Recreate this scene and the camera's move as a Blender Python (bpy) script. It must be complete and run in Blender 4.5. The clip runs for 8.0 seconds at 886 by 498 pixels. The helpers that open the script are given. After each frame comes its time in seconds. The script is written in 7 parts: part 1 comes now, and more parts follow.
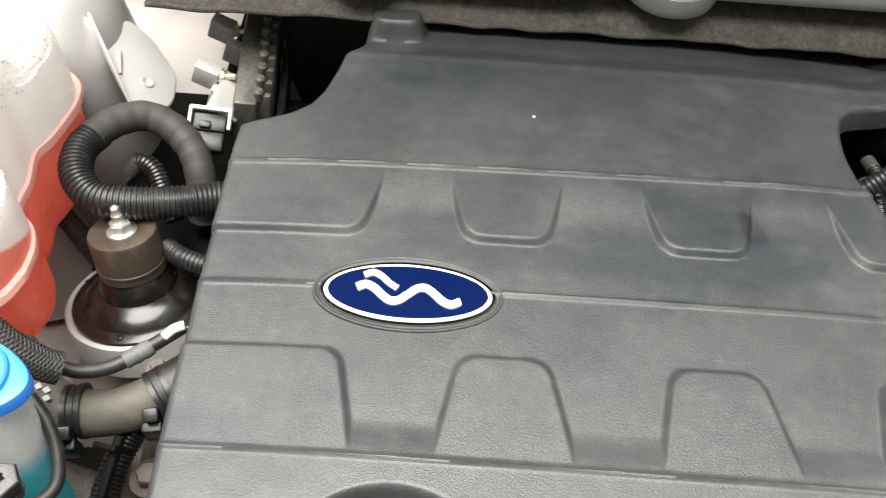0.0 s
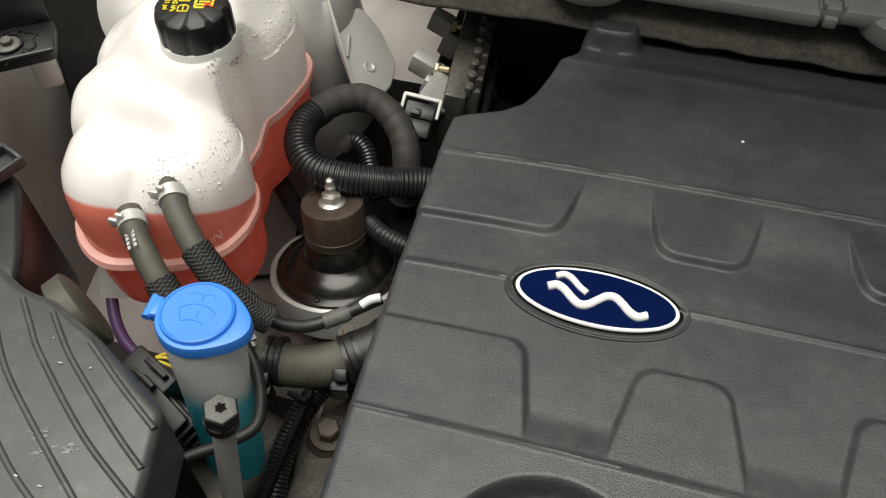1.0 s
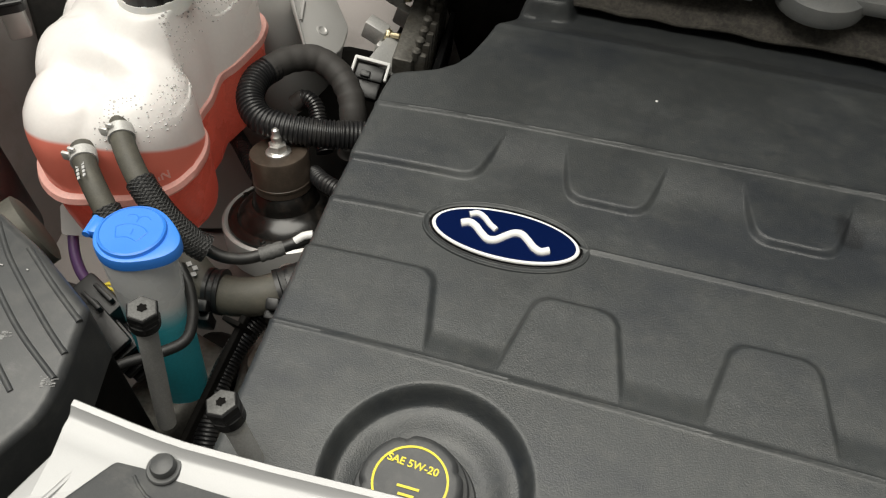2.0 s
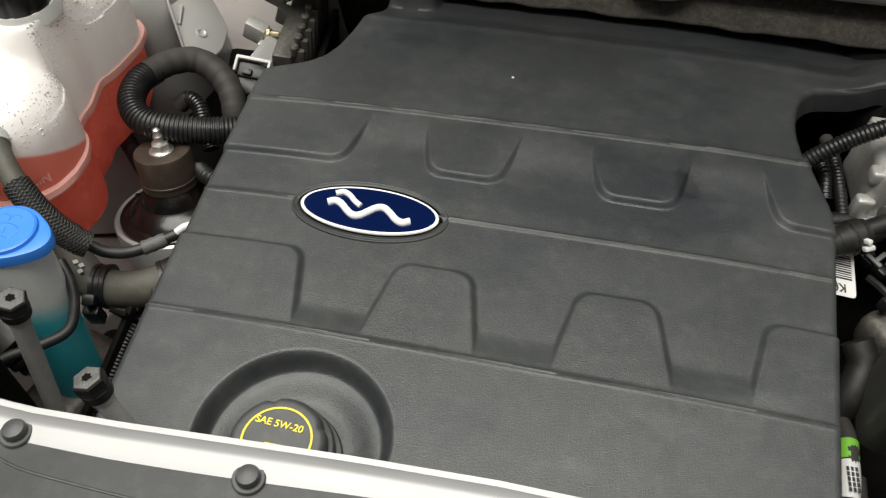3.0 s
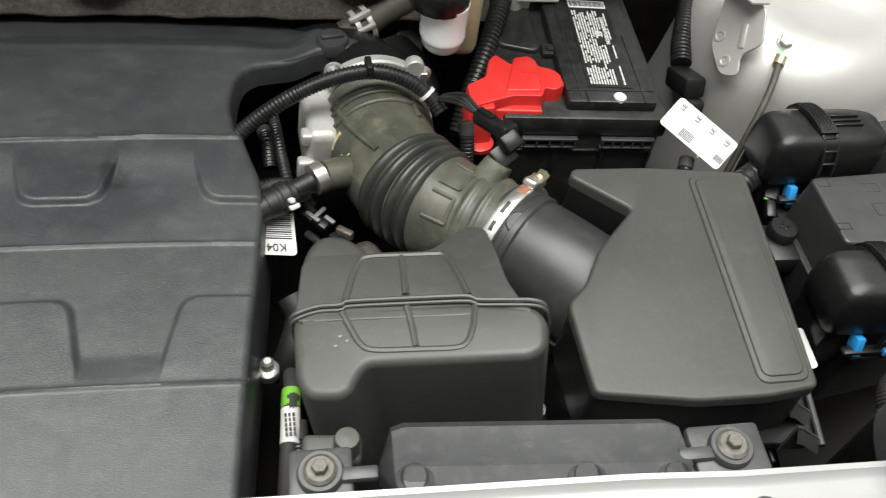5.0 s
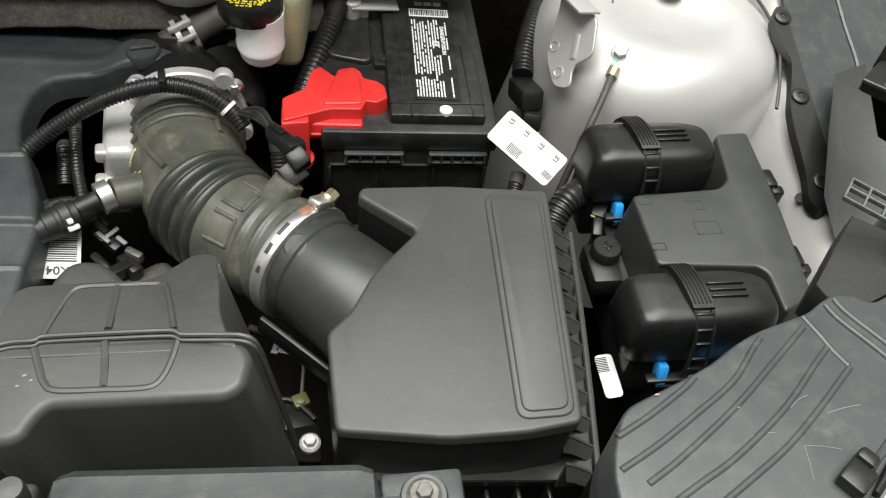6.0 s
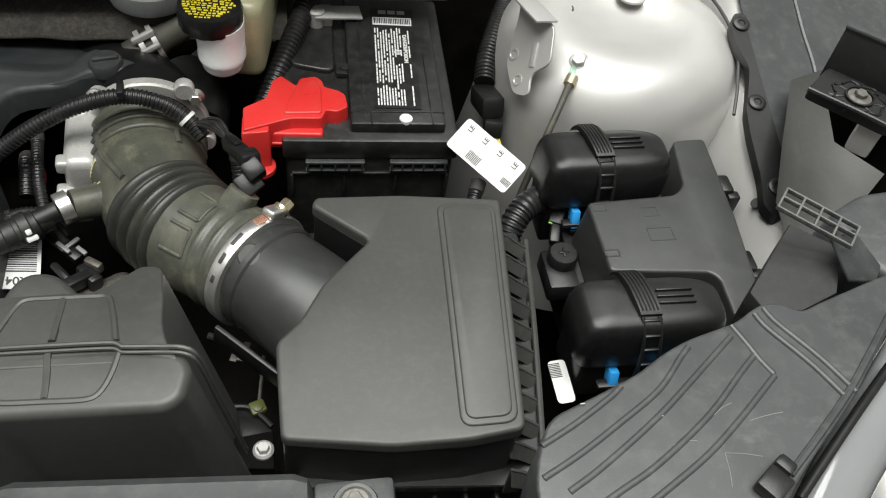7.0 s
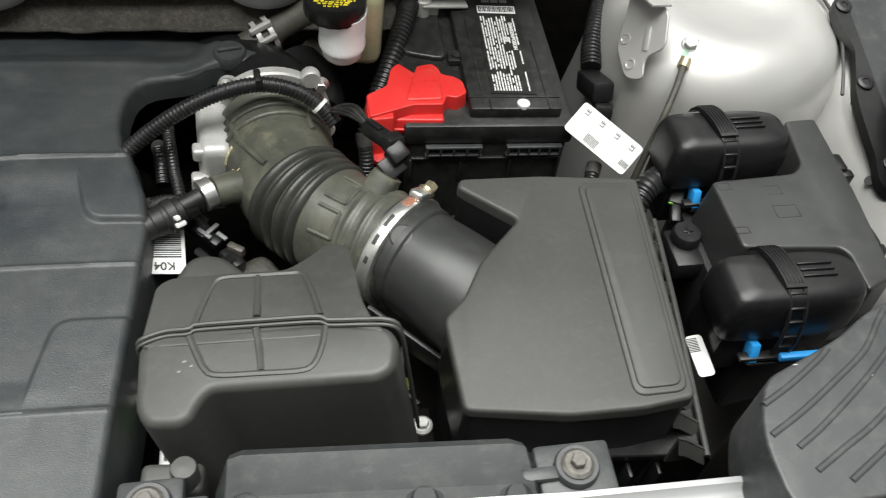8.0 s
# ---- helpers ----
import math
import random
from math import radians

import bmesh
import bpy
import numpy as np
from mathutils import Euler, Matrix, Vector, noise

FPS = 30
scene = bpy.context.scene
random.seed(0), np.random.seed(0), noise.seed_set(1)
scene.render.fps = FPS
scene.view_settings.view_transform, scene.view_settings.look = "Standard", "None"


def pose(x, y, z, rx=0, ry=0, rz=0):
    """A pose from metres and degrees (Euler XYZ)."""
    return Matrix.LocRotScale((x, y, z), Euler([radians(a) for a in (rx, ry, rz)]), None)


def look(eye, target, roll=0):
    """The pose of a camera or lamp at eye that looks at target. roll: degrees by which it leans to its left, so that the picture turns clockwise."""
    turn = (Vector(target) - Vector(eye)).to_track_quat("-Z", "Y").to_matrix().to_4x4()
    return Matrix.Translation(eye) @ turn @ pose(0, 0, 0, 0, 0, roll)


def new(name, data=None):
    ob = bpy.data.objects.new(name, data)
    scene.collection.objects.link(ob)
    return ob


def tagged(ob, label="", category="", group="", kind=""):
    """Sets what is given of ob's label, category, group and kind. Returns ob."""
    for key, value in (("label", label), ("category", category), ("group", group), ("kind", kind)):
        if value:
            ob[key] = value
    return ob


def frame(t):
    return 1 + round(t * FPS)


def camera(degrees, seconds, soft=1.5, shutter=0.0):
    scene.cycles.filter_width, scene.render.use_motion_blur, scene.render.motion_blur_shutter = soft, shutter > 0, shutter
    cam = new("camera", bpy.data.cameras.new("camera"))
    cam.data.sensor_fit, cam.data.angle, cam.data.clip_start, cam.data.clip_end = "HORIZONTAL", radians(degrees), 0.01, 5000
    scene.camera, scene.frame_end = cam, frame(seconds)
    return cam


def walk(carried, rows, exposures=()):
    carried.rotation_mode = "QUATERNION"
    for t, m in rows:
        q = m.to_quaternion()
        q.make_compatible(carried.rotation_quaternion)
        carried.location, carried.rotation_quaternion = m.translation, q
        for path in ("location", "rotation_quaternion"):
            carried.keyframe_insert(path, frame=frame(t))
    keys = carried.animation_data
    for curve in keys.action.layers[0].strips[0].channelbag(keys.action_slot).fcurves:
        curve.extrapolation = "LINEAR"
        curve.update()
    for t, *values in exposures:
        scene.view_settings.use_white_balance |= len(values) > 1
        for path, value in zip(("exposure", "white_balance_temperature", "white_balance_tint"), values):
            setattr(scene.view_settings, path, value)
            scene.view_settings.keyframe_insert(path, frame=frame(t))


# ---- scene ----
cam = camera(54.8, 8.0, soft=1.15, shutter=0.15)
PATH = [
    (0, (-0.03, -0.058, 1.441), (-0.002, 1.197, -0.116), 4.8),
    (0.2, (-0.041, -0.055, 1.443), (-0.107, 1.192, -0.119), 3.5),
    (0.5, (-0.06, -0.061, 1.448), (-0.243, 1.178, -0.112), 1.6),
    (1, (-0.058, -0.076, 1.457), (-0.38, 1.123, -0.111), 0.1),
    (1.2, (-0.051, -0.084, 1.46), (-0.398, 1.104, -0.111), 0.2),
    (2.3, (0.053, -0.139, 1.476), (-0.281, 1.06, -0.089), 1.2),
    (2.5, (0.067, -0.145, 1.481), (-0.234, 1.06, -0.087), 2.4),
    (3, (0.107, -0.152, 1.487), (-0.149, 1.074, -0.072), -0.3),
    (3.2, (0.125, -0.151, 1.495), (-0.015, 1.084, -0.072), 2.3),
    (3.5, (0.143, -0.154, 1.491), (0.158, 1.102, -0.066), 5.5),
    (4, (0.186, -0.161, 1.497), (0.35, 1.089, -0.056), 7.3),
    (4.5, (0.25, -0.171, 1.497), (0.543, 1.069, -0.044), 8.7),
    (5, (0.346, -0.161, 1.498), (0.695, 1.083, -0.029), 9.8),
    (5.2, (0.388, -0.158, 1.496), (0.749, 1.089, -0.025), 10.1),
    (6.3, (0.537, -0.15, 1.502), (0.901, 1.099, -0.017), 10.1),
    (6.5, (0.544, -0.15, 1.506), (0.899, 1.099, -0.014), 9.8),
    (7, (0.547, -0.156, 1.514), (0.915, 1.09, -0.006), 9.9),
    (7.5, (0.517, -0.158, 1.509), (0.899, 1.086, -0.01), 9.9),
    (8, (0.432, -0.159, 1.504), (0.797, 1.085, -0.019), 8.9),
]
EXPOSURES = [(0, 1.83, 6700, 9), (0.25, 1.42, 6700, 9), (0.5, 0.82, 6750, 8), (1.0, 0.44, 6850, 8), (1.2, 0.42, 6850, 8), (2.3, 0.40, 6850, 8), (2.5, 0.43, 6850, 8), (3.0, 0.52, 6750, 8), (3.5, 0.82, 6650, 7), (4.0, 1.24, 6600, 7), (4.5, 1.34, 6550, 7), (5.0, 1.09, 6550, 7), (5.2, 1.10, 6500, 7), (6.3, 1.14, 6450, 7), (6.5, 1.15, 6450, 7), (7.0, 0.89, 6450, 7), (7.5, 0.85, 6450, 7), (8.0, 1.0, 6400, 7)]
walk(cam, [(t, look(eye, target, roll)) for t, eye, target, roll in PATH], EXPOSURES)

# ---- light ----
world = bpy.data.worlds.new("overcast_sky")
scene.world = world
world.use_nodes = True
wn = world.node_tree.nodes
sky = wn.new("ShaderNodeTexSky")
sky.sky_type = "NISHITA"
sky.sun_disc = False
sky.sun_elevation, sky.sun_rotation = radians(83), radians(285)
sky.air_density, sky.dust_density, sky.ozone_density = 1.0, 2.0, 0.3
hsv = wn.new("ShaderNodeHueSaturation")
hsv.inputs["Saturation"].default_value = 0.06
world.node_tree.links.new(sky.outputs["Color"], hsv.inputs["Color"])
warm = wn.new("ShaderNodeMix")
warm.data_type, warm.blend_type = "RGBA", "MULTIPLY"
warm.inputs[0].default_value, warm.inputs[7].default_value = 1.0, (1.0, 0.985, 0.915, 1)
world.node_tree.links.new(hsv.outputs["Color"], warm.inputs[6])
world.node_tree.links.new(warm.outputs[2], wn["Background"].inputs["Color"])
wn["Background"].inputs["Strength"].default_value = 0.052
sun_data = bpy.data.lights.new("sun", "SUN")
sun_data.energy, sun_data.angle, sun_data.color = 3.9, radians(60), (1.0, 0.985, 0.95)
sun_ob = new("sun", sun_data)
sun_ob.matrix_world = look((-0.02, 0.36, 3.0), (0.2, 0.3, 1.0))


# ---- mesh helpers ----
def rounded(pts, r, n=5):
    """A closed outline with its corners rounded."""
    out, k = [], len(pts)
    for i in range(k):
        p, a, b = Vector(pts[i]), Vector(pts[i - 1]), Vector(pts[(i + 1) % k])
        u, v = (a - p), (b - p)
        d = min(r, u.length * 0.48, v.length * 0.48)
        s, e = p + u.normalized() * d, p + v.normalized() * d
        for j in range(n + 1):
            f = j / n
            out.append(tuple((1 - f) ** 2 * s + 2 * f * (1 - f) * p + f * f * e))
    return out


def spline(pts, step):
    """Evenly placed points on a smooth curve through pts."""
    P = [Vector(p) for p in pts]
    P = [2 * P[0] - P[1]] + P + [2 * P[-1] - P[-2]]
    dense = []
    for i in range(1, len(P) - 2):
        a, b, c, d = P[i - 1:i + 3]
        for j in range(24):
            t = j / 24
            dense.append(0.5 * (2 * b + (c - a) * t + (2 * a - 5 * b + 4 * c - d) * t * t + (3 * b - a - 3 * c + d) * t ** 3))
    dense.append(P[-2])
    acc = [0.0]
    for a, b in zip(dense, dense[1:]):
        acc.append(acc[-1] + (b - a).length)
    n = max(2, int(acc[-1] / step))
    out, j = [], 0
    for i in range(n + 1):
        s = acc[-1] * i / n
        while j < len(acc) - 2 and acc[j + 1] < s:
            j += 1
        f = (s - acc[j]) / max(1e-9, acc[j + 1] - acc[j])
        out.append(dense[j].lerp(dense[j + 1], min(1, max(0, f))))
    return out, acc[-1]


def rings(loops, cap=True, closed=True):
    """A skin over loops of points."""
    bm = bmesh.new()
    rows = [[bm.verts.new(p) for p in lp] for lp in loops]
    n = len(rows[0])
    for a, b in zip(rows, rows[1:]):
        for i in range(n if closed else n - 1):
            j = (i + 1) % n
            bm.faces.new((a[i], a[j], b[j], b[i]))
    if cap:
        bm.faces.new(list(reversed(rows[0])))
        bm.faces.new(rows[-1])
    bmesh.ops.recalc_face_normals(bm, faces=bm.faces)
    return bm


def tube(pts, r, seg=16, step=0.004, rf=None, squash=1.0):
    """A round tube along a smooth curve; rf(s, total) scales its radius."""
    line, total = spline(pts, step)
    loops, nrm = [], None
    for i, p in enumerate(line):
        t = (line[min(i + 1, len(line) - 1)] - line[max(i - 1, 0)]).normalized()
        if nrm is None:
            nrm = t.orthogonal().normalized()
        nrm = (nrm - t * nrm.dot(t)).normalized()
        bi = t.cross(nrm)
        k = r * (rf(total * i / (len(line) - 1), total) if rf else 1.0)
        loops.append([p + nrm * (k * math.cos(a)) + bi * (k * squash * math.sin(a)) for a in [2 * math.pi * q / seg for q in range(seg)]])
    return rings(loops)


def conduit(pts, r, pitch=0.0042, depth=0.12, seg=16):
    """Corrugated split loom."""
    def rf(s, total):
        f = (s / pitch) % 1.0
        return 1.0 if f < 0.55 else 1.0 - depth
    return tube(pts, r, seg, pitch / 4, rf)


def lathe(profile, seg=32, at=(0, 0, 0), axis=(0, 0, 1), scallop=None):
    """A turned shape: (radius, height) rows about an axis."""
    q = Vector((0, 0, 1)).rotation_difference(Vector(axis).normalized()).to_matrix()
    o = Vector(at)
    loops = []
    for r, z in profile:
        loops.append([o + q @ Vector((r * (scallop(a, z) if scallop else 1) * math.cos(a), r * (scallop(a, z) if scallop else 1) * math.sin(a), z)) for a in [2 * math.pi * i / seg for i in range(seg)]])
    return rings(loops)


def bevel_all(bm, w, seg=2, angle=30):
    es = [e for e in bm.edges if len(e.link_faces) == 2 and e.calc_face_angle(0) > radians(angle)]
    if w > 0 and es:
        bmesh.ops.bevel(bm, geom=es, offset=w, segments=seg, affect="EDGES", profile=0.5, clamp_overlap=True)
    return bm


def prism(pts, z0, z1, bev=0.0, seg=3, grow=0.0, ztop=None):
    """An upright prism over an outline; its foot is grown outward by grow; ztop(x, y) bends the top."""
    c = Vector((sum(p[0] for p in pts) / len(pts), sum(p[1] for p in pts) / len(pts)))
    lo = []
    for p in pts:
        d = Vector((p[0], p[1])) - c
        q = c + d * (1 + grow / max(d.length, 1e-6))
        lo.append((q.x, q.y, z0))
    hi = [(p[0], p[1], ztop(p[0], p[1]) if ztop else z1) for p in pts]
    bm = rings([lo, hi])
    if bev > 0:
        top = max(bm.faces, key=lambda f: f.calc_center_median().z)
        es = [e for e in top.edges]
        bmesh.ops.bevel(bm, geom=es, offset=bev, segments=seg, affect="EDGES", profile=0.5, clamp_overlap=True)
    return bm


def facing(at, normal, up):
    """A pose whose z looks along normal and whose y leans towards up."""
    n = Vector(normal).normalized()
    u = Vector(up)
    y = (u - n * u.dot(n)).normalized()
    m = Matrix((y.cross(n), y, n)).transposed().to_4x4()
    m.translation = at
    return m


def rbox(at, size, bev=0.002, rot=(0, 0, 0), seg=2):
    """A box with softened edges."""
    bm = bmesh.new()
    bmesh.ops.create_cube(bm, size=1.0)
    bmesh.ops.scale(bm, vec=size, verts=bm.verts)
    bevel_all(bm, min(bev, min(size) * 0.45), seg)
    bmesh.ops.transform(bm, matrix=pose(*at, *rot), verts=bm.verts)
    return bm


def joined(*bms):
    out = bmesh.new()
    for b in bms:
        me = bpy.data.meshes.new("tmp")
        b.to_mesh(me)
        out.from_mesh(me)
        bpy.data.meshes.remove(me)
        b.free()
    return out


def moved(bm, m):
    bmesh.ops.transform(bm, matrix=m, verts=bm.verts)
    return bm


def hexnut(at, r, h, axis=(0, 0, 1)):
    bm = lathe([(r, 0), (r, h * 0.85), (r * 0.88, h)], 6, at, axis)
    return bm


def lettering(words, size, m, depth=0.0003, align="CENTER"):
    """Words as a thin mesh, laid on the plane of m."""
    cu = bpy.data.curves.new("words", "FONT")
    cu.offset = size * 0.018
    cu.body, cu.size, cu.extrude, cu.align_x, cu.align_y = words, size, depth, align, "CENTER"
    ob = bpy.data.objects.new("words", cu)
    me = bpy.data.meshes.new_from_object(ob)
    bm = bmesh.new()
    bm.from_mesh(me)
    bpy.data.objects.remove(ob)
    bpy.data.curves.remove(cu)
    bpy.data.meshes.remove(me)
    bmesh.ops.transform(bm, matrix=m, verts=bm.verts)
    return bm


def bars(rows, m, depth=0.0003):
    """Plain bars (x, y, width, height) on the plane of m."""
    out = bmesh.new()
    for x, y, w, h in rows:
        bmesh.ops.create_cube(out, size=1.0, matrix=m @ Matrix.Translation((x, y, 0)) @ Matrix.Diagonal((w, h, 2 * depth, 1)))
    return out


def finish(name, bm, material, sharp=38):
    me = bpy.data.meshes.new(name)
    bm.to_mesh(me)
    bm.free()
    mats = material if isinstance(material, (list, tuple)) else [material]
    for mm in mats:
        me.materials.append(mm)
    me.polygons.foreach_set("use_smooth", [True] * len(me.polygons))
    me.set_sharp_from_angle(angle=radians(sharp))
    return new(name, me)


def thing(name, at, label, category, group=""):
    """A thing: an Empty at its base, to hold its parts."""
    ob = new(name)
    ob.empty_display_size = 0.02
    ob.matrix_world = Matrix.Translation(at)
    return tagged(ob, label, category, group)


def part(name, bm, material, parent, label="", sharp=38):
    """One mesh object under a thing or a part."""
    ob = finish(name, bm, material, sharp)
    ob.parent = parent
    if parent.type == "EMPTY":
        ob.matrix_parent_inverse = parent.matrix_basis.inverted()
    return tagged(ob, label)


def solo(name, bm, material, label, category, group="", kind="", sharp=38):
    return tagged(finish(name, bm, material, sharp), label, category, group, kind)


# ---- materials ----
def surface(name, color, rough=0.5, metal=0.0, vary=0.15, grain=(900, 0.1), blotch=14.0, dirt=None, coat=0.0, sheen=0.0, sss=0.0, transmit=0.0, tint=None, spec=0.5):
    """A procedural surface: base colour with wear at two scales, fine bump, optional dirt (colour, amount, scale)."""
    m = bpy.data.materials.new(name)
    m.use_nodes = True
    nt = m.node_tree
    b = nt.nodes["Principled BSDF"]
    co = nt.nodes.new("ShaderNodeTexCoord")

    def noise_tex(scale, detail=4.0, r=0.55):
        n = nt.nodes.new("ShaderNodeTexNoise")
        n.inputs["Scale"].default_value, n.inputs["Detail"].default_value, n.inputs["Roughness"].default_value = scale, detail, r
        nt.links.new(co.outputs["Object"], n.inputs["Vector"])
        return n

    def ramp(src, lo, hi, p0=0.35, p1=0.65):
        r = nt.nodes.new("ShaderNodeMapRange")
        r.inputs["From Min"].default_value, r.inputs["From Max"].default_value = p0, p1
        r.inputs["To Min"].default_value, r.inputs["To Max"].default_value = lo, hi
        nt.links.new(src, r.inputs["Value"])
        return r.outputs["Result"]

    big, fine = noise_tex(blotch), noise_tex(grain[0], 2.0)
    mix = nt.nodes.new("ShaderNodeMix")
    mix.data_type, mix.blend_type = "RGBA", "MULTIPLY"
    mix.inputs[0].default_value = 1.0
    mix.inputs[6].default_value = (*color, 1)
    gray = nt.nodes.new("ShaderNodeCombineColor")
    mul = nt.nodes.new("ShaderNodeMath")
    mul.operation = "MULTIPLY"
    nt.links.new(ramp(big.outputs["Fac"], 1 - vary, 1 + vary), mul.inputs[0])
    nt.links.new(ramp(fine.outputs["Fac"], 1 - vary * 0.7, 1 + vary * 0.7), mul.inputs[1])
    for ch in ("Red", "Green", "Blue"):
        nt.links.new(mul.outputs[0], gray.inputs[ch])
    nt.links.new(gray.outputs[0], mix.inputs[7])
    col = mix.outputs[2]
    if dirt:
        dcol, amount, scale = dirt
        dm = nt.nodes.new("ShaderNodeMix")
        dm.data_type = "RGBA"
        dn = noise_tex(scale, 8.0, 0.65)
        nt.links.new(ramp(dn.outputs["Fac"], 0.0, amount, 0.48, 0.72), dm.inputs[0])
        nt.links.new(col, dm.inputs[6])
        dm.inputs[7].default_value = (*dcol, 1)
        col = dm.outputs[2]
    nt.links.new(col, b.inputs["Base Color"])
    nt.links.new(ramp(big.outputs["Fac"], max(0.02, rough - 0.07), min(1, rough + 0.07)), b.inputs["Roughness"])
    b.inputs["Metallic"].default_value = metal
    b.inputs["Coat Weight"].default_value = coat
    b.inputs["Coat Roughness"].default_value = 0.08
    b.inputs["Sheen Weight"].default_value = sheen
    b.inputs["Specular IOR Level"].default_value = spec
    if sss:
        b.inputs["Subsurface Weight"].default_value = sss
        b.inputs["Subsurface Radius"].default_value = (0.012, 0.010, 0.008)
        b.inputs["Subsurface Scale"].default_value = 0.6
    if transmit:
        b.inputs["Transmission Weight"].default_value = transmit
    if grain[1] > 0:
        bump = nt.nodes.new("ShaderNodeBump")
        bump.inputs["Strength"].default_value = grain[1]
        bump.inputs["Distance"].default_value = 0.0006
        nt.links.new(fine.outputs["Fac"], bump.inputs["Height"])
        nt.links.new(bump.outputs["Normal"], b.inputs["Normal"])
    return m


COVER = surface("cover_plastic", (0.0395, 0.0430, 0.0445), 0.42, vary=0.08, grain=(1000, 0.5), blotch=9, dirt=((0.095, 0.094, 0.086), 0.24, 90), spec=0.45)


def wear(m, color, amount, stretch, lo=0.52, hi=0.70):
    """Rubbed, dusty streaks over a surface."""
    nt = m.node_tree
    base = nt.nodes["Principled BSDF"].inputs["Base Color"]
    src = base.links[0].from_socket
    co = nt.nodes.new("ShaderNodeTexCoord")
    mp = nt.nodes.new("ShaderNodeMapping")
    mp.inputs["Scale"].default_value = stretch
    mp.inputs["Rotation"].default_value = (0, 0, 0.35)
    nt.links.new(co.outputs["Object"], mp.inputs["Vector"])
    n = nt.nodes.new("ShaderNodeTexNoise")
    n.inputs["Scale"].default_value, n.inputs["Detail"].default_value, n.inputs["Roughness"].default_value = 1.0, 9.0, 0.72
    nt.links.new(mp.outputs[0], n.inputs["Vector"])
    r = nt.nodes.new("ShaderNodeMapRange")
    for key, v in (("From Min", lo), ("From Max", hi), ("To Min", 0.0), ("To Max", amount)):
        r.inputs[key].default_value = v
    nt.links.new(n.outputs["Fac"], r.inputs["Value"])
    mx = nt.nodes.new("ShaderNodeMix")
    mx.data_type = "RGBA"
    nt.links.new(r.outputs["Result"], mx.inputs[0])
    nt.links.new(src, mx.inputs[6])
    mx.inputs[7].default_value = (*color, 1)
    nt.links.new(mx.outputs[2], base)




def stain(m, at, size, color, amount):
    """A rubbed spot with an uneven edge."""
    nt = m.node_tree
    base = nt.nodes["Principled BSDF"].inputs["Base Color"]
    src = base.links[0].from_socket
    co = nt.nodes.new("ShaderNodeTexCoord")
    n = nt.nodes.new("ShaderNodeTexNoise")
    n.inputs["Scale"].default_value, n.inputs["Detail"].default_value = 90.0, 6.0
    nt.links.new(co.outputs["Object"], n.inputs["Vector"])
    d = nt.nodes.new("ShaderNodeVectorMath")
    d.operation = "DISTANCE"
    nt.links.new(co.outputs["Object"], d.inputs[0])
    d.inputs[1].default_value = at
    k = nt.nodes.new("ShaderNodeMath")
    k.operation = "MULTIPLY_ADD"
    nt.links.new(n.outputs["Fac"], k.inputs[0])
    k.inputs[1].default_value = size * 1.6
    nt.links.new(d.outputs["Value"], k.inputs[2])
    r = nt.nodes.new("ShaderNodeMapRange")
    for key, v in (("From Min", size * 1.5), ("From Max", size * 2.0), ("To Min", amount), ("To Max", 0.0)):
        r.inputs[key].default_value = v
    nt.links.new(k.outputs[0], r.inputs["Value"])
    mx = nt.nodes.new("ShaderNodeMix")
    mx.data_type = "RGBA"
    nt.links.new(r.outputs["Result"], mx.inputs[0])
    nt.links.new(src, mx.inputs[6])
    mx.inputs[7].default_value = (*color, 1)
    nt.links.new(mx.outputs[2], base)


wear(COVER, (0.10, 0.105, 0.105), 0.35, (14, 26, 14))
wear(COVER, (0.016, 0.018, 0.021), 0.5, (22, 12, 12), 0.55, 0.75)
wear(COVER, (0.016, 0.020, 0.027), 0.6, (6, 10, 6), 0.50, 0.64)
stain(COVER, (0.207, 0.357, 0.972), 0.012, (0.012, 0.013, 0.015), 0.75)
DRIED = surface("dried_residue", (0.46, 0.42, 0.24), 0.7, vary=0.3, grain=(500, 0.5))
RUST = surface("rust_tinged_thread", (0.42, 0.20, 0.13), 0.5, metal=0.5, vary=0.2, grain=(900, 0.1))
stain(COVER, (0.199, 0.368, 0.972), 0.006, (0.012, 0.013, 0.015), 0.7)
BLACK = surface("black_plastic", (0.0085, 0.0085, 0.009), 0.38, vary=0.15, grain=(800, 0.12), dirt=((0.045, 0.043, 0.038), 0.18, 220), spec=0.42)
BOXGREY = surface("airbox_plastic", (0.0390, 0.0395, 0.0370), 0.47, vary=0.09, grain=(1500, 0.10), blotch=8, dirt=((0.100, 0.095, 0.084), 0.16, 190))
SHROUD = surface("shroud_plastic", (0.036, 0.0380, 0.0400), 0.44, vary=0.08, grain=(1200, 0.12), blotch=12, dirt=((0.105, 0.103, 0.095), 0.30, 90))
RUBBER = surface("black_rubber", (0.009, 0.009, 0.009), 0.5, vary=0.2, grain=(700, 0.15), dirt=((0.07, 0.065, 0.055), 0.3, 70))
HOSE = surface("aged_hose_rubber", (0.055, 0.052, 0.042), 0.6, vary=0.15, grain=(900, 0.15), dirt=((0.13, 0.12, 0.09), 0.4, 60))
ELBOW = surface("dusty_intake_rubber", (0.060, 0.062, 0.050), 0.42, vary=0.2, grain=(700, 0.15), blotch=25, dirt=((0.17, 0.165, 0.12), 0.45, 26))
BELLOWS = surface("bellows_rubber", (0.022, 0.023, 0.020), 0.4, vary=0.15, grain=(700, 0.1), dirt=((0.09, 0.085, 0.06), 0.25, 45))
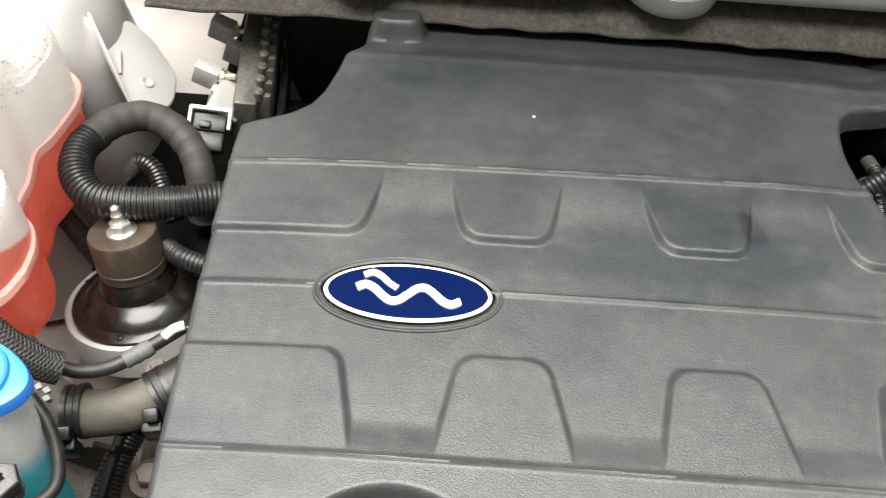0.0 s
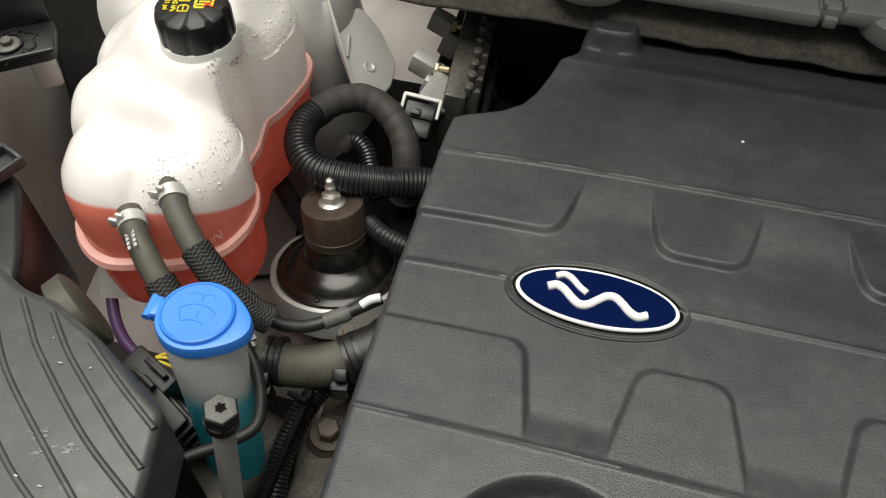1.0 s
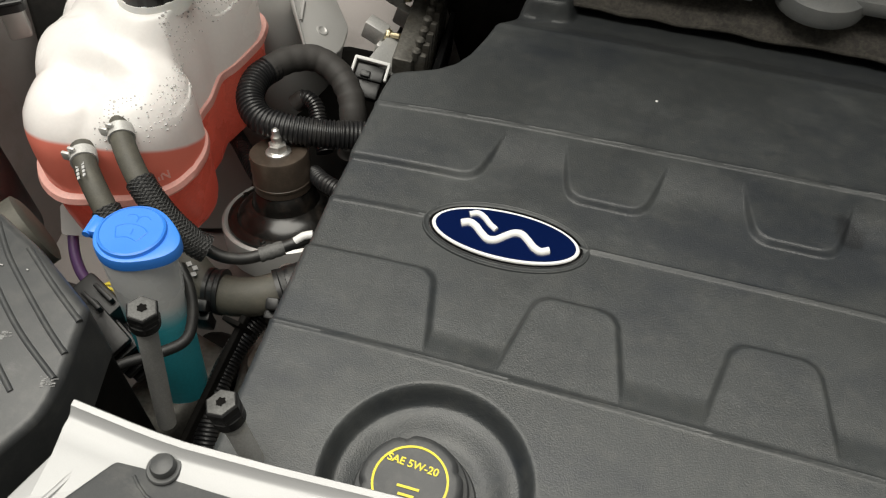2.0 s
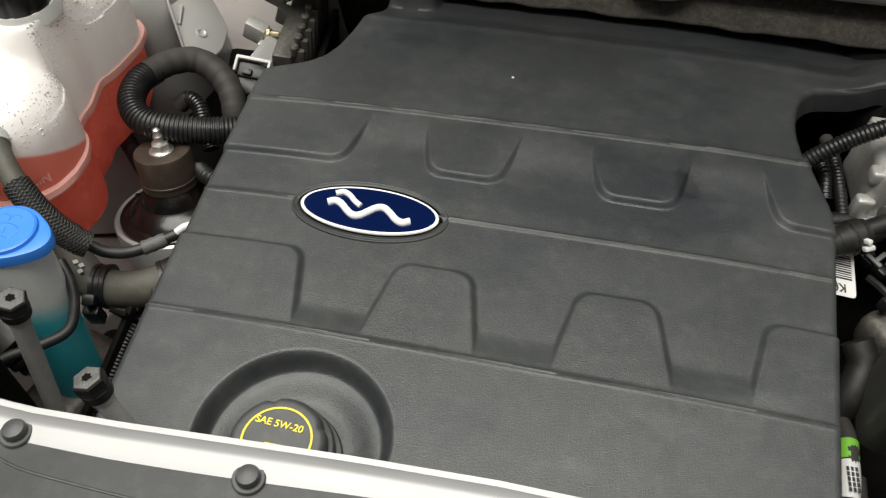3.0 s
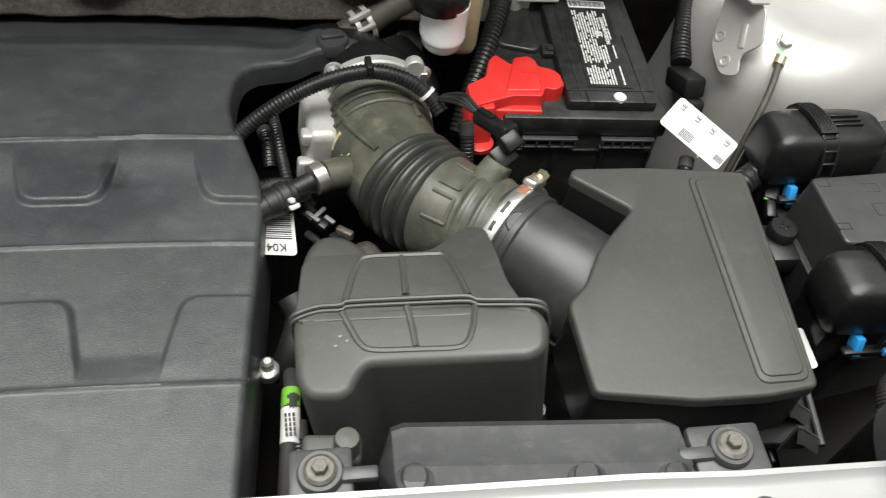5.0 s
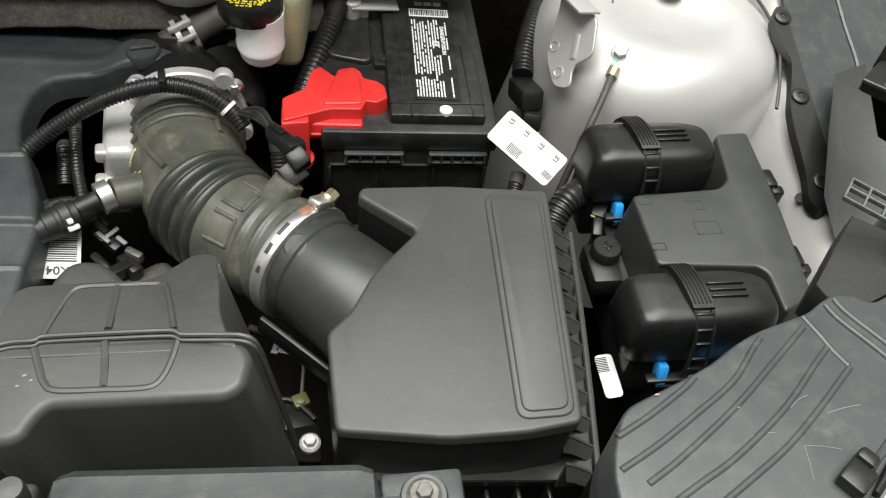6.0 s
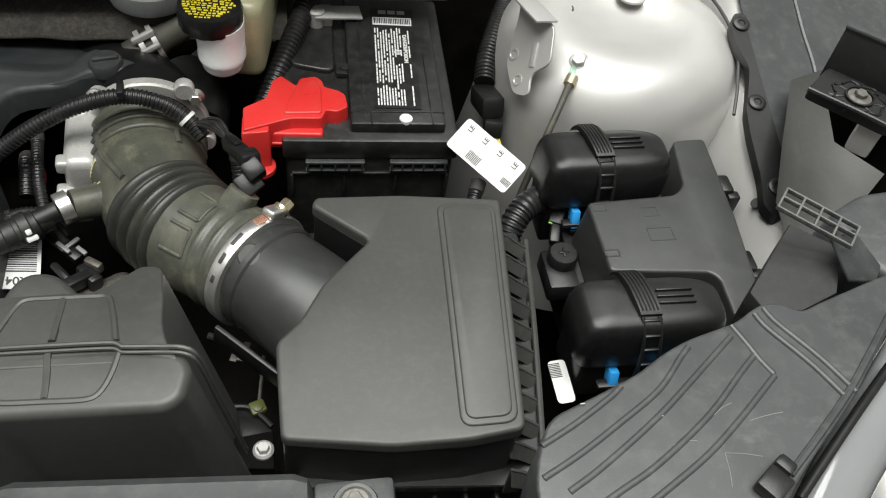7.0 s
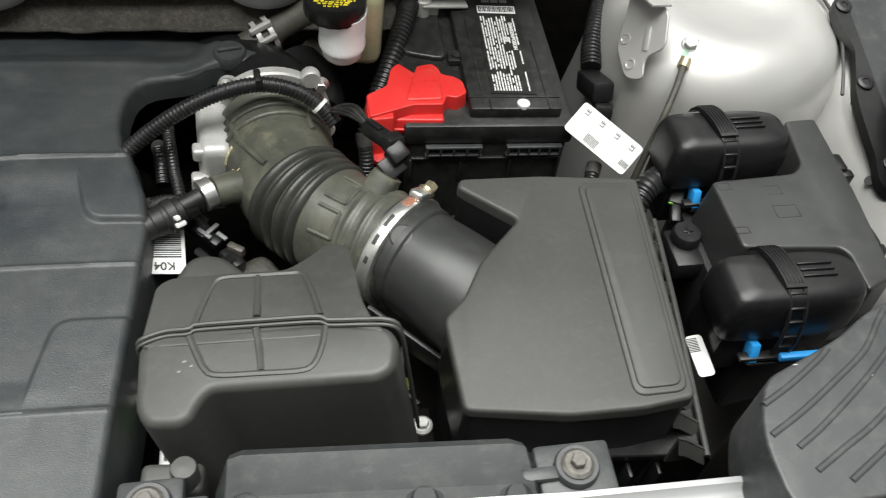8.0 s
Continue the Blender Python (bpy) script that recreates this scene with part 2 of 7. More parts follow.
LOOM = surface("split_loom", (0.011, 0.011, 0.012), 0.36, vary=0.15, grain=(600, 0.08), dirt=((0.06, 0.055, 0.05), 0.3, 60))
TAPE = surface("cloth_tape", (0.035, 0.032, 0.030), 0.7, vary=0.2, grain=(1500, 0.35))
BRAID = surface("braided_sleeve", (0.022, 0.022, 0.022), 0.5, vary=0.3, grain=(1600, 0.6))
SILVER = surface("silver_paint", (0.47, 0.463, 0.452), 0.44, metal=0.4, vary=0.05, grain=(2500, 0.03), blotch=6, coat=0.22, dirt=((0.40, 0.36, 0.31), 0.25, 22))
# Plain lighter grey; on the port caps it holds the light on their tops.
LITGREY = surface("lit_grey_plastic", (0.085, 0.085, 0.083), 0.6, vary=0.25, grain=(900, 0.3), blotch=160)
# Mauve-grey panel colour, taken darker to hold the shade beside the tank.
PRIMER = surface("shaded_mauve_primer", (0.27, 0.245, 0.235), 0.5, metal=0.15, vary=0.08, grain=(1500, 0.05), blotch=8, dirt=((0.13, 0.11, 0.095), 0.4, 18))
RAILPAINT = surface("silver_rail_paint", (0.30, 0.302, 0.305), 0.38, metal=0.15, vary=0.04, grain=(2500, 0.03), blotch=10, coat=0.3)
ALU = surface("cast_aluminium", (0.50, 0.495, 0.48), 0.45, metal=0.35, vary=0.12, grain=(700, 0.25), dirt=((0.25, 0.22, 0.17), 0.35, 50))
STEEL = surface("zinc_steel", (0.72, 0.71, 0.69), 0.34, metal=0.9, vary=0.1, grain=(900, 0.06), dirt=((0.30, 0.26, 0.18), 0.3, 120))
BRASS = surface("yellow_zinc_bolt", (0.62, 0.54, 0.36), 0.38, metal=0.9, vary=0.1, grain=(900, 0.08))
DULL = surface("dull_pipe", (0.46, 0.46, 0.45), 0.5, metal=0.4, vary=0.15, grain=(900, 0.15), dirt=((0.45, 0.44, 0.42), 0.4, 90))
def thin(m, share):
    """Let light pass through a thin moulded wall."""
    nt = m.node_tree
    b = nt.nodes["Principled BSDF"]
    tr = nt.nodes.new("ShaderNodeBsdfTranslucent")
    nt.links.new(b.inputs["Base Color"].links[0].from_socket, tr.inputs["Color"])
    mx = nt.nodes.new("ShaderNodeMixShader")
    mx.inputs[0].default_value = share
    nt.links.new(b.outputs[0], mx.inputs[1])
    nt.links.new(tr.outputs[0], mx.inputs[2])
    nt.links.new(mx.outputs[0], nt.nodes["Material Output"].inputs["Surface"])
    return m


TANK = surface("milky_tank_plastic", (0.86, 0.85, 0.82), 0.32, vary=0.03, grain=(400, 0.05), blotch=12, sss=0.35)


def half_full(name, low, high, z0, z1):
    """Milky plastic that shows the colour of the fluid behind it up to its level."""
    m = surface(name, high, 0.22, vary=0.02, grain=(400, 0.04), blotch=12)
    nt = m.node_tree
    base = nt.nodes["Principled BSDF"].inputs["Base Color"]
    src = base.links[0].from_socket
    co = nt.nodes.new("ShaderNodeTexCoord")
    xyz = nt.nodes.new("ShaderNodeSeparateXYZ")
    nt.links.new(co.outputs["Object"], xyz.inputs[0])
    back = nt.nodes.new("ShaderNodeMath")
    back.operation = "MULTIPLY_ADD"
    nt.links.new(xyz.outputs["Y"], back.inputs[0])
    back.inputs[1].default_value = 0.55
    nt.links.new(xyz.outputs["Z"], back.inputs[2])
    lev = nt.nodes.new("ShaderNodeMapRange")
    lev.interpolation_type = "SMOOTHSTEP"
    lev.inputs["From Min"].default_value, lev.inputs["From Max"].default_value = z0, z1
    nt.links.new(back.outputs[0], lev.inputs["Value"])
    mx = nt.nodes.new("ShaderNodeMix")
    mx.data_type = "RGBA"
    nt.links.new(lev.outputs["Result"], mx.inputs[0])
    mx.inputs[6].default_value = (*low, 1)
    nt.links.new(src, mx.inputs[7])
    nt.links.new(mx.outputs[2], base)
    return m


FILLED = thin(half_full("half_full_tank_plastic", (0.93, 0.27, 0.20), (0.97, 0.965, 0.95), 1.1300, 1.1350), 0.36)
COOLANT = thin(surface("deep_coolant_behind_plastic", (0.95, 0.21, 0.15), 0.26, vary=0.06, grain=(400, 0.03), blotch=16), 0.45)
BEAD = surface("water_bead", (0.40, 0.395, 0.385), 0.12, vary=0.05, grain=(400, 0.0), coat=0.6)
SEAM = thin(surface("tank_weld_seam", (0.93, 0.55, 0.49), 0.30, vary=0.06, grain=(400, 0.05)), 0.35)
HALFNECK = thin(half_full("half_full_neck_plastic", (0.08, 0.68, 0.80), (0.97, 0.97, 0.96), 1.012, 1.046), 0.22)
WASHER = thin(surface("washer_blue_behind_plastic", (0.08, 0.68, 0.80), 0.32, vary=0.06, grain=(400, 0.05), blotch=18), 0.25)
BLUECAP = surface("blue_cap", (0.035, 0.21, 0.72), 0.38, vary=0.05, grain=(900, 0.06))
BLUECLIP = surface("blue_clip", (0.03, 0.30, 0.72), 0.4, vary=0.05, grain=(900, 0.05))
REDCAP = surface("red_cover", (0.62, 0.028, 0.026), 0.36, vary=0.06, grain=(900, 0.06), dirt=((0.5, 0.12, 0.09), 0.2, 50))
YELLOW = surface("yellow_print", (0.72, 0.60, 0.03), 0.5, vary=0.05, grain=(900, 0.0))
REDINK = surface("red_print", (0.7, 0.08, 0.02), 0.5, vary=0.05, grain=(900, 0.0))
WHITE = surface("white_print", (0.82, 0.82, 0.81), 0.45, vary=0.03, grain=(900, 0.0))
GREYINK = surface("grey_print", (0.42, 0.42, 0.42), 0.5, vary=0.05, grain=(900, 0.0))
PAPER = surface("white_paper_tag", (0.68, 0.68, 0.67), 0.5, vary=0.03, grain=(1500, 0.05))
INK = surface("black_ink", (0.03, 0.03, 0.03), 0.5, vary=0.05, grain=(900, 0.0))
RUBBED = surface("rubbed_plastic", (0.22, 0.22, 0.22), 0.6, vary=0.2, grain=(900, 0.1))
CLIPGREEN = surface("yellow_green_plastic", (0.075, 0.085, 0.02), 0.45, vary=0.15, grain=(900, 0.1))
GREEN = surface("green_tape", (0.17, 0.46, 0.04), 0.45, vary=0.05, grain=(900, 0.05))
NAVY = surface("badge_blue", (0.002, 0.008, 0.05), 0.10, vary=0.03, grain=(900, 0.0), coat=1.0)
CHROME = surface("dark_chrome", (0.30, 0.30, 0.31), 0.15, metal=1.0, vary=0.05, grain=(900, 0.0))
FELT = surface("cowl_insulation", (0.040, 0.036, 0.031), 0.9, vary=0.35, grain=(350, 0.9), blotch=60, dirt=((0.13, 0.12, 0.095), 0.35, 160))
COWL = surface("grey_cowl_plastic", (0.16, 0.165, 0.165), 0.5, vary=0.08, grain=(900, 0.1), dirt=((0.25, 0.24, 0.22), 0.3, 40))
# Near-black, low specular: the deep shade of the bay is put into this colour.
DARKBAY = surface("near_black_bay_shade", (0.004, 0.0037, 0.0034), 0.65, vary=0.3, grain=(300, 0.2), dirt=((0.014, 0.012, 0.010), 0.4, 30), spec=0.06)
GRIME = surface("grimy_engine_alloy", (0.10, 0.095, 0.085), 0.5, metal=0.4, vary=0.3, grain=(300, 0.3), dirt=((0.05, 0.035, 0.02), 0.6, 40))
ISO = surface("brown_isolator", (0.042, 0.031, 0.023), 0.45, vary=0.15, grain=(800, 0.1), dirt=((0.16, 0.12, 0.09), 0.3, 60))
GLOSSBLACK = surface("gloss_black_steel", (0.006, 0.0055, 0.005), 0.2, vary=0.2, grain=(300, 0.05), dirt=((0.06, 0.045, 0.036), 0.25, 110))
BATTERY = surface("battery_case", (0.015, 0.015, 0.0148), 0.38, vary=0.15, grain=(700, 0.15), dirt=((0.07, 0.067, 0.060), 0.35, 110))
BRAKEBOTTLE = thin(surface("brake_bottle", (0.95, 0.95, 0.95), 0.3, vary=0.03, grain=(400, 0.03)), 0.08)
AGED = surface("yellowed_bottle", (0.40, 0.39, 0.25), 0.35, vary=0.08, grain=(400, 0.05), sss=0.2)
PURPLE = surface("purple_wire", (0.10, 0.05, 0.14), 0.45, vary=0.1, grain=(900, 0.05))
WIREYEL = surface("yellow_wire", (0.65, 0.52, 0.05), 0.45, vary=0.1, grain=(900, 0.05))
ASPHALT = surface("asphalt", (0.05, 0.05, 0.05), 0.85, vary=0.3, grain=(180, 0.6), blotch=1.2)
PATINA = surface("green_patina", (0.27, 0.40, 0.33), 0.6, metal=0.3, vary=0.25, grain=(900, 0.2), dirt=((0.55, 0.36, 0.12), 0.5, 120))
FUSELID = surface("fuse_lid_plastic", (0.026, 0.027, 0.0265), 0.42, vary=0.1, grain=(1200, 0.15), blotch=12, dirt=((0.08, 0.078, 0.07), 0.2, 60))
LENS = surface("headlamp_lens", (0.18, 0.185, 0.19), 0.08, vary=0.02, grain=(900, 0.0), coat=0.5)
HOODLINER = surface("hood_liner", (0.035, 0.034, 0.033), 0.8, vary=0.2, grain=(300, 0.3))
wear(SHROUD, (0.13, 0.13, 0.125), 0.45, (30, 55, 30), 0.58, 0.74)
wear(BOXGREY, (0.085, 0.083, 0.076), 0.3, (18, 30, 24), 0.56, 0.74)
wear(ELBOW, (0.21, 0.20, 0.135), 0.45, (30, 22, 40), 0.54, 0.66)
wear(BATTERY, (0.06, 0.058, 0.054), 0.5, (40, 40, 40), 0.54, 0.72)
# For the unseen wall that is added to cut low light from the front.
WALLBROWN = surface("dull_blocker_wall", (0.12, 0.105, 0.095), 0.9, vary=0.2, grain=(60, 0.4), blotch=2)


# ---- setting ----
def sheet(name, loops, mat_, label, category):
    return solo(name, rings(loops, cap=False, closed=False), mat_, label, category, kind="structure")


ground = solo("ground", rings([[(-300, -300, 0), (300, -300, 0)], [(-300, 300, 0), (300, 300, 0)]], False, False), ASPHALT, "plain dark grey asphalt under the car", "ground", kind="structure")
# Closing panels below and behind, coloured as dark as the bay's shade.
solo("undertray", rbox((0.2, 0.42, 0.55), (1.9, 1.1, 0.02), 0.004), DARKBAY, "near-black closing tray below the engine, shade held in its colour", "undertray", kind="structure")
solo("wall_firewall", rbox((0.2, 0.86, 0.515), (1.9, 0.03, 1.03), 0.004), DARKBAY, "near-black firewall behind the engine, shade held in its colour", "firewall", kind="structure")


# Hood out of view; its width, length and lean are set for the rear shade.
def open_hood():
    m = pose(0.23, 0.86, 1.06, 118, 0, 0)
    bm = moved(rbox((0, 0.385, 0), (1.10, 0.77, 0.03), 0.01), m)
    return solo("hood", bm, HOODLINER, "unseen raised hood with a plain dark liner, sized to shade the rear of the bay", "hood", kind="structure")


open_hood()
# Added out of view: cuts low sky light on the front faces.
solo("wall_unseen_front", rbox((0.2, -4.5, 1.4), (14.0, 0.2, 2.8), 0.02), WALLBROWN, "plain dull brown wall, unseen, added in front of the car to block low light", "wall", kind="structure")


def apron(sign, name):
    """Inner fender panel with its shoulder, mirrored about the car's middle."""
    def X(x):
        return 0.195 + sign * x
    prof = [(0.755, 0.60), (0.76, 0.70), (0.763, 0.76), (0.765, 0.80), (0.768, 0.86),] if sign > 0 else [(0.41, 0.60), (0.44, 0.70), (0.46, 0.825), (0.56, 0.835), (0.765, 0.85),]
    prof += [ (0.785, 0.955), (0.80, 0.985), (0.815, 0.997), (0.835, 0.998), (0.842, 0.985), (0.845, 0.60)]
    loops = []
    for y, dx, dz in ((-0.05, -0.045, -0.02), (0.10, -0.045, -0.02), (0.26, -0.018, -0.030 if sign > 0 else -0.009), (0.29, -0.015, -0.030 if sign > 0 else -0.008), (0.42, 0.0, -0.016 if sign > 0 else 0.004), (0.60, 0.03, 0.048 if sign > 0 else 0.015), (0.85, 0.08, 0.10 if sign > 0 else 0.03)):
        drop = 0.16 if sign < 0 and y < 0.28 else 0.0
        loops.append([(X(a + (dx if a > 0.7 else 0)), y, z + (dz if a > 0.7 else -drop)) for a, z in [(a, z - (0.13 if sign < 0 and 0.5 < a < 0.77 and y < 0.5 else 0.0)) for a, z in prof]])
    # Left panel gets the darker paint, with its shade in the colour.
    return solo(name, rings(loops, False, False), SILVER if sign > 0 else PRIMER, "silver painted inner fender panel" if sign > 0 else "dusty mauve-grey primed inner fender panel, darkened for the shade round the coolant tank", "inner fender", kind="structure", sharp=50)


for sx, nm in ((1, "wall_outer_fender_right"), (-1, "wall_outer_fender_left")):
    # Near-black boxes colour in the shade of the fender hollow.
    solo(nm, joined(rbox((0.195 + sx * 1.06, 0.25, 0.48), (0.02, 1.2, 0.96), 0.004), rbox((0.195 + sx * 0.96, 0.40, 0.80), (0.22, 1.0, 0.02), 0.004)), DARKBAY, "near-black panels standing in for the shaded hollow of the outer fender", "fender", kind="structure")
solo("wall_bumper", rbox((0.195, -0.335, 0.52), (2.1, 0.03, 1.04), 0.01), SILVER, "plain silver bumper panel that closes the front", "bumper", kind="structure")
apron(1, "wall_inner_fender_right")
apron(-1, "wall_inner_fender_left")


def strut_tower(cx, cy, name, label, h=1.045, lean=0.0):
    """Pressed steel tower: a rounded drum with a dished top and a skirt that runs out into the apron."""
    loops = []
    for r, z in ((0.172, h - 0.28), (0.152, h - 0.20), (0.140, h - 0.13), (0.133, h - 0.08), (0.128, h - 0.050), (0.120, h - 0.030), (0.106, h - 0.013), (0.088, h - 0.003), (0.06, h), (0.045, h - 0.008), (0.012, h - 0.012)):
        lp = []
        for i in range(72):
            a = 2 * math.pi * i / 72
            k = 1 + 0.05 * math.cos(2 * a) + 0.02 * math.cos(3 * a + 0.6)
            lp.append((cx + r * k * math.cos(a), cy + r * 1.06 * k * math.sin(a), z + lean * r * math.cos(a)))
        loops.append(lp)
    t = thing(name, (cx, cy, 0.72), label, "strut tower")
    part("shell", rings(loops), SILVER, t, sharp=60)
    return t


tower_r = strut_tower(0.903, 0.540, "strut_tower", "silver painted strut tower with a rounded top and bolts", 1.026)
tower_l = strut_tower(-0.455, 0.560, "strut_tower", "silver painted strut tower behind the coolant tank", 1.0)


def flange_bolt(at, r, parent, mat_=STEEL, axis=(0, 0, 1), name="bolt"):
    bm = joined(lathe([(r * 1.5, 0), (r * 1.5, r * 0.25), (r * 1.1, r * 0.55)], 24, at, axis), hexnut(Vector(at) + Vector(axis).normalized() * r * 0.5, r, r * 0.9, axis))
    return part(name, bm, mat_, parent, sharp=25)


flange_bolt((0.918, 0.575, 1.024), 0.010, tower_r, ALU)
part("drain_hole", lathe([(0.0085, -0.002), (0.0085, 0.0012), (0.0070, 0.0014), (0.0068, -0.001), (0.0004, -0.001)], 24, (0.842, 0.556, 1.021), (-0.25, 0.05, 1)), GRIME, tower_r, "dusty round hole")
flange_bolt((0.835, 0.474, 1.018), 0.0070, tower_r, DULL, axis=(-0.3, -0.4, 1))


def tower_bracket(parent, m):
    """Thin pressed bracket with two dimples, a slot and a turned-up ear."""
    pts = rounded([(0.030, 0.062), (0.061, 0.014), (0.050, -0.020), (0.027, -0.021), (0.021, -0.042), (0.003, -0.033), (0.000, 0.001), (0.022, 0.041)], 0.008)
    plate = prism(pts, 0, 0.0025, 0.0006, 1)
    dim = joined(*[lathe([(0.0062, 0.0024), (0.0058, 0.0034), (0.0040, 0.0034), (0.0032, 0.0026)], 20, (x, y, 0)) for x, y in ((0.011, 0.006), (0.011, -0.021))])
    slot = rbox((0.034, -0.004, 0.0030), (0.006, 0.024, 0.0022), 0.0009, (0, 0, -22))
    ear = rbox((0.046, 0.038, 0.012), (0.052, 0.0025, 0.026), 0.0006, (20, 0, -58))
    part("bracket", moved(joined(plate, dim, slot, ear), m), SILVER, parent, "thin silver bracket with a slot and two dimples")


tower_bracket(tower_r, facing((0.772, 0.496, 0.999), (-0.80, -0.28, 0.55), (0.15, 0.9, 0.3)))


def tower_plate():
    """Pressed plate with a slot, a dimple and a folded edge that leans on the tower behind the tank."""
    def up(x, y):
        return 0.925 + 0.6 * (-0.275 - x)
    pts = rounded([(-0.337, 0.543), (-0.318, 0.517), (-0.291, 0.480), (-0.272, 0.491), (-0.267, 0.512), (-0.271, 0.542), (-0.295, 0.569), (-0.318, 0.581)], 0.007)
    pts = [(p[0], p[1]) for p in pts]
    plate = bevel_all(rings([[(x, y, up(x, y) - 0.003) for x, y in pts], [(x, y, up(x, y)) for x, y in pts]]), 0.0008, 2)
    slot = tube([(-0.3155, 0.536, up(-0.3155, 0.536) - 0.0004), (-0.312, 0.523, up(-0.312, 0.523)), (-0.309, 0.511, up(-0.309, 0.511) - 0.0004)], 0.0030, 10, squash=0.7)
    n = Vector((0.6, 0, 1)).normalized()
    dimple = lathe([(0.0062, -0.0005), (0.0058, 0.0012), (0.0042, 0.0013), (0.0030, 0.0004), (0.0004, 0.0004)], 20, (-0.289, 0.517, up(-0.289, 0.517)), n)
    fold = bevel_all(rings([[(-0.338, 0.545, 0.955), (-0.336, 0.543, 0.985), (-0.333, 0.543, 0.985), (-0.334, 0.545, 0.955)], [(-0.291, 0.479, 0.928), (-0.292, 0.478, 0.940), (-0.289, 0.477, 0.940), (-0.288, 0.479, 0.928)]]), 0.0008, 1)
    part("bracket", joined(plate, slot, dimple, fold), SILVER, tower_l, "pressed silver plate with a slot and a dimple")
    flange_bolt((-0.405, 0.470, 0.983), 0.008, tower_l)


tower_plate()


# ---- front rail and sight shield ----
def rail():
    t = thing("radiator_support_rail", (0.2, 0.0, 1.05), "silver painted radiator support rail with a raised rear lip", "rail")
    prof = [(0.0265, 1.040), (0.0258, 1.0835), (0.0245, 1.0862), (0.0215, 1.0858), (0.0190, 1.0825), (0.0165, 1.0815), (0.0120, 1.0812), (0.0060, 1.0790), (0.0000, 1.0770), (-0.03, 1.0720), (-0.03, 1.060)]
    loops = []
    for i in range(61):
        f = i / 60
        x = -0.206 + f * 0.888
        tip = max(0.0, 1 - i / 2.5)
        dy = float(np.interp(x, (-0.22, -0.15, -0.10, 0.02, 0.09, 0.287, 0.509, 0.563, 0.68), (0.021, 0.0165, 0.0175, 0.023, 0.025, 0.022, 0.015, 0.0115, 0.009))) - 0.0255
        loops.append([(x, y + dy, z + 0.004 * tip + 0.0012 * math.sin(9 * f) * (z > 1.07)) for y, z in prof])
    part("beam", rings(loops), RAILPAINT, t)
    # the end that turns forward and down
    end = rounded([(-0.211, 0.0235), (-0.190, 0.0180), (-0.160, 0.0100), (-0.165, -0.030), (-0.200, -0.080), (-0.232, -0.080), (-0.206, 0.001), (-0.201, 0.013)], 0.003)
    part("end_bracket", prism(end, 1.066, 1.0775, 0.0018, 3), RAILPAINT, t, sharp=40)
    part("end_bead", tube([(-0.1905, 0.0150, 1.0775), (-0.1915, 0.000, 1.0778), (-0.1945, -0.014, 1.0775), (-0.205, -0.04, 1.0775)], 0.0016, 8), RAILPAINT, t)
    for x in (-0.128, -0.030, 0.045, 0.150, 0.243, 0.345, 0.425, 0.465, 0.545):
        part("tab", rbox((x, 0.0185 + float(np.interp(x, (-0.15, 0.09, 0.287, 0.509), (0.0165, 0.025, 0.022, 0.015))) - 0.0255, 1.0795), (0.017, 0.0055, 0.0028), 0.0012), RAILPAINT, t)
    return t


rail().location += Vector((0.008, -0.005, 0.0135))


def sight_shield():
    t = thing("sight_shield", (0.2, -0.1, 1.06), "grey plastic sight shield held by push pins", "trim panel")
    pts = rounded([(-0.171, 0.0140), (-0.10, 0.0172), (0.02, 0.0220), (0.09, 0.0205), (0.287, 0.0130), (0.509, 0.0060), (0.600, 0.003), (0.66, -0.10), (0.66, -0.30), (-0.24, -0.30), (-0.215, -0.09), (-0.200, -0.035)], 0.006)
    part("panel", prism(pts, 1.072, 1.0805, 0.002, 3), SHROUD, t)
    groove = [(-0.168, -0.006), (-0.155, -0.014), (-0.12, -0.018), (0.0, -0.022), (0.15, -0.024), (0.30, -0.028)]
    part("ridge", tube([(x, y, 1.0803) for x, y in groove], 0.0009, 8, 0.006), SHROUD, t)
    for x, y in ((-0.156, 0.001), (-0.033, 0.001), (0.118, -0.004), (0.335, -0.006), (0.57, -0.012)):
        bm = lathe([(0.0084, 1.0803), (0.0084, 1.0818), (0.0078, 1.0824), (0.0060, 1.0824), (0.0060, 1.0848), (0.0052, 1.0864), (0.0025, 1.0872), (0.0004, 1.0873)], 28, (x, y, 0))
        part("push_pin", bm, SHROUD, t, "dull grey push pin")
    return t


sight_shield().location += Vector((0.012, -0.003, 0.0135))


# ---- engine cover ----
def smooth(a, b, x):
    t = np.clip((x - a) / (b - a), 0, 1)
    return t * t * (3 - 2 * t)


def smax(a, b, k=0.014):
    h = np.maximum(k - np.abs(a - b), 0)
    return np.maximum(a, b) + h * h / (4 * k)


LEFT_EDGE = ((0.045, -0.178), (0.16, -0.184), (0.28, -0.1885), (0.41, -0.1885), (0.436, -0.187), (0.441, -0.177), (0.445, -0.165), (0.451, -0.149), (0.462, -0.135), (0.478, -0.126), (0.502, -0.119), (0.524, -0.1145), (0.537, -0.107), (0.56, -0.100), (0.68, -0.100))
RIGHT_EDGE = ((0.045, 0.305), (0.15, 0.312), (0.28, 0.3215), (0.33, 0.325), (0.360, 0.321), (0.385, 0.3135), (0.404, 0.308), (0.416, 0.3015), (0.432, 0.2985), (0.446, 0.2975), (0.462, 0.2985), (0.476, 0.3010), (0.486, 0.3045), (0.494, 0.3100), (0.500, 0.3180), (0.504, 0.3300), (0.5065, 0.3460), (0.5080, 0.3620), (0.5090, 0.372), (0.5100, 0.417), (0.526, 0.419), (0.534, 0.405), (0.542, 0.389), (0.570, 0.379), (0.68, 0.372))


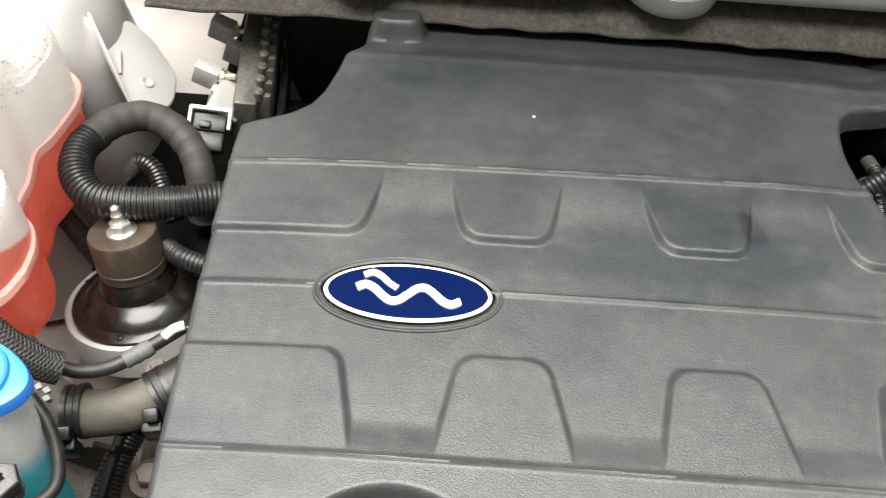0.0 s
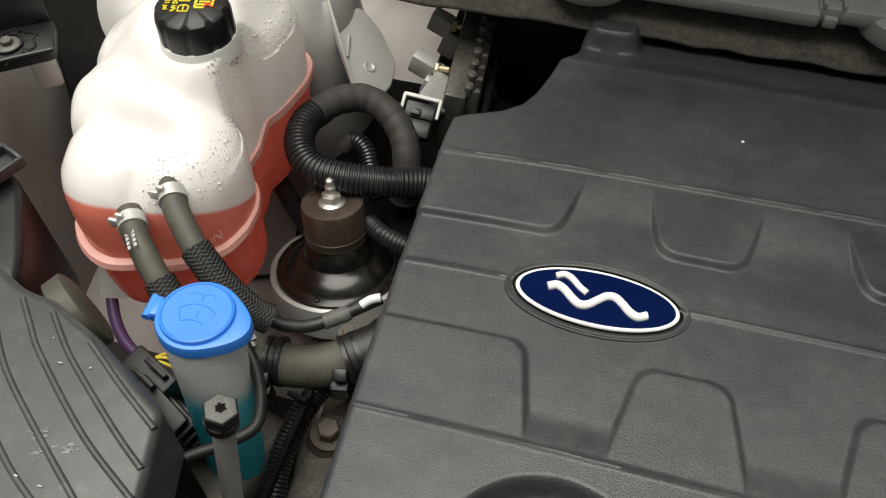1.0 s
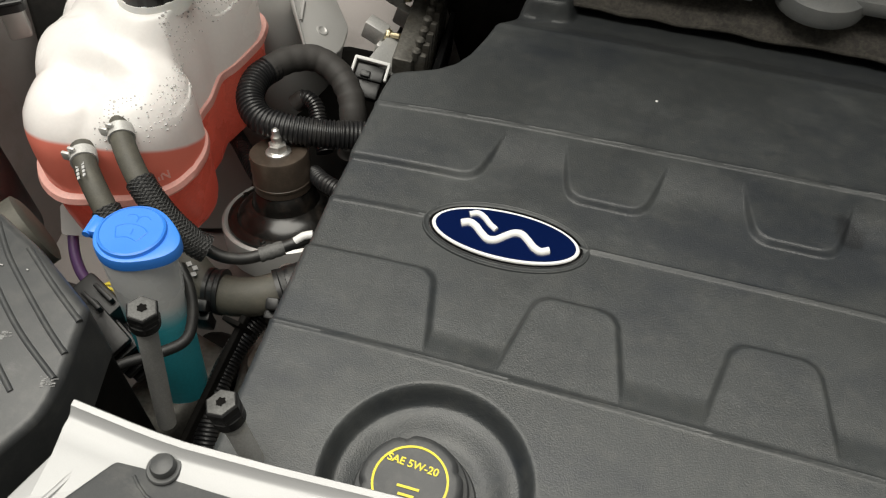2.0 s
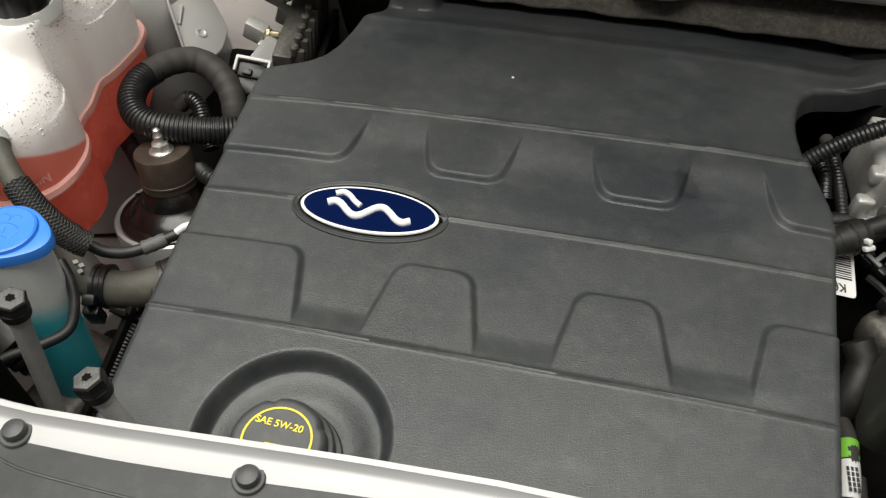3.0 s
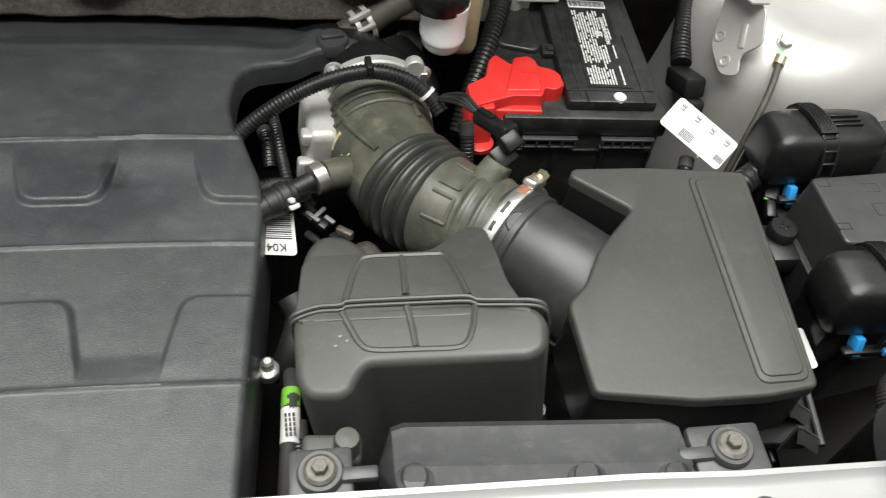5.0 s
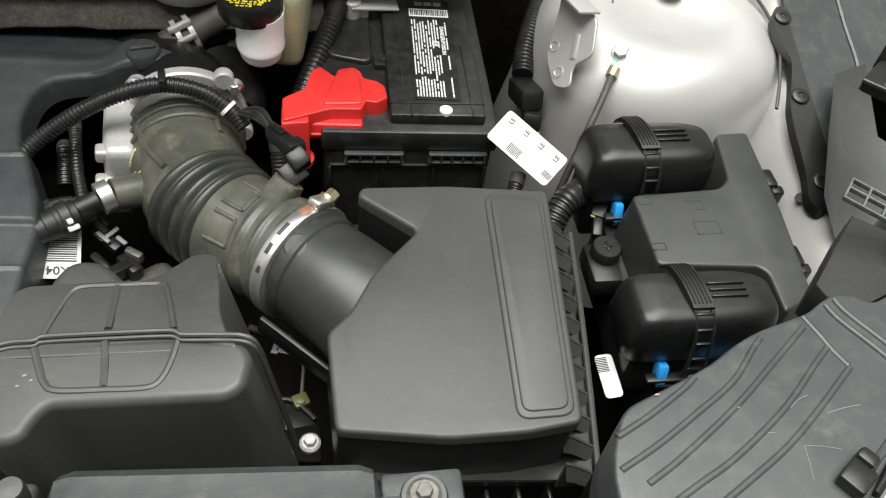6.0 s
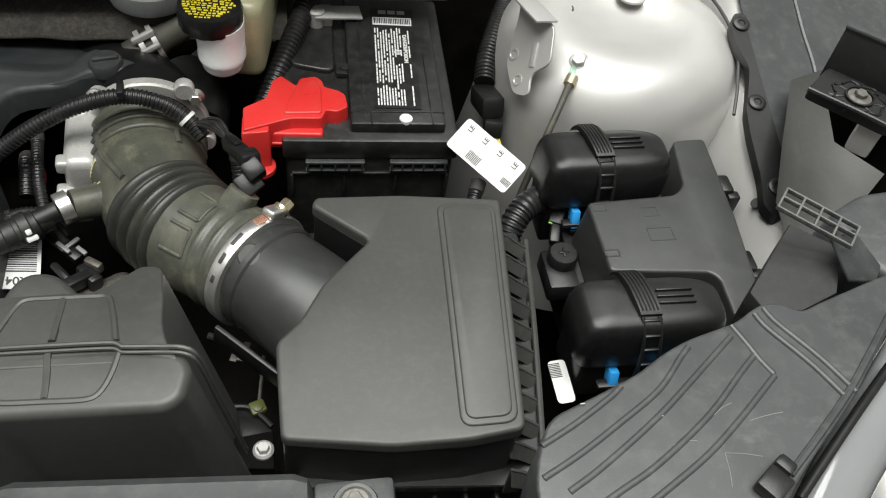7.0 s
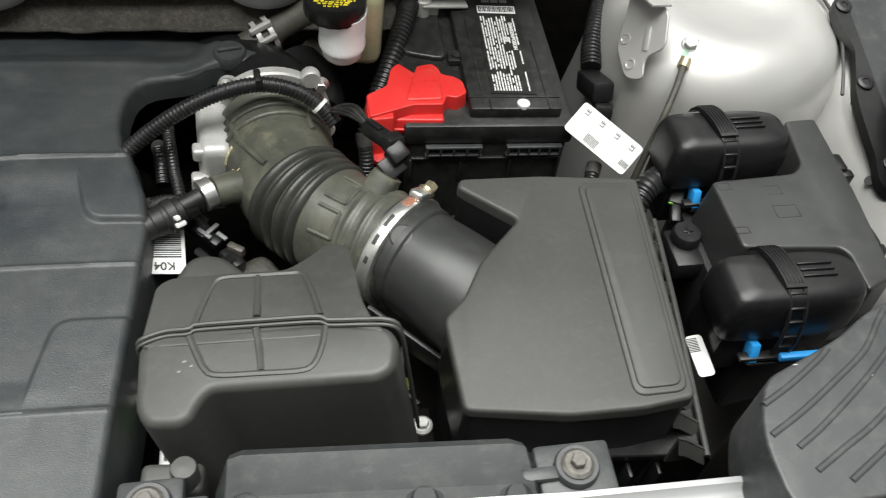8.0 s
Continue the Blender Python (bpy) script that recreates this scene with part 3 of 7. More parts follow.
def cover_height(x, y):
    """Height of the engine cover: three zones, raised pads, cross ribs, the filler bowl and the rear drop."""
    top = 0.9755 - 0.006 * (np.minimum(np.abs(x - 0.07), 0.26) / 0.26) ** 4
    h = 0.0050
    up = np.zeros_like(x)
    for c in (-0.1105, 0.0235, 0.1665, 0.3085):
        w = 0.0290 + (0.0462 - 0.0290) * np.clip((y - 0.331) / 0.066, 0, 1.2)
        if c < -0.1:
            d = smax(x - c - w, 0.331 - y)
        elif c > 0.3:
            d = smax(c - x - w, 0.331 - y)
        else:
            d = smax(np.abs(x - c) - w, 0.331 - y)
        up = np.maximum(up, smooth(0.0032, -0.0022, d))
    up = np.maximum(up, smooth(0.348, 0.392, y))
    lo = np.zeros_like(x)
    for c in (-0.1125, 0.0210, 0.158, 0.2945):
        w = 0.0435 + (0.028 - 0.0435) * np.clip((y - 0.160) / 0.072, -0.1, 1)
        if c < -0.1:
            d = smax(x - c - w, y - 0.2325)
        elif c > 0.29:
            d = smax(c - x - w, y - 0.2325)
        else:
            d = smax(np.abs(x - c) - w, y - 0.2325)
        lo = np.maximum(lo, smooth(0.0032, -0.0022, d))
    lo = np.maximum(lo, smooth(0.186, 0.158, y))
    z = top - h + h * np.maximum(up * (y > 0.28), lo * (y <= 0.28))
    for yy, lean, amp in ((0.3972, 0.0175, 0.0022), (0.2852, 0.004, 0.0020), (0.1585, -0.008, 0.0022)):
        off = y - yy - lean * x
        z = z + amp * np.exp(-(off / 0.0016) ** 2)
        if yy > 0.39 or yy < 0.2:
            s = 1 if yy > 0.3 else -1
            z = z + 0.0008 * smooth(-0.001, 0.001, s * off)
    # bowl round the oil filler
    d = np.sqrt((x + 0.043) ** 2 + (y - 0.076) ** 2)
    z = z - 0.017 * smooth(0.0675, 0.0580, d) - 0.007 * smooth(0.058, 0.035, d)
    # rear drop and right-hand boss
    right = smooth(0.345, 0.385, x)
    z = z + 0.0010 * np.exp(-((y - 0.526) / 0.004) ** 2) * (1 - right)
    z = z - (0.010 * smooth(0.524, 0.556, y) + 0.034 * smooth(0.535, 0.68, y)) * (1 - right)
    z = z + 0.014 * right * smooth(0.45, 0.505, y)
    z = z - 0.040 * right * smooth(0.535, 0.600, y)
    k = (np.abs((x + 0.073) / 0.0255) ** 4 + np.abs((y - 0.584) / 0.024) ** 4) ** 0.25
    z = z + 0.020 * smooth(1.12, 0.72, k)
    return z


def engine_cover():
    t = thing("engine_cover", (0.07, 0.28, 0.88), "dark grey grained plastic engine cover with raised ribs and pads", "engine cover")
    ys = np.concatenate([np.linspace(0.045, 0.150, 66), np.linspace(0.1515, 0.160, 9), np.linspace(0.162, 0.278, 92), np.linspace(0.2788, 0.284, 7), np.linspace(0.286, 0.392, 86), np.linspace(0.3935, 0.400, 8), np.linspace(0.402, 0.484, 44), np.linspace(0.485, 0.512, 46), np.linspace(0.5135, 0.68, 84)])
    us = np.concatenate([np.linspace(0, 0.02, 10)[:-1], np.linspace(0.02, 0.98, 400), np.linspace(0.98, 1, 10)[1:]])
    xl = np.interp(ys, [p[0] for p in LEFT_EDGE], [p[1] for p in LEFT_EDGE])
    xr = np.interp(ys, [p[0] for p in RIGHT_EDGE], [p[1] for p in RIGHT_EDGE])
    X = xl[:, None] + (xr - xl)[:, None] * us[None, :]
    Y = np.repeat(ys[:, None], len(us), 1)
    Z = cover_height(X, Y)
    # rolled edge
    poly = [(x, y) for y, x in LEFT_EDGE] + [None] + [(x, y) for y, x in RIGHT_EDGE]
    D = np.full(X.shape, 9.0)
    for a, b in zip(poly, poly[1:]):
        if a is None or b is None:
            continue
        ax, ay = a
        bx, by = b
        ll = (bx - ax) ** 2 + (by - ay) ** 2
        f = np.clip(((X - ax) * (bx - ax) + (Y - ay) * (by - ay)) / ll, 0, 1)
        D = np.minimum(D, np.hypot(X - ax - f * (bx - ax), Y - ay - f * (by - ay)))
    r = 0.006
    q = np.clip(r - D, 0, r)
    Z = Z - (r - np.sqrt(r * r - q * q))
    nr, nc = X.shape
    verts = np.stack([X, Y, Z], -1).reshape(-1, 3).tolist()
    idx = np.arange(nr * nc).reshape(nr, nc)
    faces = np.stack([idx[:-1, :-1], idx[:-1, 1:], idx[1:, 1:], idx[1:, :-1]], -1).reshape(-1, 4).tolist()
    for col, out in ((0, -0.010), (nc - 1, 0.003)):
        n0 = len(verts)
        for i in range(nr):
            verts.append((float(X[i, col]) + out, float(Y[i, col]), float(Z[i, col]) - (0.018 if col and 0.40 < Y[i, col] < 0.53 else 0.085)))
        for i in range(nr - 1):
            f = [int(idx[i, col]), int(idx[i + 1, col]), n0 + i + 1, n0 + i]
            faces.append(f if col == 0 else f[::-1])
    for row in (0, nr - 1):
        n0 = len(verts)
        for i in range(nc):
            verts.append((float(X[row, i]), float(Y[row, i]), float(Z[row, i]) - 0.085))
        for i in range(nc - 1):
            f = [int(idx[row, i]), int(idx[row, i + 1]), n0 + i + 1, n0 + i]
            faces.append(f[::-1] if row == 0 else f)
    me = bpy.data.meshes.new("shell")
    me.from_pydata(verts, [], faces)
    me.update()
    bm = bmesh.new()
    bm.from_mesh(me)
    bpy.data.meshes.remove(me)
    part("shell", bm, COVER, t, sharp=60)
    # fixing at the right rear
    part("fixing_button", lathe([(0.0155, 0.976), (0.0155, 0.986), (0.0140, 0.9885), (0.0004, 0.9892)], 32, (0.393, 0.522, 0)), SHROUD, t)
    part("fixing_tab", rbox((0.393, 0.522, 0.990), (0.023, 0.006, 0.004), 0.0018, (0, 0, 12)), SHROUD, t)
    # badge
    def oval(a, b, z0, z1, dome=0.0):
        loops = [[(-0.0435 + a * math.cos(v), 0.2802 + b * math.sin(v), z0) for v in [2 * math.pi * i / 96 for i in range(96)]]]
        for k in (1.0, 0.985, 0.8, 0.5, 0.2, 0.01):
            zz = z1 - (0.0008 if k == 1.0 else 0) + dome * (1 - k * k)
            loops.append([(-0.0435 + a * k * math.cos(v), 0.2802 + b * k * math.sin(v), zz) for v in [2 * math.pi * i / 96 for i in range(96)]])
        return rings(loops)

    zb = 0.9705
    seat = []
    for k, z in ((1.045, 0.9680), (1.042, 0.9712), (1.034, 0.9720), (1.022, 0.9720), (1.012, 0.9712), (0.98, 0.9700), (0.9, 0.9700)):
        seat.append([(-0.0435 + 0.0620 * k * math.cos(v), 0.2802 + (0.0620 * k - 0.0335) * math.sin(v), z) for v in [2 * math.pi * i / 120 for i in range(120)]])
    part("badge_seat", rings(seat, cap=False), COVER, t, sharp=60)
    part("paint_speck", lathe([(0.0012, 0.974), (0.0012, 0.9768), (0.0006, 0.9772)], 10, (0.0455, 0.459, 0)), WHITE, t)
    badge = part("badge", oval(0.0600, 0.0262, zb - 0.002, zb + 0.0012), CHROME, t, "oval blue badge with a white rim and white marks in a chrome bezel")
    part("white_rim", oval(0.0570, 0.0236, zb, zb + 0.0022, 0.0008), WHITE, badge)
    part("blue_field", oval(0.0548, 0.0216, zb, zb + 0.0026, 0.0008), NAVY, badge)
    zm = zb + 0.0037

    def stroke(run, r):
        return tube([(x, y, zm) for x, y in run], r, 10, 0.0008, squash=0.8)

    wave = [(-0.078 + 0.0058 * i, 0.2770 + 0.0062 * math.sin(i * 0.95 + 0.6)) for i in range(13)]
    mk = joined(stroke(wave, 0.0031), stroke([(x + 0.004, y + 0.0105) for x, y in wave[:5]], 0.0024))
    part("white_mark", mk, WHITE, badge)
    return t


engine_cover()


def oil_cap():
    c = (-0.051, 0.072)
    t = thing("oil_filler_cap", (c[0], c[1], 0.92), "dark grey oil filler cap with yellow ring and lettering", "oil cap")
    part("neck", lathe([(0.040, 0.940), (0.0395, 0.951), (0.0375, 0.955), (0.033, 0.956)], 56, (c[0] + 0.003, c[1] - 0.002, 0)), SHROUD, t)

    def notches(a, z):
        k = 1.0
        for q in (0.55, 1.95, 3.4, 4.9):
            d = (a - q + math.pi) % (2 * math.pi) - math.pi
            k -= 0.075 * max(0.0, 1 - abs(d) / 0.13) ** 0.7
        return k

    body = lathe([(0.0320, 0.945), (0.0325, 0.9700), (0.0318, 0.9742), (0.0300, 0.9765), (0.0275, 0.9772), (0.0240, 0.9770), (0.0004, 0.9770)], 96, (*c, 0), scallop=lambda a, z: notches(a, z) if z > 0.950 else 1.0)
    body = part("body", body, SHROUD, t)
    part("skirt", lathe([(0.0365, 0.948), (0.0365, 0.9600), (0.0350, 0.9635), (0.0315, 0.9645)], 72, (*c, 0), scallop=lambda a, z: 1.0 - 0.10 * max(0.0, math.cos(2 * (a - 2.2))) ** 6), SHROUD, t)
    ring = rings([[(c[0] + r * math.cos(v), c[1] + r * math.sin(v), z) for v in [2 * math.pi * i / 72 for i in range(72)]] for r, z in ((0.0236, 0.9768), (0.0236, 0.9775), (0.0222, 0.9775), (0.0222, 0.9768))], cap=False)
    part("ring", ring, YELLOW, body)
    part("lettering", lettering("SAE 5W-20", 0.0070, pose(c[0] - 0.0015, c[1] + 0.0108, 0.9773, 0, 0, -4), 0.0003), YELLOW, body)
    part("mark", bars([(0, -0.004, 0.014, 0.0016), (0, -0.009, 0.010, 0.0016)], pose(c[0], c[1], 0.9773)), YELLOW, body)
    return t


oil_cap()


# ---- coolant reservoir ----
def coolant_tank():
    t = thing("coolant_reservoir", (-0.385, 0.36, 0.86), "milky coolant reservoir half full of orange-red coolant, beaded inside", "coolant tank")
    base = [(-0.319, 0.300), (-0.327, 0.280), (-0.346, 0.262), (-0.371, 0.252), (-0.380, 0.256), (-0.388, 0.249), (-0.410, 0.245), (-0.432, 0.254), (-0.448, 0.272), (-0.455, 0.296), (-0.456, 0.309), (-0.467, 0.321), (-0.477, 0.342), (-0.477, 0.364), (-0.473, 0.376), (-0.480, 0.390), (-0.482, 0.414), (-0.475, 0.436), (-0.468, 0.446), (-0.462, 0.466), (-0.436, 0.488), (-0.396, 0.496), (-0.358, 0.494), (-0.336, 0.482), (-0.329, 0.460), (-0.333, 0.436), (-0.338, 0.418), (-0.344, 0.405), (-0.343, 0.392), (-0.3405, 0.376), (-0.3415, 0.360), (-0.339, 0.350), (-0.326, 0.338), (-0.319, 0.320)]
    line, _ = spline([(x, y, 0) for x, y in base + base[:1]], 0.0042)
    out = [(p.x, p.y) for p in line[:-1]]
    cx, cy = -0.390, 0.366

    def loop(k, z, sh=0.0, soft=0.0, tilt=0.0):
        lp = []
        for x, y in out:
            dx, dy = x - cx, y - cy
            d = math.hypot(dx, dy)
            a = math.atan2(dy, dx)
            e = 1 / math.sqrt((math.cos(a) / 0.074) ** 2 + (math.sin(a) / 0.112) ** 2)
            d2 = d * (1 - soft) + e * soft
            lp.append((cx + math.cos(a) * d2 * k, cy + math.sin(a) * d2 * k + sh, z + tilt * (math.sin(a) * d2 * k)))
        return lp

    def crease(x, y):
        """Soft valleys between the tank's lobes."""
        return 0.0022 * math.exp(-((y - 0.312) / 0.006) ** 2) + 0.0022 * math.exp(-((y - 0.362) / 0.006) ** 2) + 0.0035 * math.exp(-((x + 0.378) / 0.007) ** 2) * float(smooth(0.315, 0.295, y))

    def slope(p):
        return (p[0], p[1], p[2] + 0.08 * (p[1] - 0.345))

    ring_pts = np.array(out)

    def inset(x, y):
        """Distance from the tank's outline."""
        return float(np.sqrt(((ring_pts - (x, y)) ** 2).sum(1)).min())

    up = []
    for k, z in ((1.0, 0.9440), (1.0, 0.954), (1.002, 0.964), (1.003, 0.974), (1.0, 0.983)):
        up.append([slope(p) for p in loop(k, z)])
    for i in range(1, 44):
        k = 0.9997 - 0.97 * (i / 43) ** 1.7
        row = []
        for x, y, _ in loop(k, 0.0):
            d = inset(x, y) if k < 1.0 else 0.0
            side = 0.006 * (x + 0.39) / 0.08
            rise = 0.038 + 0.014 * smooth(0.304, 0.326, y + side) + 0.017 * smooth(0.352, 0.382, y + side)
            east = float(smooth(-0.405, -0.365, x)) * float(smooth(0.318, 0.345, y))
            f = min(1.0, d / (0.034 - 0.017 * east))
            z = 0.983 + 0.041 * math.sqrt(max(0.0, 1 - (1 - f) ** 2)) + (rise - 0.041) * float(smooth(0.016 - 0.006 * east, 0.060 - 0.028 * east, d))
            near = float(smooth(0.052, 0.031, math.hypot(x + 0.3735, y - 0.386))) * min(1.0, d / 0.008)
            z -= crease(x, y) * min(1.0, d / 0.012) * (1 - near)
            row.append(slope((x, y, z * (1 - near) + 1.0465 * near)))
        up.append(row)
    bm = rings(up, cap=False)
    bmesh.ops.smooth_vert(bm, verts=[v for v in bm.verts if v.co.z > 1.0], factor=0.5, use_axis_x=False, use_axis_y=False, use_axis_z=True)
    bmesh.ops.smooth_vert(bm, verts=[v for v in bm.verts if v.co.z > 1.0], factor=0.5, use_axis_x=False, use_axis_y=False, use_axis_z=True)
    part("upper_shell", bm, FILLED, t, "milky white upper half with condensation", sharp=80)
    lowl = [(0.30, 0.862, 0, 0.3), (0.78, 0.862, 0, 0.1), (0.88, 0.866, 0, 0.05), (0.95, 0.880, 0, 0), (0.98, 0.905, 0, 0), (0.99, 0.925, 0, 0), (1.0, 0.941, 0, 0)]
    part("lower_shell", rings([[slope(p) for p in loop(*r)] for r in lowl], cap=False), COOLANT, t, "translucent lower half full of orange-red coolant", sharp=80)
    part("weld_seam", rings([[slope(p) for p in loop(k, z)] for k, z in ((0.99, 0.9385), (1.045, 0.9395), (1.060, 0.9425), (1.045, 0.9475), (1.0, 0.9485))], cap=False), SEAM, t)
    # neck and pressure cap
    cc = (-0.3735, 0.386)
    part("neck", lathe([(0.0310, 1.040), (0.0300, 1.048), (0.0290, 1.053)], 40, (*cc, 0)), TANK, t)
    cap = part("cap", lathe([(0.0274, 1.049), (0.0284, 1.051), (0.0282, 1.0705), (0.0270, 1.0755), (0.0244, 1.0775), (0.0004, 1.0782)], 120, (*cc, 0), scallop=lambda a, z: 1.0 - (0.035 if (a * 9 / (2 * math.pi)) % 1.0 < 0.25 else 0.0) * (1.0 if z < 1.0760 else 0.0)), BLACK, t, "black pressure cap with yellow warning print")
    pm = pose(cc[0], cc[1], 1.0783, 0, 0, 15)

    def ink(*runs):
        return moved(joined(*[tube([(x, y, 0) for x, y in r], 0.0006, 6, 0.001) for r in runs]), pm)

    part("lettering", joined(lettering("21 psi", 0.0052, pm @ pose(-0.0175, -0.001, 0, 0, 0, -90)), lettering("145 kPa", 0.0052, pm @ pose(-0.0118, -0.001, 0, 0, 0, -90))), YELLOW, cap)
    part("warning_triangle", ink([(-0.009, 0.0035), (-0.005, 0.0090)], [(-0.005, 0.0090), (-0.001, 0.0035)], [(-0.001, 0.0035), (-0.009, 0.0035)]), YELLOW, cap)
    part("manual_symbol", ink([(-0.008, -0.009), (-0.008, -0.003), (-0.0045, -0.0015), (-0.001, -0.003), (-0.001, -0.009)], [(-0.0045, -0.0075), (-0.0045, -0.002)], [(-0.008, -0.009), (-0.001, -0.009)]), YELLOW, cap)
    part("heat_symbol", moved(joined(bars([(0.010, 0.0065, 0.014, 0.0020), (0.0070, -0.001, 0.0070, 0.0018), (0.0070, -0.0045, 0.0070, 0.0018), (0.0036, 0.001, 0.0018, 0.010), (0.0160, 0.002, 0.0018, 0.008), (0.0100, 0.0025, 0.0080, 0.0018)], pm)), Matrix()), YELLOW, cap)
    part("cross_mark", ink([(0.009, -0.004), (0.017, 0.003)], [(0.009, 0.002), (0.017, -0.004)]), REDINK, cap)
    part("rim_print", bars([(-0.009 + 0.0024 * i, 0.0185 - 0.06 * abs(i - 4) ** 2 * 0.0024, 0.0017, 0.0016) for i in range(9)], pm), YELLOW, cap)
    part("level_mark", lettering("MIN", 0.011, pose(-0.334, 0.2720, 0.954, 80, 0, 38)), SEAM, t)
    # beads of condensation
    rnd = random.Random(4)
    drops = bmesh.new()
    ring_rows = up[8:28:4]
    for _ in range(1700):
        rr = rnd.randrange(4)
        j = rnd.randrange(len(out))
        if not (ring_rows[rr][j][0] > -0.37 and (rnd.random() < 0.9)):
            continue
        f = rnd.random()
        p = Vector(ring_rows[rr][j]).lerp(Vector(ring_rows[rr + 1][j]), f)
        s = rnd.uniform(0.0004, 0.0010) * (1.7 if rnd.random() < 0.10 else 1)
        bmesh.ops.create_icosphere(drops, subdivisions=1, radius=s, matrix=Matrix.Translation(p) @ Matrix.Diagonal((1, 1, 0.6, 1)))
    beads = part("condensation", drops, BEAD, t)
    tagged(beads, kind="stuff")
    # hose nipples
    for a, b in (((-0.391, 0.277, 0.986), (-0.381, 0.258, 0.989)), ((-0.368, 0.304, 0.996), (-0.359, 0.284, 0.999))):
        part("nipple", tube([a, ((a[0] + b[0]) / 2, (a[1] + b[1]) / 2, (a[2] + b[2]) / 2), b], 0.0065, 16), TANK, t)
    return t


coolant_tank()


def coolant_hose(pts, cut, label, printed=False):
    """Rubber hose that runs into a braided sleeve, with a spring clamp at its top."""
    t = thing("coolant_hose", pts[-1], label, "hose", "coolant return hoses")
    line, total = spline(pts, 0.004)
    k = int(len(line) * cut)
    part("rubber", tube(line[:k + 1], 0.0092, 20), HOSE, t)
    bm = tube(line[k - 1:], 0.0102, 20, 0.003)
    sl = part("braided_sleeve", bm, BRAID, t, "black braided sleeve")
    tagged(part("weave", braided(line[k - 1:], 0.0108), BRAID, sl), kind="stuff")
    d = (line[3] - line[0]).normalized()
    side = d.cross(Vector((0, 0, 1))).normalized()
    c = line[3]
    clampb = lathe([(0.0094, -0.005), (0.0104, -0.005), (0.0104, 0.005), (0.0094, 0.005)], 28, c, d)
    part("spring_clamp", joined(clampb, rbox(c + side * 0.011 + Vector((0, 0, 0.006)), (0.007, 0.003, 0.008), 0.001), rbox(c + side * 0.006 + Vector((0, 0, 0.010)), (0.006, 0.003, 0.006), 0.001)), ALU, t)
    if printed:
        up = Vector((0, -0.55, 0.83))
        yv = (up - d * up.dot(d)).normalized()
        for off in (0.0025, -0.0025):
            q = line[int(k * 0.45)] + yv * 0.0093 + d.cross(yv) * off
            m = Matrix((( *d, 0), (*yv.cross(d), 0), (*yv, 0), (0, 0, 0, 1))).transposed()
            m.translation = q
            part("print", bars([(-0.010 + i * 0.0042, 0, 0.003, 0.0022) for i in range(6)], m), GREYINK, t)
    return t


def braided(line, r, n=12, pitch=0.011):
    """A sleeve of crossing strands over a core."""
    pts, total = spline(line, 0.0016)
    strands = []
    frames, nrm = [], None
    for i, p in enumerate(pts):
        t = (pts[min(i + 1, len(pts) - 1)] - pts[max(i - 1, 0)]).normalized()
        if nrm is None:
            nrm = t.orthogonal().normalized()
        nrm = (nrm - t * nrm.dot(t)).normalized()
        frames.append((p, nrm.copy(), t.cross(nrm)))
    out = bmesh.new()
    for s in (1, -1):
        for q in range(n):
            prev = None
            for i, (p, u, v) in enumerate(frames):
                a = 2 * math.pi * q / n + s * 2 * math.pi * (total * i / len(frames)) / (pitch * 3)
                k = r * (1.0 + 0.035 * math.sin(a * n / 2 + (0 if s > 0 else math.pi)))
                da = 0.10
                e1 = p + u * (k * math.cos(a - da)) + v * (k * math.sin(a - da))
                e2 = p + u * (k * math.cos(a + da)) + v * (k * math.sin(a + da))
                cur = (out.verts.new(e1), out.verts.new(p + u * (k * 1.03 * math.cos(a)) + v * (k * 1.03 * math.sin(a))), out.verts.new(e2))
                if prev:
                    out.faces.new((prev[0], prev[1], cur[1], cur[0]))
                    out.faces.new((prev[1], prev[2], cur[2], cur[1]))
                prev = cur
    bmesh.ops.recalc_face_normals(out, faces=out.faces)
    return out


coolant_hose([(-0.379, 0.253, 0.993), (-0.364, 0.234, 0.992), (-0.341, 0.213, 0.980), (-0.320, 0.198, 0.958), (-0.304, 0.190, 0.920), (-0.294, 0.185, 0.87)], 0.36, "grey rubber coolant hose with white print and braided sleeve", True)
coolant_hose([(-0.357, 0.277, 1.004), (-0.342, 0.257, 1.001), (-0.319, 0.235, 0.991), (-0.296, 0.222, 0.973), (-0.277, 0.219, 0.954), (-0.266, 0.220, 0.946)], 0.46, "grey rubber coolant hose in a long braided sleeve")


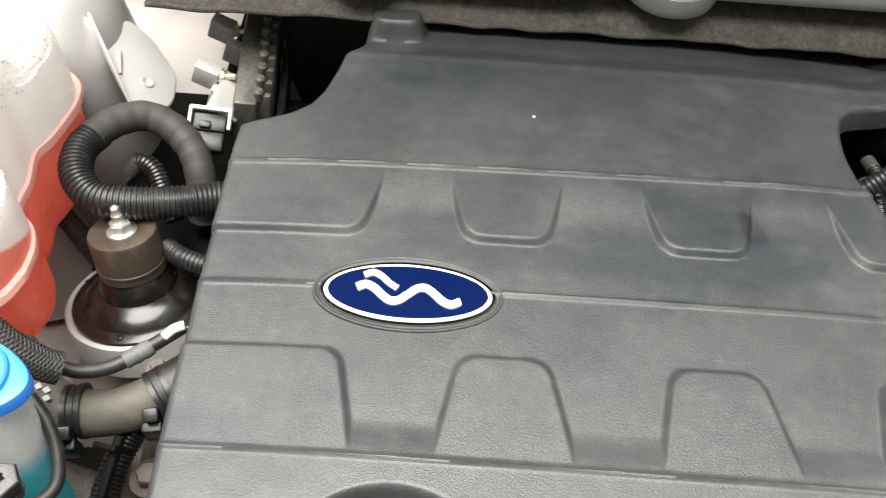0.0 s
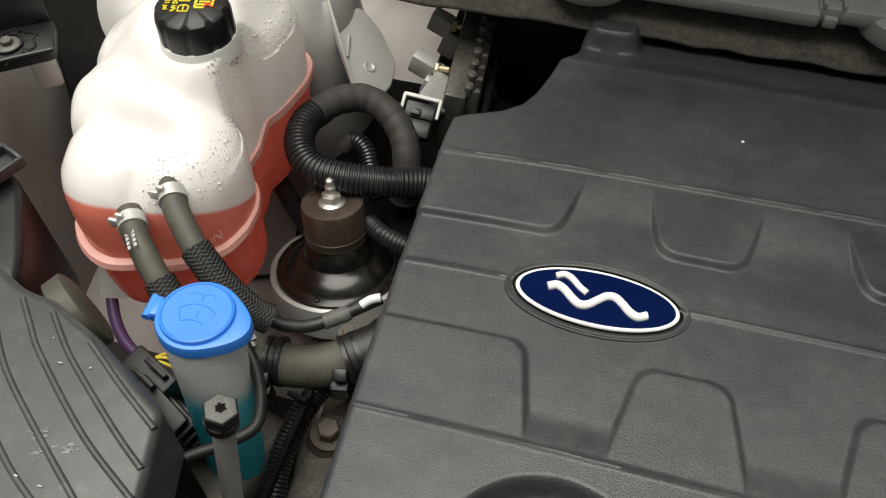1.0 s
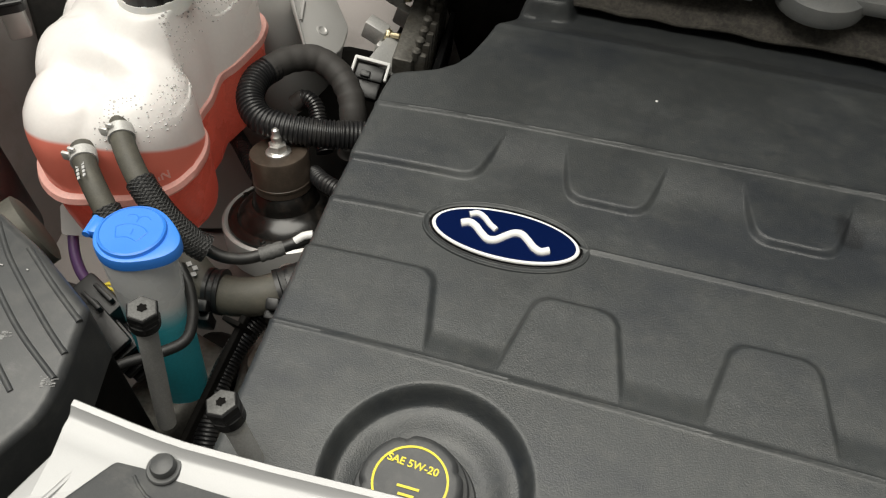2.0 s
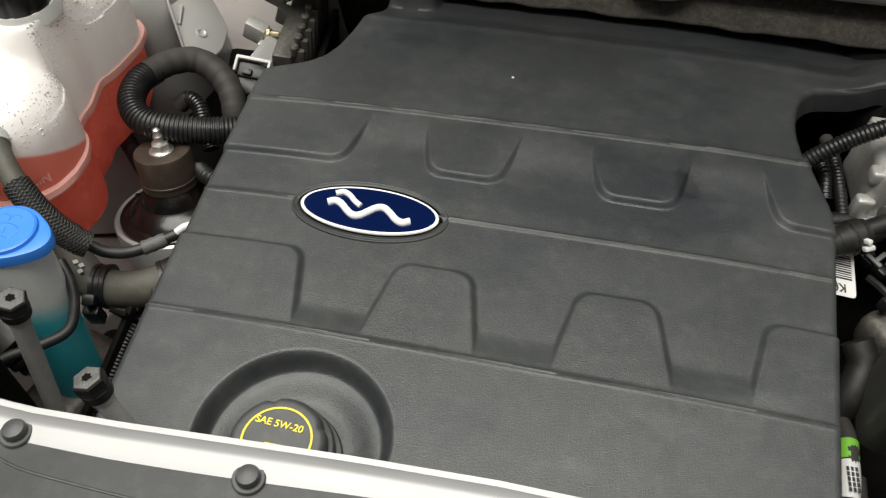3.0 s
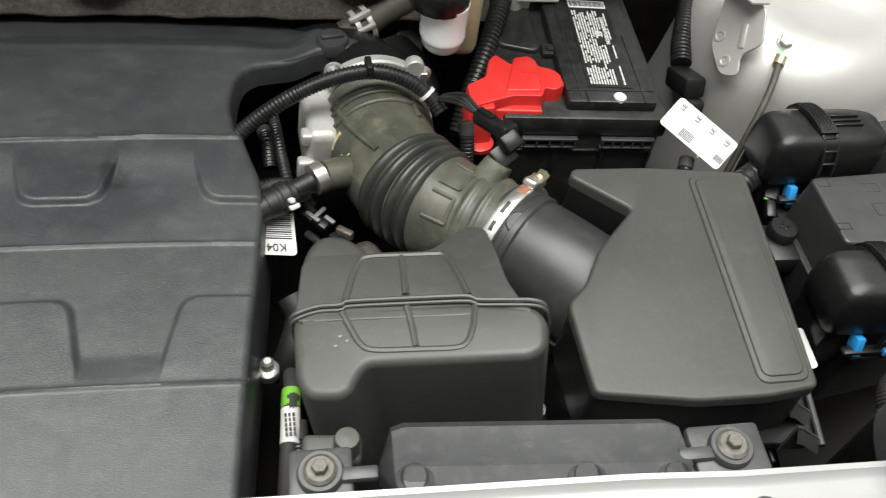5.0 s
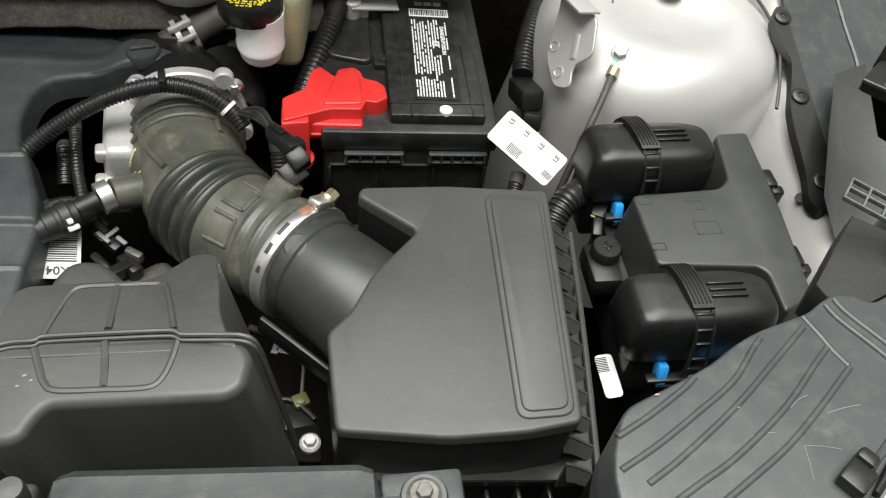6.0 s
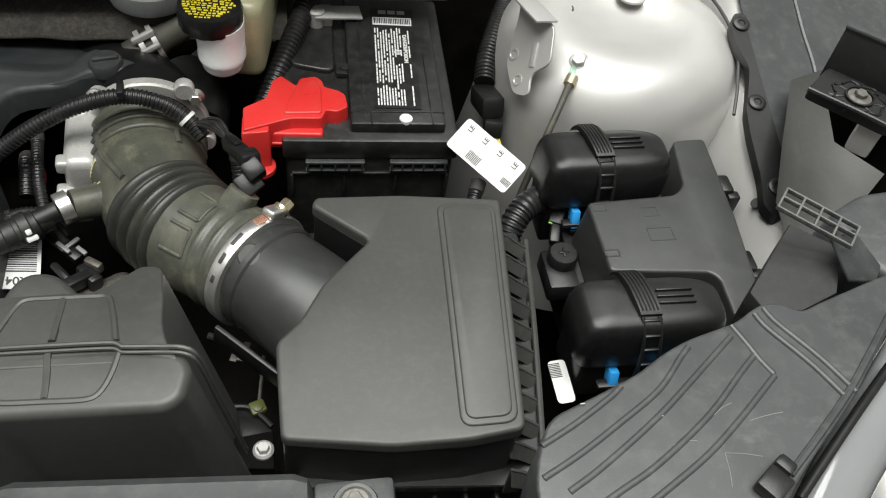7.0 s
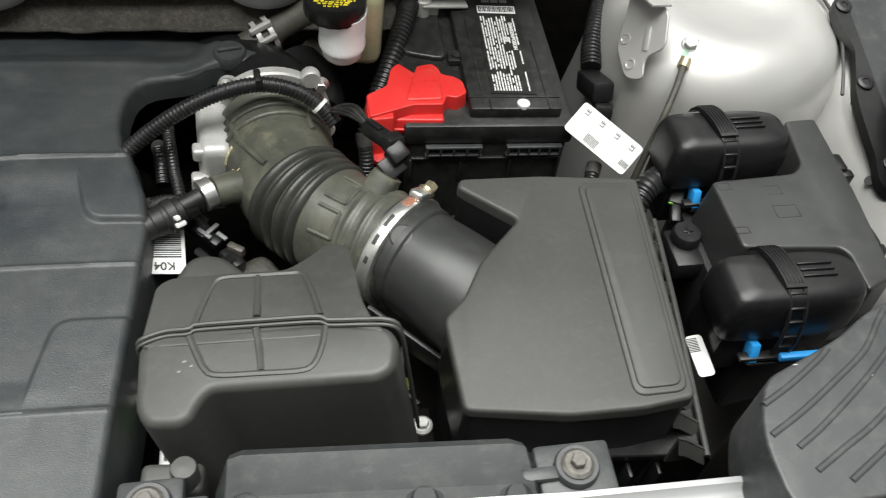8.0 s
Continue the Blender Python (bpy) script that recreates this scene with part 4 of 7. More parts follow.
# ---- left side ----
def washer_filler():
    t = thing("washer_filler_neck", (-0.272, 0.09, 0.74), "milky washer filler neck part full of blue fluid, blue flip cap", "washer filler")
    axis = [(-0.302, 0.164, 0.72), (-0.295, 0.165, 0.80), (-0.288, 0.166, 0.89), (-0.2825, 0.167, 0.965), (-0.2810, 0.1675, 1.012)]
    line, total = spline(axis, 0.004)
    level = 0.930
    k = next(i for i, p in enumerate(line) if p.z > level)
    rf = [0.0252 - 0.003 * (1 - i / len(line)) for i in range(len(line))]

    def seg(a, b):
        loops = []
        for i in range(a, b):
            loops.append([(line[i].x + rf[i] * math.cos(v), line[i].y + rf[i] * 0.95 * math.sin(v), line[i].z - 0.18 * rf[i] * math.sin(v) * min(1, max(0, (i - k) / 12))) for v in [2 * math.pi * q / 36 for q in range(36)]])
        return rings(loops, cap=False)

    part("upper_neck", seg(k, len(line)), HALFNECK, t, "milky white neck above the fluid")
    part("filled_neck", seg(0, k + 1), WASHER, t, "lower neck full of bright blue fluid")
    m = pose(-0.2800, 0.1690, 1.0155, -3, 1, 4) @ Matrix.Scale(0.92, 4)
    out = []
    for i in range(72):
        a = 2 * math.pi * i / 72
        r = 0.0288
        bump = 0.0095 * max(0, math.cos(a + 0.15)) ** 5
        out.append(((r + bump) * math.cos(a), (r + bump * 0.6) * math.sin(a)))

    def lp(k2, z):
        return [(x * k2, y * k2, z) for x, y in out]

    def circ(r, z):
        return [(r * math.cos(2 * math.pi * i / 72), r * math.sin(2 * math.pi * i / 72), z) for i in range(72)]

    cap_bm = rings([lp(0.96, -0.006), lp(1.0, -0.005), lp(1.0, 0.002), lp(0.975, 0.0045), lp(0.93, 0.005), circ(0.0255, 0.005), circ(0.0248, 0.0078), circ(0.0234, 0.0086), circ(0.0228, 0.0080), circ(0.0004, 0.0078)])
    cap = part("cap", moved(cap_bm, m), BLUECAP, t, "bright blue flip cap with raised wiper symbol")
    hinge = joined(rbox((-0.0308, 0.002, 0.000), (0.007, 0.016, 0.009), 0.0015), lathe([(0.0030, -0.009), (0.0030, 0.009)], 16, (-0.0348, 0.002, 0.001), (0, 1, 0)))
    part("hinge", moved(hinge, m), BLUECAP, cap)
    q = 0.0077

    def arc(pts, r=0.0006):
        return tube([(x, y, q) for x, y in pts], r, 6, 0.001)

    sym = joined(arc([(-0.014, 0.003), (-0.008, 0.0075), (0.0, 0.009), (0.008, 0.0075), (0.014, 0.003)]), arc([(-0.014, 0.003), (-0.009, -0.008)]), arc([(0.014, 0.003), (0.009, -0.008)]), arc([(-0.009, -0.008), (0.0, -0.0055), (0.009, -0.008)]), arc([(0.0005, 0.004), (0.0015, -0.002)]), arc([(-0.003, 0.019), (0.0, 0.016), (0.0, 0.012)]), arc([(0.003, 0.019), (0.0, 0.016), (0.0, 0.013)]), arc([(-0.010, 0.017), (-0.007, 0.019), (-0.004, 0.019)]), arc([(0.010, 0.017), (0.007, 0.019), (0.004, 0.019)]))
    part("symbol", moved(sym, m @ pose(0, -0.002, 0, 0, 0, 0) @ Matrix.Diagonal((0.9, 0.9, 1, 1))), BLUECAP, cap)
    return t


washer_filler()


def service_port(top, foot, label, size=0.82):
    """Thin refrigerant pipe with a black hexagonal cap."""
    t = thing("service_port", foot, label, "service port", "refrigerant service ports")
    a, b = Vector(top), Vector(foot)
    d = (a - b).normalized()
    k = size
    part("pipe", joined(tube([b, b.lerp(a, 0.5), a - d * 0.016 * k], 0.0082 * k, 20), lathe([(0.0095 * k, 0), (0.0098 * k, 0.006 * k), (0.0088 * k, 0.010 * k)], 24, a - d * 0.026 * k, d)), DULL, t, "dull grey alloy pipe")
    cap = part("cap", joined(lathe([(r * k, h * k) for r, h in ((0.0118, -0.018), (0.0124, -0.016), (0.0124, -0.008), (0.0115, -0.006))], 6, a, d), lathe([(r * k, h * k) for r, h in ((0.0125, -0.008), (0.0130, -0.006), (0.0130, -0.0012), (0.0120, 0.0))], 6, a, d), lathe([(r * k, h * k) for r, h in ((0.0118, -0.020), (0.0122, -0.012))], 24, a, d)), BLACK, t, "black hexagonal cap with a star socket", sharp=25)
    # Lighter plate on the black cap: light from above put into its colour.
    part("top_face", lathe([(r * k, h * k) for r, h in ((0.0112, -0.0008), (0.0112, 0.0003), (0.0105, 0.0005))], 6, a, d), LITGREY, cap, sharp=25)
    # Raised star coloured near-black to stand for the shade inside a socket.
    part("socket", lathe([(0.0026, 0.0003), (0.0034, 0.0009), (0.0028, 0.0010)], 24, a, d, scallop=lambda v, z: 1 - 0.22 * (math.cos(6 * v) < 0)), DARKBAY, cap)
    return t


service_port((-0.2320, 0.1055, 1.0385), (-0.247, 0.095, 0.90), "dull alloy refrigerant pipe with black hexagonal cap, beside washer neck")
service_port((-0.1605, 0.0640, 1.0320), (-0.130, 0.052, 0.88), "dull alloy refrigerant pipe with black hexagonal cap, beside rail")


def engine_mount():
    t = thing("engine_mount", (-0.268, 0.343, 0.80), "black engine mount with brown isolator, stud and nut", "engine mount")
    ax = Vector((-0.08, 0.20, 0.95)).normalized()
    b = Vector((-0.268, 0.350, 0.842))
    part("ring", lathe([(0.062, -0.03), (0.0635, -0.004), (0.0630, 0.002), (0.0605, 0.004), (0.0580, 0.002), (0.056, -0.006)], 64, b, ax), SILVER, t, "silver painted mounting ring")
    part("dome", lathe([(0.0580, -0.004), (0.0570, 0.004), (0.0515, 0.0065), (0.0480, 0.0065), (0.0445, 0.011), (0.0365, 0.0175), (0.0320, 0.019), (0.0305, 0.023), (0.0290, 0.030), (0.0245, 0.036)], 64, b, ax), GLOSSBLACK, t, "glossy black steel dome")
    top = b + ax * 0.036
    iso = part("isolator", lathe([(0.0235, -0.004), (0.0270, 0.0), (0.0272, 0.034), (0.0262, 0.0365), (0.0180, 0.0370), (0.0130, 0.0355), (0.0004, 0.0355)], 48, top, ax), ISO, t, "brown rubber isolator")
    part("lip", lathe([(0.0272, 0.006), (0.0277, 0.0065), (0.0277, 0.0085), (0.0272, 0.009)], 48, top, ax), ISO, iso)
    s = top + ax * 0.0355
    part("washer", lathe([(0.0118, 0), (0.0118, 0.0016), (0.0095, 0.0028)], 32, s, ax), STEEL, t)
    part("nut", hexnut(s + ax * 0.002, 0.0088, 0.008, ax), STEEL, t, sharp=25)
    part("stud", lathe([(0.0048, 0.008), (0.0048, 0.017), (0.0036, 0.0185), (0.0034, 0.0235), (0.0015, 0.0250)], 20, s, ax), STEEL, t)
    for k in (0.4, 2.1, 3.9, 5.3):
        u = ax.orthogonal().normalized()
        v = ax.cross(u)
        part("rivet", lathe([(0.0028, 0.004), (0.0024, 0.0072), (0.0004, 0.0078)], 14, b + u * 0.0525 * math.cos(k) + v * 0.0525 * math.sin(k), ax), GLOSSBLACK, t)
    return t


engine_mount()


def harness_loop():
    t = thing("wiring_harness", (-0.27, 0.43, 0.90), "thick black corrugated wiring harness looped with cloth tape", "wiring harness")
    pts = [(-0.180, 0.404, 0.913), (-0.205, 0.403, 0.916), (-0.236, 0.391, 0.921), (-0.272, 0.382, 0.927), (-0.298, 0.384, 0.930), (-0.315, 0.402, 0.934), (-0.319, 0.428, 0.936), (-0.311, 0.450, 0.935)]
    part("conduit", conduit(pts, 0.0135, 0.0040, 0.10, 20), LOOM, t)
    part("taped_end", tube([(-0.315, 0.442, 0.936), (-0.302, 0.463, 0.935), (-0.281, 0.478, 0.930), (-0.258, 0.474, 0.922), (-0.240, 0.459, 0.912), (-0.232, 0.444, 0.900), (-0.230, 0.434, 0.882), (-0.232, 0.430, 0.860)], 0.0130, 20, 0.002, rf=lambda s, T: 1 + 0.02 * math.sin(s * 420) + 0.04 * ((s / 0.012) % 1.0 > 0.85)), TAPE, t, "grey-black cloth tape")
    return t


harness_loop()


def small_conduit(name, pts, r, label, mat_=LOOM, pitch=0.0034, category="wiring conduit", wrap=True):
    t = thing(name, pts[-1], label, category)
    part("sleeve", conduit(pts, r, pitch, 0.12, 14), mat_, t)
    line, total = spline(pts, 0.004)
    if wrap:
        part("tape_wrap", tube(line[:max(4, len(line) // 6)], r * 1.06, 14, 0.002, rf=lambda s, T: 1 + 0.015 * math.sin(s * 900)), TAPE, t, "dull cloth tape wrap")
    return t


small_conduit("wiring_conduit", [(-0.295, 0.448, 0.893), (-0.285, 0.452, 0.900), (-0.272, 0.446, 0.897), (-0.262, 0.430, 0.888), (-0.250, 0.41, 0.875)], 0.0085, "thin black corrugated conduit inside the harness loop")
small_conduit("wiring_conduit", [(-0.180, 0.352, 0.885), (-0.205, 0.352, 0.890), (-0.228, 0.358, 0.892), (-0.245, 0.372, 0.885)], 0.0085, "black corrugated conduit beside the engine mount")
small_conduit("wiring_conduit", [(-0.37, 0.44, 0.845), (-0.345, 0.415, 0.85), (-0.315, 0.385, 0.85), (-0.29, 0.37, 0.84)], 0.009, "black corrugated conduit under the harness loop")
small_conduit("wiring_conduit", [(-0.196, 0.262, 0.900), (-0.215, 0.248, 0.880), (-0.236, 0.222, 0.862), (-0.248, 0.190, 0.850), (-0.250, 0.155, 0.840), (-0.242, 0.11, 0.825), (-0.232, 0.05, 0.80)], 0.0098, "black corrugated conduit below the engine cover")
dt = thing("drain_tube", (-0.24, 0.24, 0.91), "thin black rubber tube with a taped joint and white tip", "tube")
dline = [(-0.276, 0.230, 0.932), (-0.262, 0.230, 0.926), (-0.244, 0.237, 0.922), (-0.224, 0.252, 0.923), (-0.200, 0.272, 0.926)]
part("rubber", tube(dline, 0.0050, 14), RUBBER, dt)
part("tape", tube([(-0.236, 0.2425, 0.9222), (-0.228, 0.2485, 0.9226), (-0.220, 0.2550, 0.9232)], 0.0062, 14, 0.002, rf=lambda s, T: 1 + 0.05 * math.sin(s * 900)), LITGREY, dt, "grey tape wrap")
part("tip", tube([(-0.212, 0.2610, 0.927), (-0.206, 0.2660, 0.930), (-0.199, 0.2690, 0.931)], 0.0035, 10), PAPER, dt, "white tip")
solo("overflow_tube", tube([(-0.272, 0.192, 0.958), (-0.258, 0.178, 0.953), (-0.246, 0.158, 0.950), (-0.242, 0.138, 0.949), (-0.256, 0.122, 0.949), (-0.274, 0.107, 0.950), (-0.285, 0.094, 0.946), (-0.290, 0.080, 0.928), (-0.292, 0.060, 0.89)], 0.0042, 14), RUBBER, "thin black braided tube looped round the washer neck", "tube")
solo("wire_lead", tube([(-0.455, 0.300, 0.87), (-0.440, 0.255, 0.855), (-0.410, 0.222, 0.850), (-0.365, 0.205, 0.848), (-0.33, 0.200, 0.845)], 0.005, 12), PURPLE, "purple-black wire lead under the coolant tank", "wire")
for j in range(3):
    solo("wire", tube([(-0.368 + 0.004 * j, 0.182 + 0.003 * j, 0.898), (-0.352 + 0.003 * j, 0.186 + 0.004 * j, 0.906), (-0.336, 0.186 + 0.005 * j, 0.904), (-0.318, 0.184 + 0.004 * j, 0.886)], 0.0013, 8), WIREYEL, "thin yellow wire at a plug", "wire", "plug wires")
plug = thing("plug", (-0.345, 0.165, 0.87), "black ribbed electrical plug with yellow wires beside headlamp shroud", "plug")
part("housing", rbox((-0.352, 0.176, 0.895), (0.044, 0.028, 0.026), 0.003, (10, 5, -25)), BLACK, plug)
for p in ((-0.348, 0.168, 0.911), (-0.343, 0.178, 0.911)):
    part("latch", rbox(p, (0.022, 0.004, 0.010), 0.001, (10, 5, -25)), BLACK, plug)
for k in range(5):
    part("rib", rbox((-0.336 + 0.002 * k, 0.150 + 0.004 * k, 0.900 - 0.012 * k), (0.050, 0.030, 0.007), 0.002, (15, 8, -28)), BLACK, plug)


def radiator_hose():
    t = thing("radiator_hose", (-0.26, 0.23, 0.88), "brown-grey rubber radiator hose with black clamps and ribbed sleeve", "hose")
    pts = [(-0.345, 0.275, 0.878), (-0.318, 0.246, 0.876), (-0.290, 0.233, 0.873), (-0.262, 0.235, 0.873), (-0.236, 0.247, 0.876), (-0.210, 0.264, 0.882), (-0.18, 0.285, 0.888)]
    part("rubber", tube(pts, 0.0165, 24), HOSE, t)
    part("ribbed_sleeve", tube(pts[4:], 0.0185, 36, rf=lambda s, T: 1.0), RUBBER, t)
    for i, p in enumerate((Vector((-0.288, 0.233, 0.873)), Vector((-0.232, 0.249, 0.8765)))):
        d = Vector((0.92, 0.12, 0.02)) if i == 0 else Vector((0.80, 0.58, 0.1))
        part("clamp", joined(lathe([(0.0165, -0.0065), (0.0195, -0.0065), (0.0195, -0.003), (0.0185, -0.002), (0.0185, 0.002), (0.0195, 0.003), (0.0195, 0.0065), (0.0165, 0.0065)], 32, p, d), rbox(p + Vector((-0.002, -0.020, 0.006)), (0.011, 0.010, 0.012), 0.002, (30, 0, 10)), rbox(p + Vector((-0.003, -0.022, -0.012)), (0.014, 0.010, 0.022), 0.002, (10, 0, 10))), BLACK, t, "black band clamp")
    part("print", bars([(i * 0.006, 0.003 * (i % 2), 0.0045, 0.004) for i in range(3)], pose(-0.312, 0.240, 0.8925, -10, 0, -45)), GREYINK, t)
    return t


radiator_hose().location += Vector((0.020, -0.016, 0.020))


def lower_left():
    t = thing("engine_block_side", (-0.22, 0.2, 0.6), "grimy alloy engine side with bolts in shadow", "engine block")
    part("casting", joined(rbox((-0.165, 0.20, 0.775), (0.14, 0.32, 0.14), 0.02, (0, -12, 0), 3), rbox((-0.225, 0.190, 0.802), (0.05, 0.09, 0.05), 0.012, (0, 0, 12), 3), rbox((-0.222, 0.255, 0.84), (0.05, 0.035, 0.05), 0.012, (0, 20, 30), 3), rbox((-0.30, 0.165, 0.79), (0.06, 0.10, 0.06), 0.012, (0, 0, -15), 3)), GRIME, t)
    for p, r in (((-0.222, 0.193, 0.832), 0.0095), ((-0.205, 0.262, 0.862), 0.007), ((-0.228, 0.266, 0.866), 0.006)):
        bm = joined(lathe([(r * 1.9, 0), (r * 1.9, r * 0.3), (r * 1.6, r * 0.8), (r * 1.6, r * 1.2)], 28, p), hexnut(Vector(p) + Vector((0, 0, r * 1.1)), r, r * 1.1))
        part("bolt", bm, ISO, t, "rusty brown bolt", sharp=25)
    eng = thing("engine", (0.1, 0.3, 0.6), "plain near-black engine and gearbox blocks under the cover, shade held in their colour", "engine")
    # Filler blocks for the gaps round the engine; their shade is in the colour.
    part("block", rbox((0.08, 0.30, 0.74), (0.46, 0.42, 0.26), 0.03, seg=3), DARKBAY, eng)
    part("gap_block", rbox((-0.24, 0.50, 0.77), (0.19, 0.26, 0.14), 0.03, seg=3), DARKBAY, eng)
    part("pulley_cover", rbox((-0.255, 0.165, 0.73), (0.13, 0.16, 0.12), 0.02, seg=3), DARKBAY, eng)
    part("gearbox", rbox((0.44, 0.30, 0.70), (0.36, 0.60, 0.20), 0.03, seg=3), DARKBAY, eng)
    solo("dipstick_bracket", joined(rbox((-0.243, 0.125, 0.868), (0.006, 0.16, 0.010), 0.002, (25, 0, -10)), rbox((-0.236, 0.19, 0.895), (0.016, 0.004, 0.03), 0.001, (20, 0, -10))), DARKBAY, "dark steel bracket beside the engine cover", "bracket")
    return t


lower_left()


def control_module():
    t = thing("engine_control_module", (-0.22, 0.58, 0.84), "finned alloy control module in brackets with white-framed plug", "control module")
    m = pose(-0.219, 0.596, 0.862, 0, 6, 5)
    part("body", moved(rbox((0, 0, 0), (0.022, 0.150, 0.10), 0.004), m), GRIME, t, "dark-stained cast aluminium body")
    for i in range(8):
        part("fin", moved(joined(rbox((0.016, -0.063 + i * 0.018, 0.004), (0.014, 0.007, 0.098), 0.0022), lathe([(0.0050, 0.046), (0.0048, 0.056), (0.0030, 0.058)], 14, (0.012, -0.063 + i * 0.018, 0))), m), GRIME, t)
    part("cover_plate", moved(rbox((0.030, 0.0, -0.02), (0.008, 0.148, 0.06), 0.002), m), BLACK, t)
    for y, z in ((0.566, 0.906), (0.636, 0.905)):
        part("bracket", joined(rbox((-0.251, y, z), (0.024, 0.016, 0.022), 0.002, (0, 20, -8)), rbox((-0.240, y - 0.012, z - 0.018), (0.018, 0.012, 0.024), 0.002, (0, 20, -8))), ALU, t)
        part("nut", joined(hexnut((-0.241, y - 0.002, z), 0.006, 0.008, (1, -0.1, 0.1)), lathe([(0.0030, 0.006), (0.0030, 0.018), (0.0018, 0.019)], 14, (-0.241, y - 0.002, z), (1, -0.1, 0.1))), BRASS, t, sharp=25)
    part("side_plate", rbox((-0.226, 0.545, 0.898), (0.030, 0.05, 0.004), 0.001, (0, 30, -10)), DULL, t)
    # plug in a pale frame
    m2 = pose(-0.238, 0.512, 0.900, 28, 6, 2) @ Matrix.Scale(0.82, 4)
    fr = joined(rbox((0, 0.011, 0), (0.046, 0.005, 0.008), 0.0018), rbox((-0.0215, 0.002, 0), (0.004, 0.022, 0.008), 0.0018), rbox((0.0215, 0.000, 0), (0.004, 0.024, 0.008), 0.0018))
    part("plug_frame", moved(fr, m2), PAPER, t, "off-white plastic frame")
    part("plug", moved(joined(rbox((0, -0.004, -0.006), (0.036, 0.020, 0.012), 0.002), rbox((-0.004, -0.008, 0.002), (0.012, 0.008, 0.006), 0.001), rbox((0, -0.024, -0.010), (0.034, 0.024, 0.014), 0.003)), m2), BLACK, t)
    return t


control_module()


def headlamp_shroud(pts, ribs, step, height, at, label):
    """Ribbed plastic air guide behind a headlamp."""
    t = thing("headlamp_shroud", at, label, "air guide", "headlamp shrouds")
    line = rounded([Vector(p) for p in pts], 0.010, 3)
    bm = rings([[(x, y, height(x, y) - 0.05) for x, y in line], [(x, y, height(x, y)) for x, y in line]])
    top = max(bm.faces, key=lambda f: f.calc_center_median().z)
    bmesh.ops.bevel(bm, geom=list(top.edges), offset=0.006, segments=4, affect="EDGES", profile=0.5, clamp_overlap=True)
    bmesh.ops.triangulate(bm, faces=[f for f in bm.faces if len(f.verts) > 8])
    part("panel", bm, SHROUD, t, sharp=50)
    for rib in ribs:
        part("rib", tube([(x, y, height(x, y) - 0.0009) for x, y in rib], 0.0021, 12, 0.005), SHROUD, t)
    if step:
        for off in (-0.0035, 0.0035):
            part("step", tube([(x + off, y + off * 0.5, height(x, y) - 0.0003) for x, y in step], 0.0020, 10, 0.004), SHROUD, t)
    # Near-black skirt: shade below the guide is put into its colour.
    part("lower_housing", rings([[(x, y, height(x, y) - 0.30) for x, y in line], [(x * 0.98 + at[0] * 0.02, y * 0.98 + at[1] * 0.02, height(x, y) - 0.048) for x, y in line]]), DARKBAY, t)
    # pale scuffs and scratches
    rnd = random.Random(int(at[0] * 1000))
    rows = []
    for _ in range(5):
        i = rnd.randrange(len(ribs))
        a, b = ribs[i][0], ribs[i][-1]
        f = rnd.uniform(0.1, 0.9)
        rows.append((a[0] + (b[0] - a[0]) * f + rnd.uniform(-0.008, 0.008) - at[0], a[1] + (b[1] - a[1]) * f + rnd.uniform(-0.008, 0.008) - at[1], rnd.uniform(0.0008, 0.0030), rnd.uniform(0.0004, 0.0009)))
    m = pose(at[0], at[1], height(at[0], at[1]) + 0.0002)
    tagged(part("scuffs", bars(rows, m, 0.0003), GREYINK, t), kind="stuff")
    return t


def right_height(x, y):
    return 1.138 + 0.02 * (x - 0.75)


shroud_r = headlamp_shroud(
    [(0.660, -0.004), (0.6615, 0.010), (0.668, 0.027), (0.676, 0.040), (0.709, 0.0525), (0.730, 0.061), (0.745, 0.0705), (0.763, 0.0790), (0.787, 0.0855), (0.798, 0.0885), (0.808, 0.0950), (0.819, 0.1000), (0.830, 0.0980), (0.839, 0.0915), (0.850, 0.0960), (0.905, 0.1140), (0.930, 0.115), (0.900, 0.088), (0.846, 0.036), (0.795, -0.005), (0.770, -0.03), (0.66, -0.03)],
    [((0.668, 0.0250), (0.688, 0.0350), (0.710, 0.0480), (0.718, 0.0540)), ((0.665, 0.0080), (0.687, 0.0190), (0.711, 0.0330), (0.738, 0.0500), (0.756, 0.0680), (0.763, 0.0745)), ((0.676, 0.000), (0.696, 0.0110), (0.733, 0.0350), (0.767, 0.0610), (0.790, 0.0790)), ((0.680, -0.013), (0.700, -0.0030), (0.724, 0.0090), (0.759, 0.0320), (0.787, 0.0560), (0.798, 0.0650)), ((0.695, -0.020), (0.723, -0.0050), (0.751, 0.0110), (0.776, 0.0290), (0.805, 0.0520)), ((0.793, 0.0860), (0.7985, 0.0700), (0.8000, 0.0640), (0.805, 0.0530))],
    [(0.8130, 0.0940), (0.8165, 0.0840), (0.8320, 0.0590), (0.8430, 0.0360)], right_height, (0.75, 0.04, 1.07), "dark grey ribbed plastic headlamp air guide, scuffed, beside fuse box")
part("edge_bead", tube([(x, y, right_height(x, y)) for x, y in ((0.893, 0.086), (0.866, 0.060), (0.8415, 0.0375), (0.815, 0.016), (0.789, -0.004))], 0.0022, 8, 0.005), SHROUD, shroud_r)
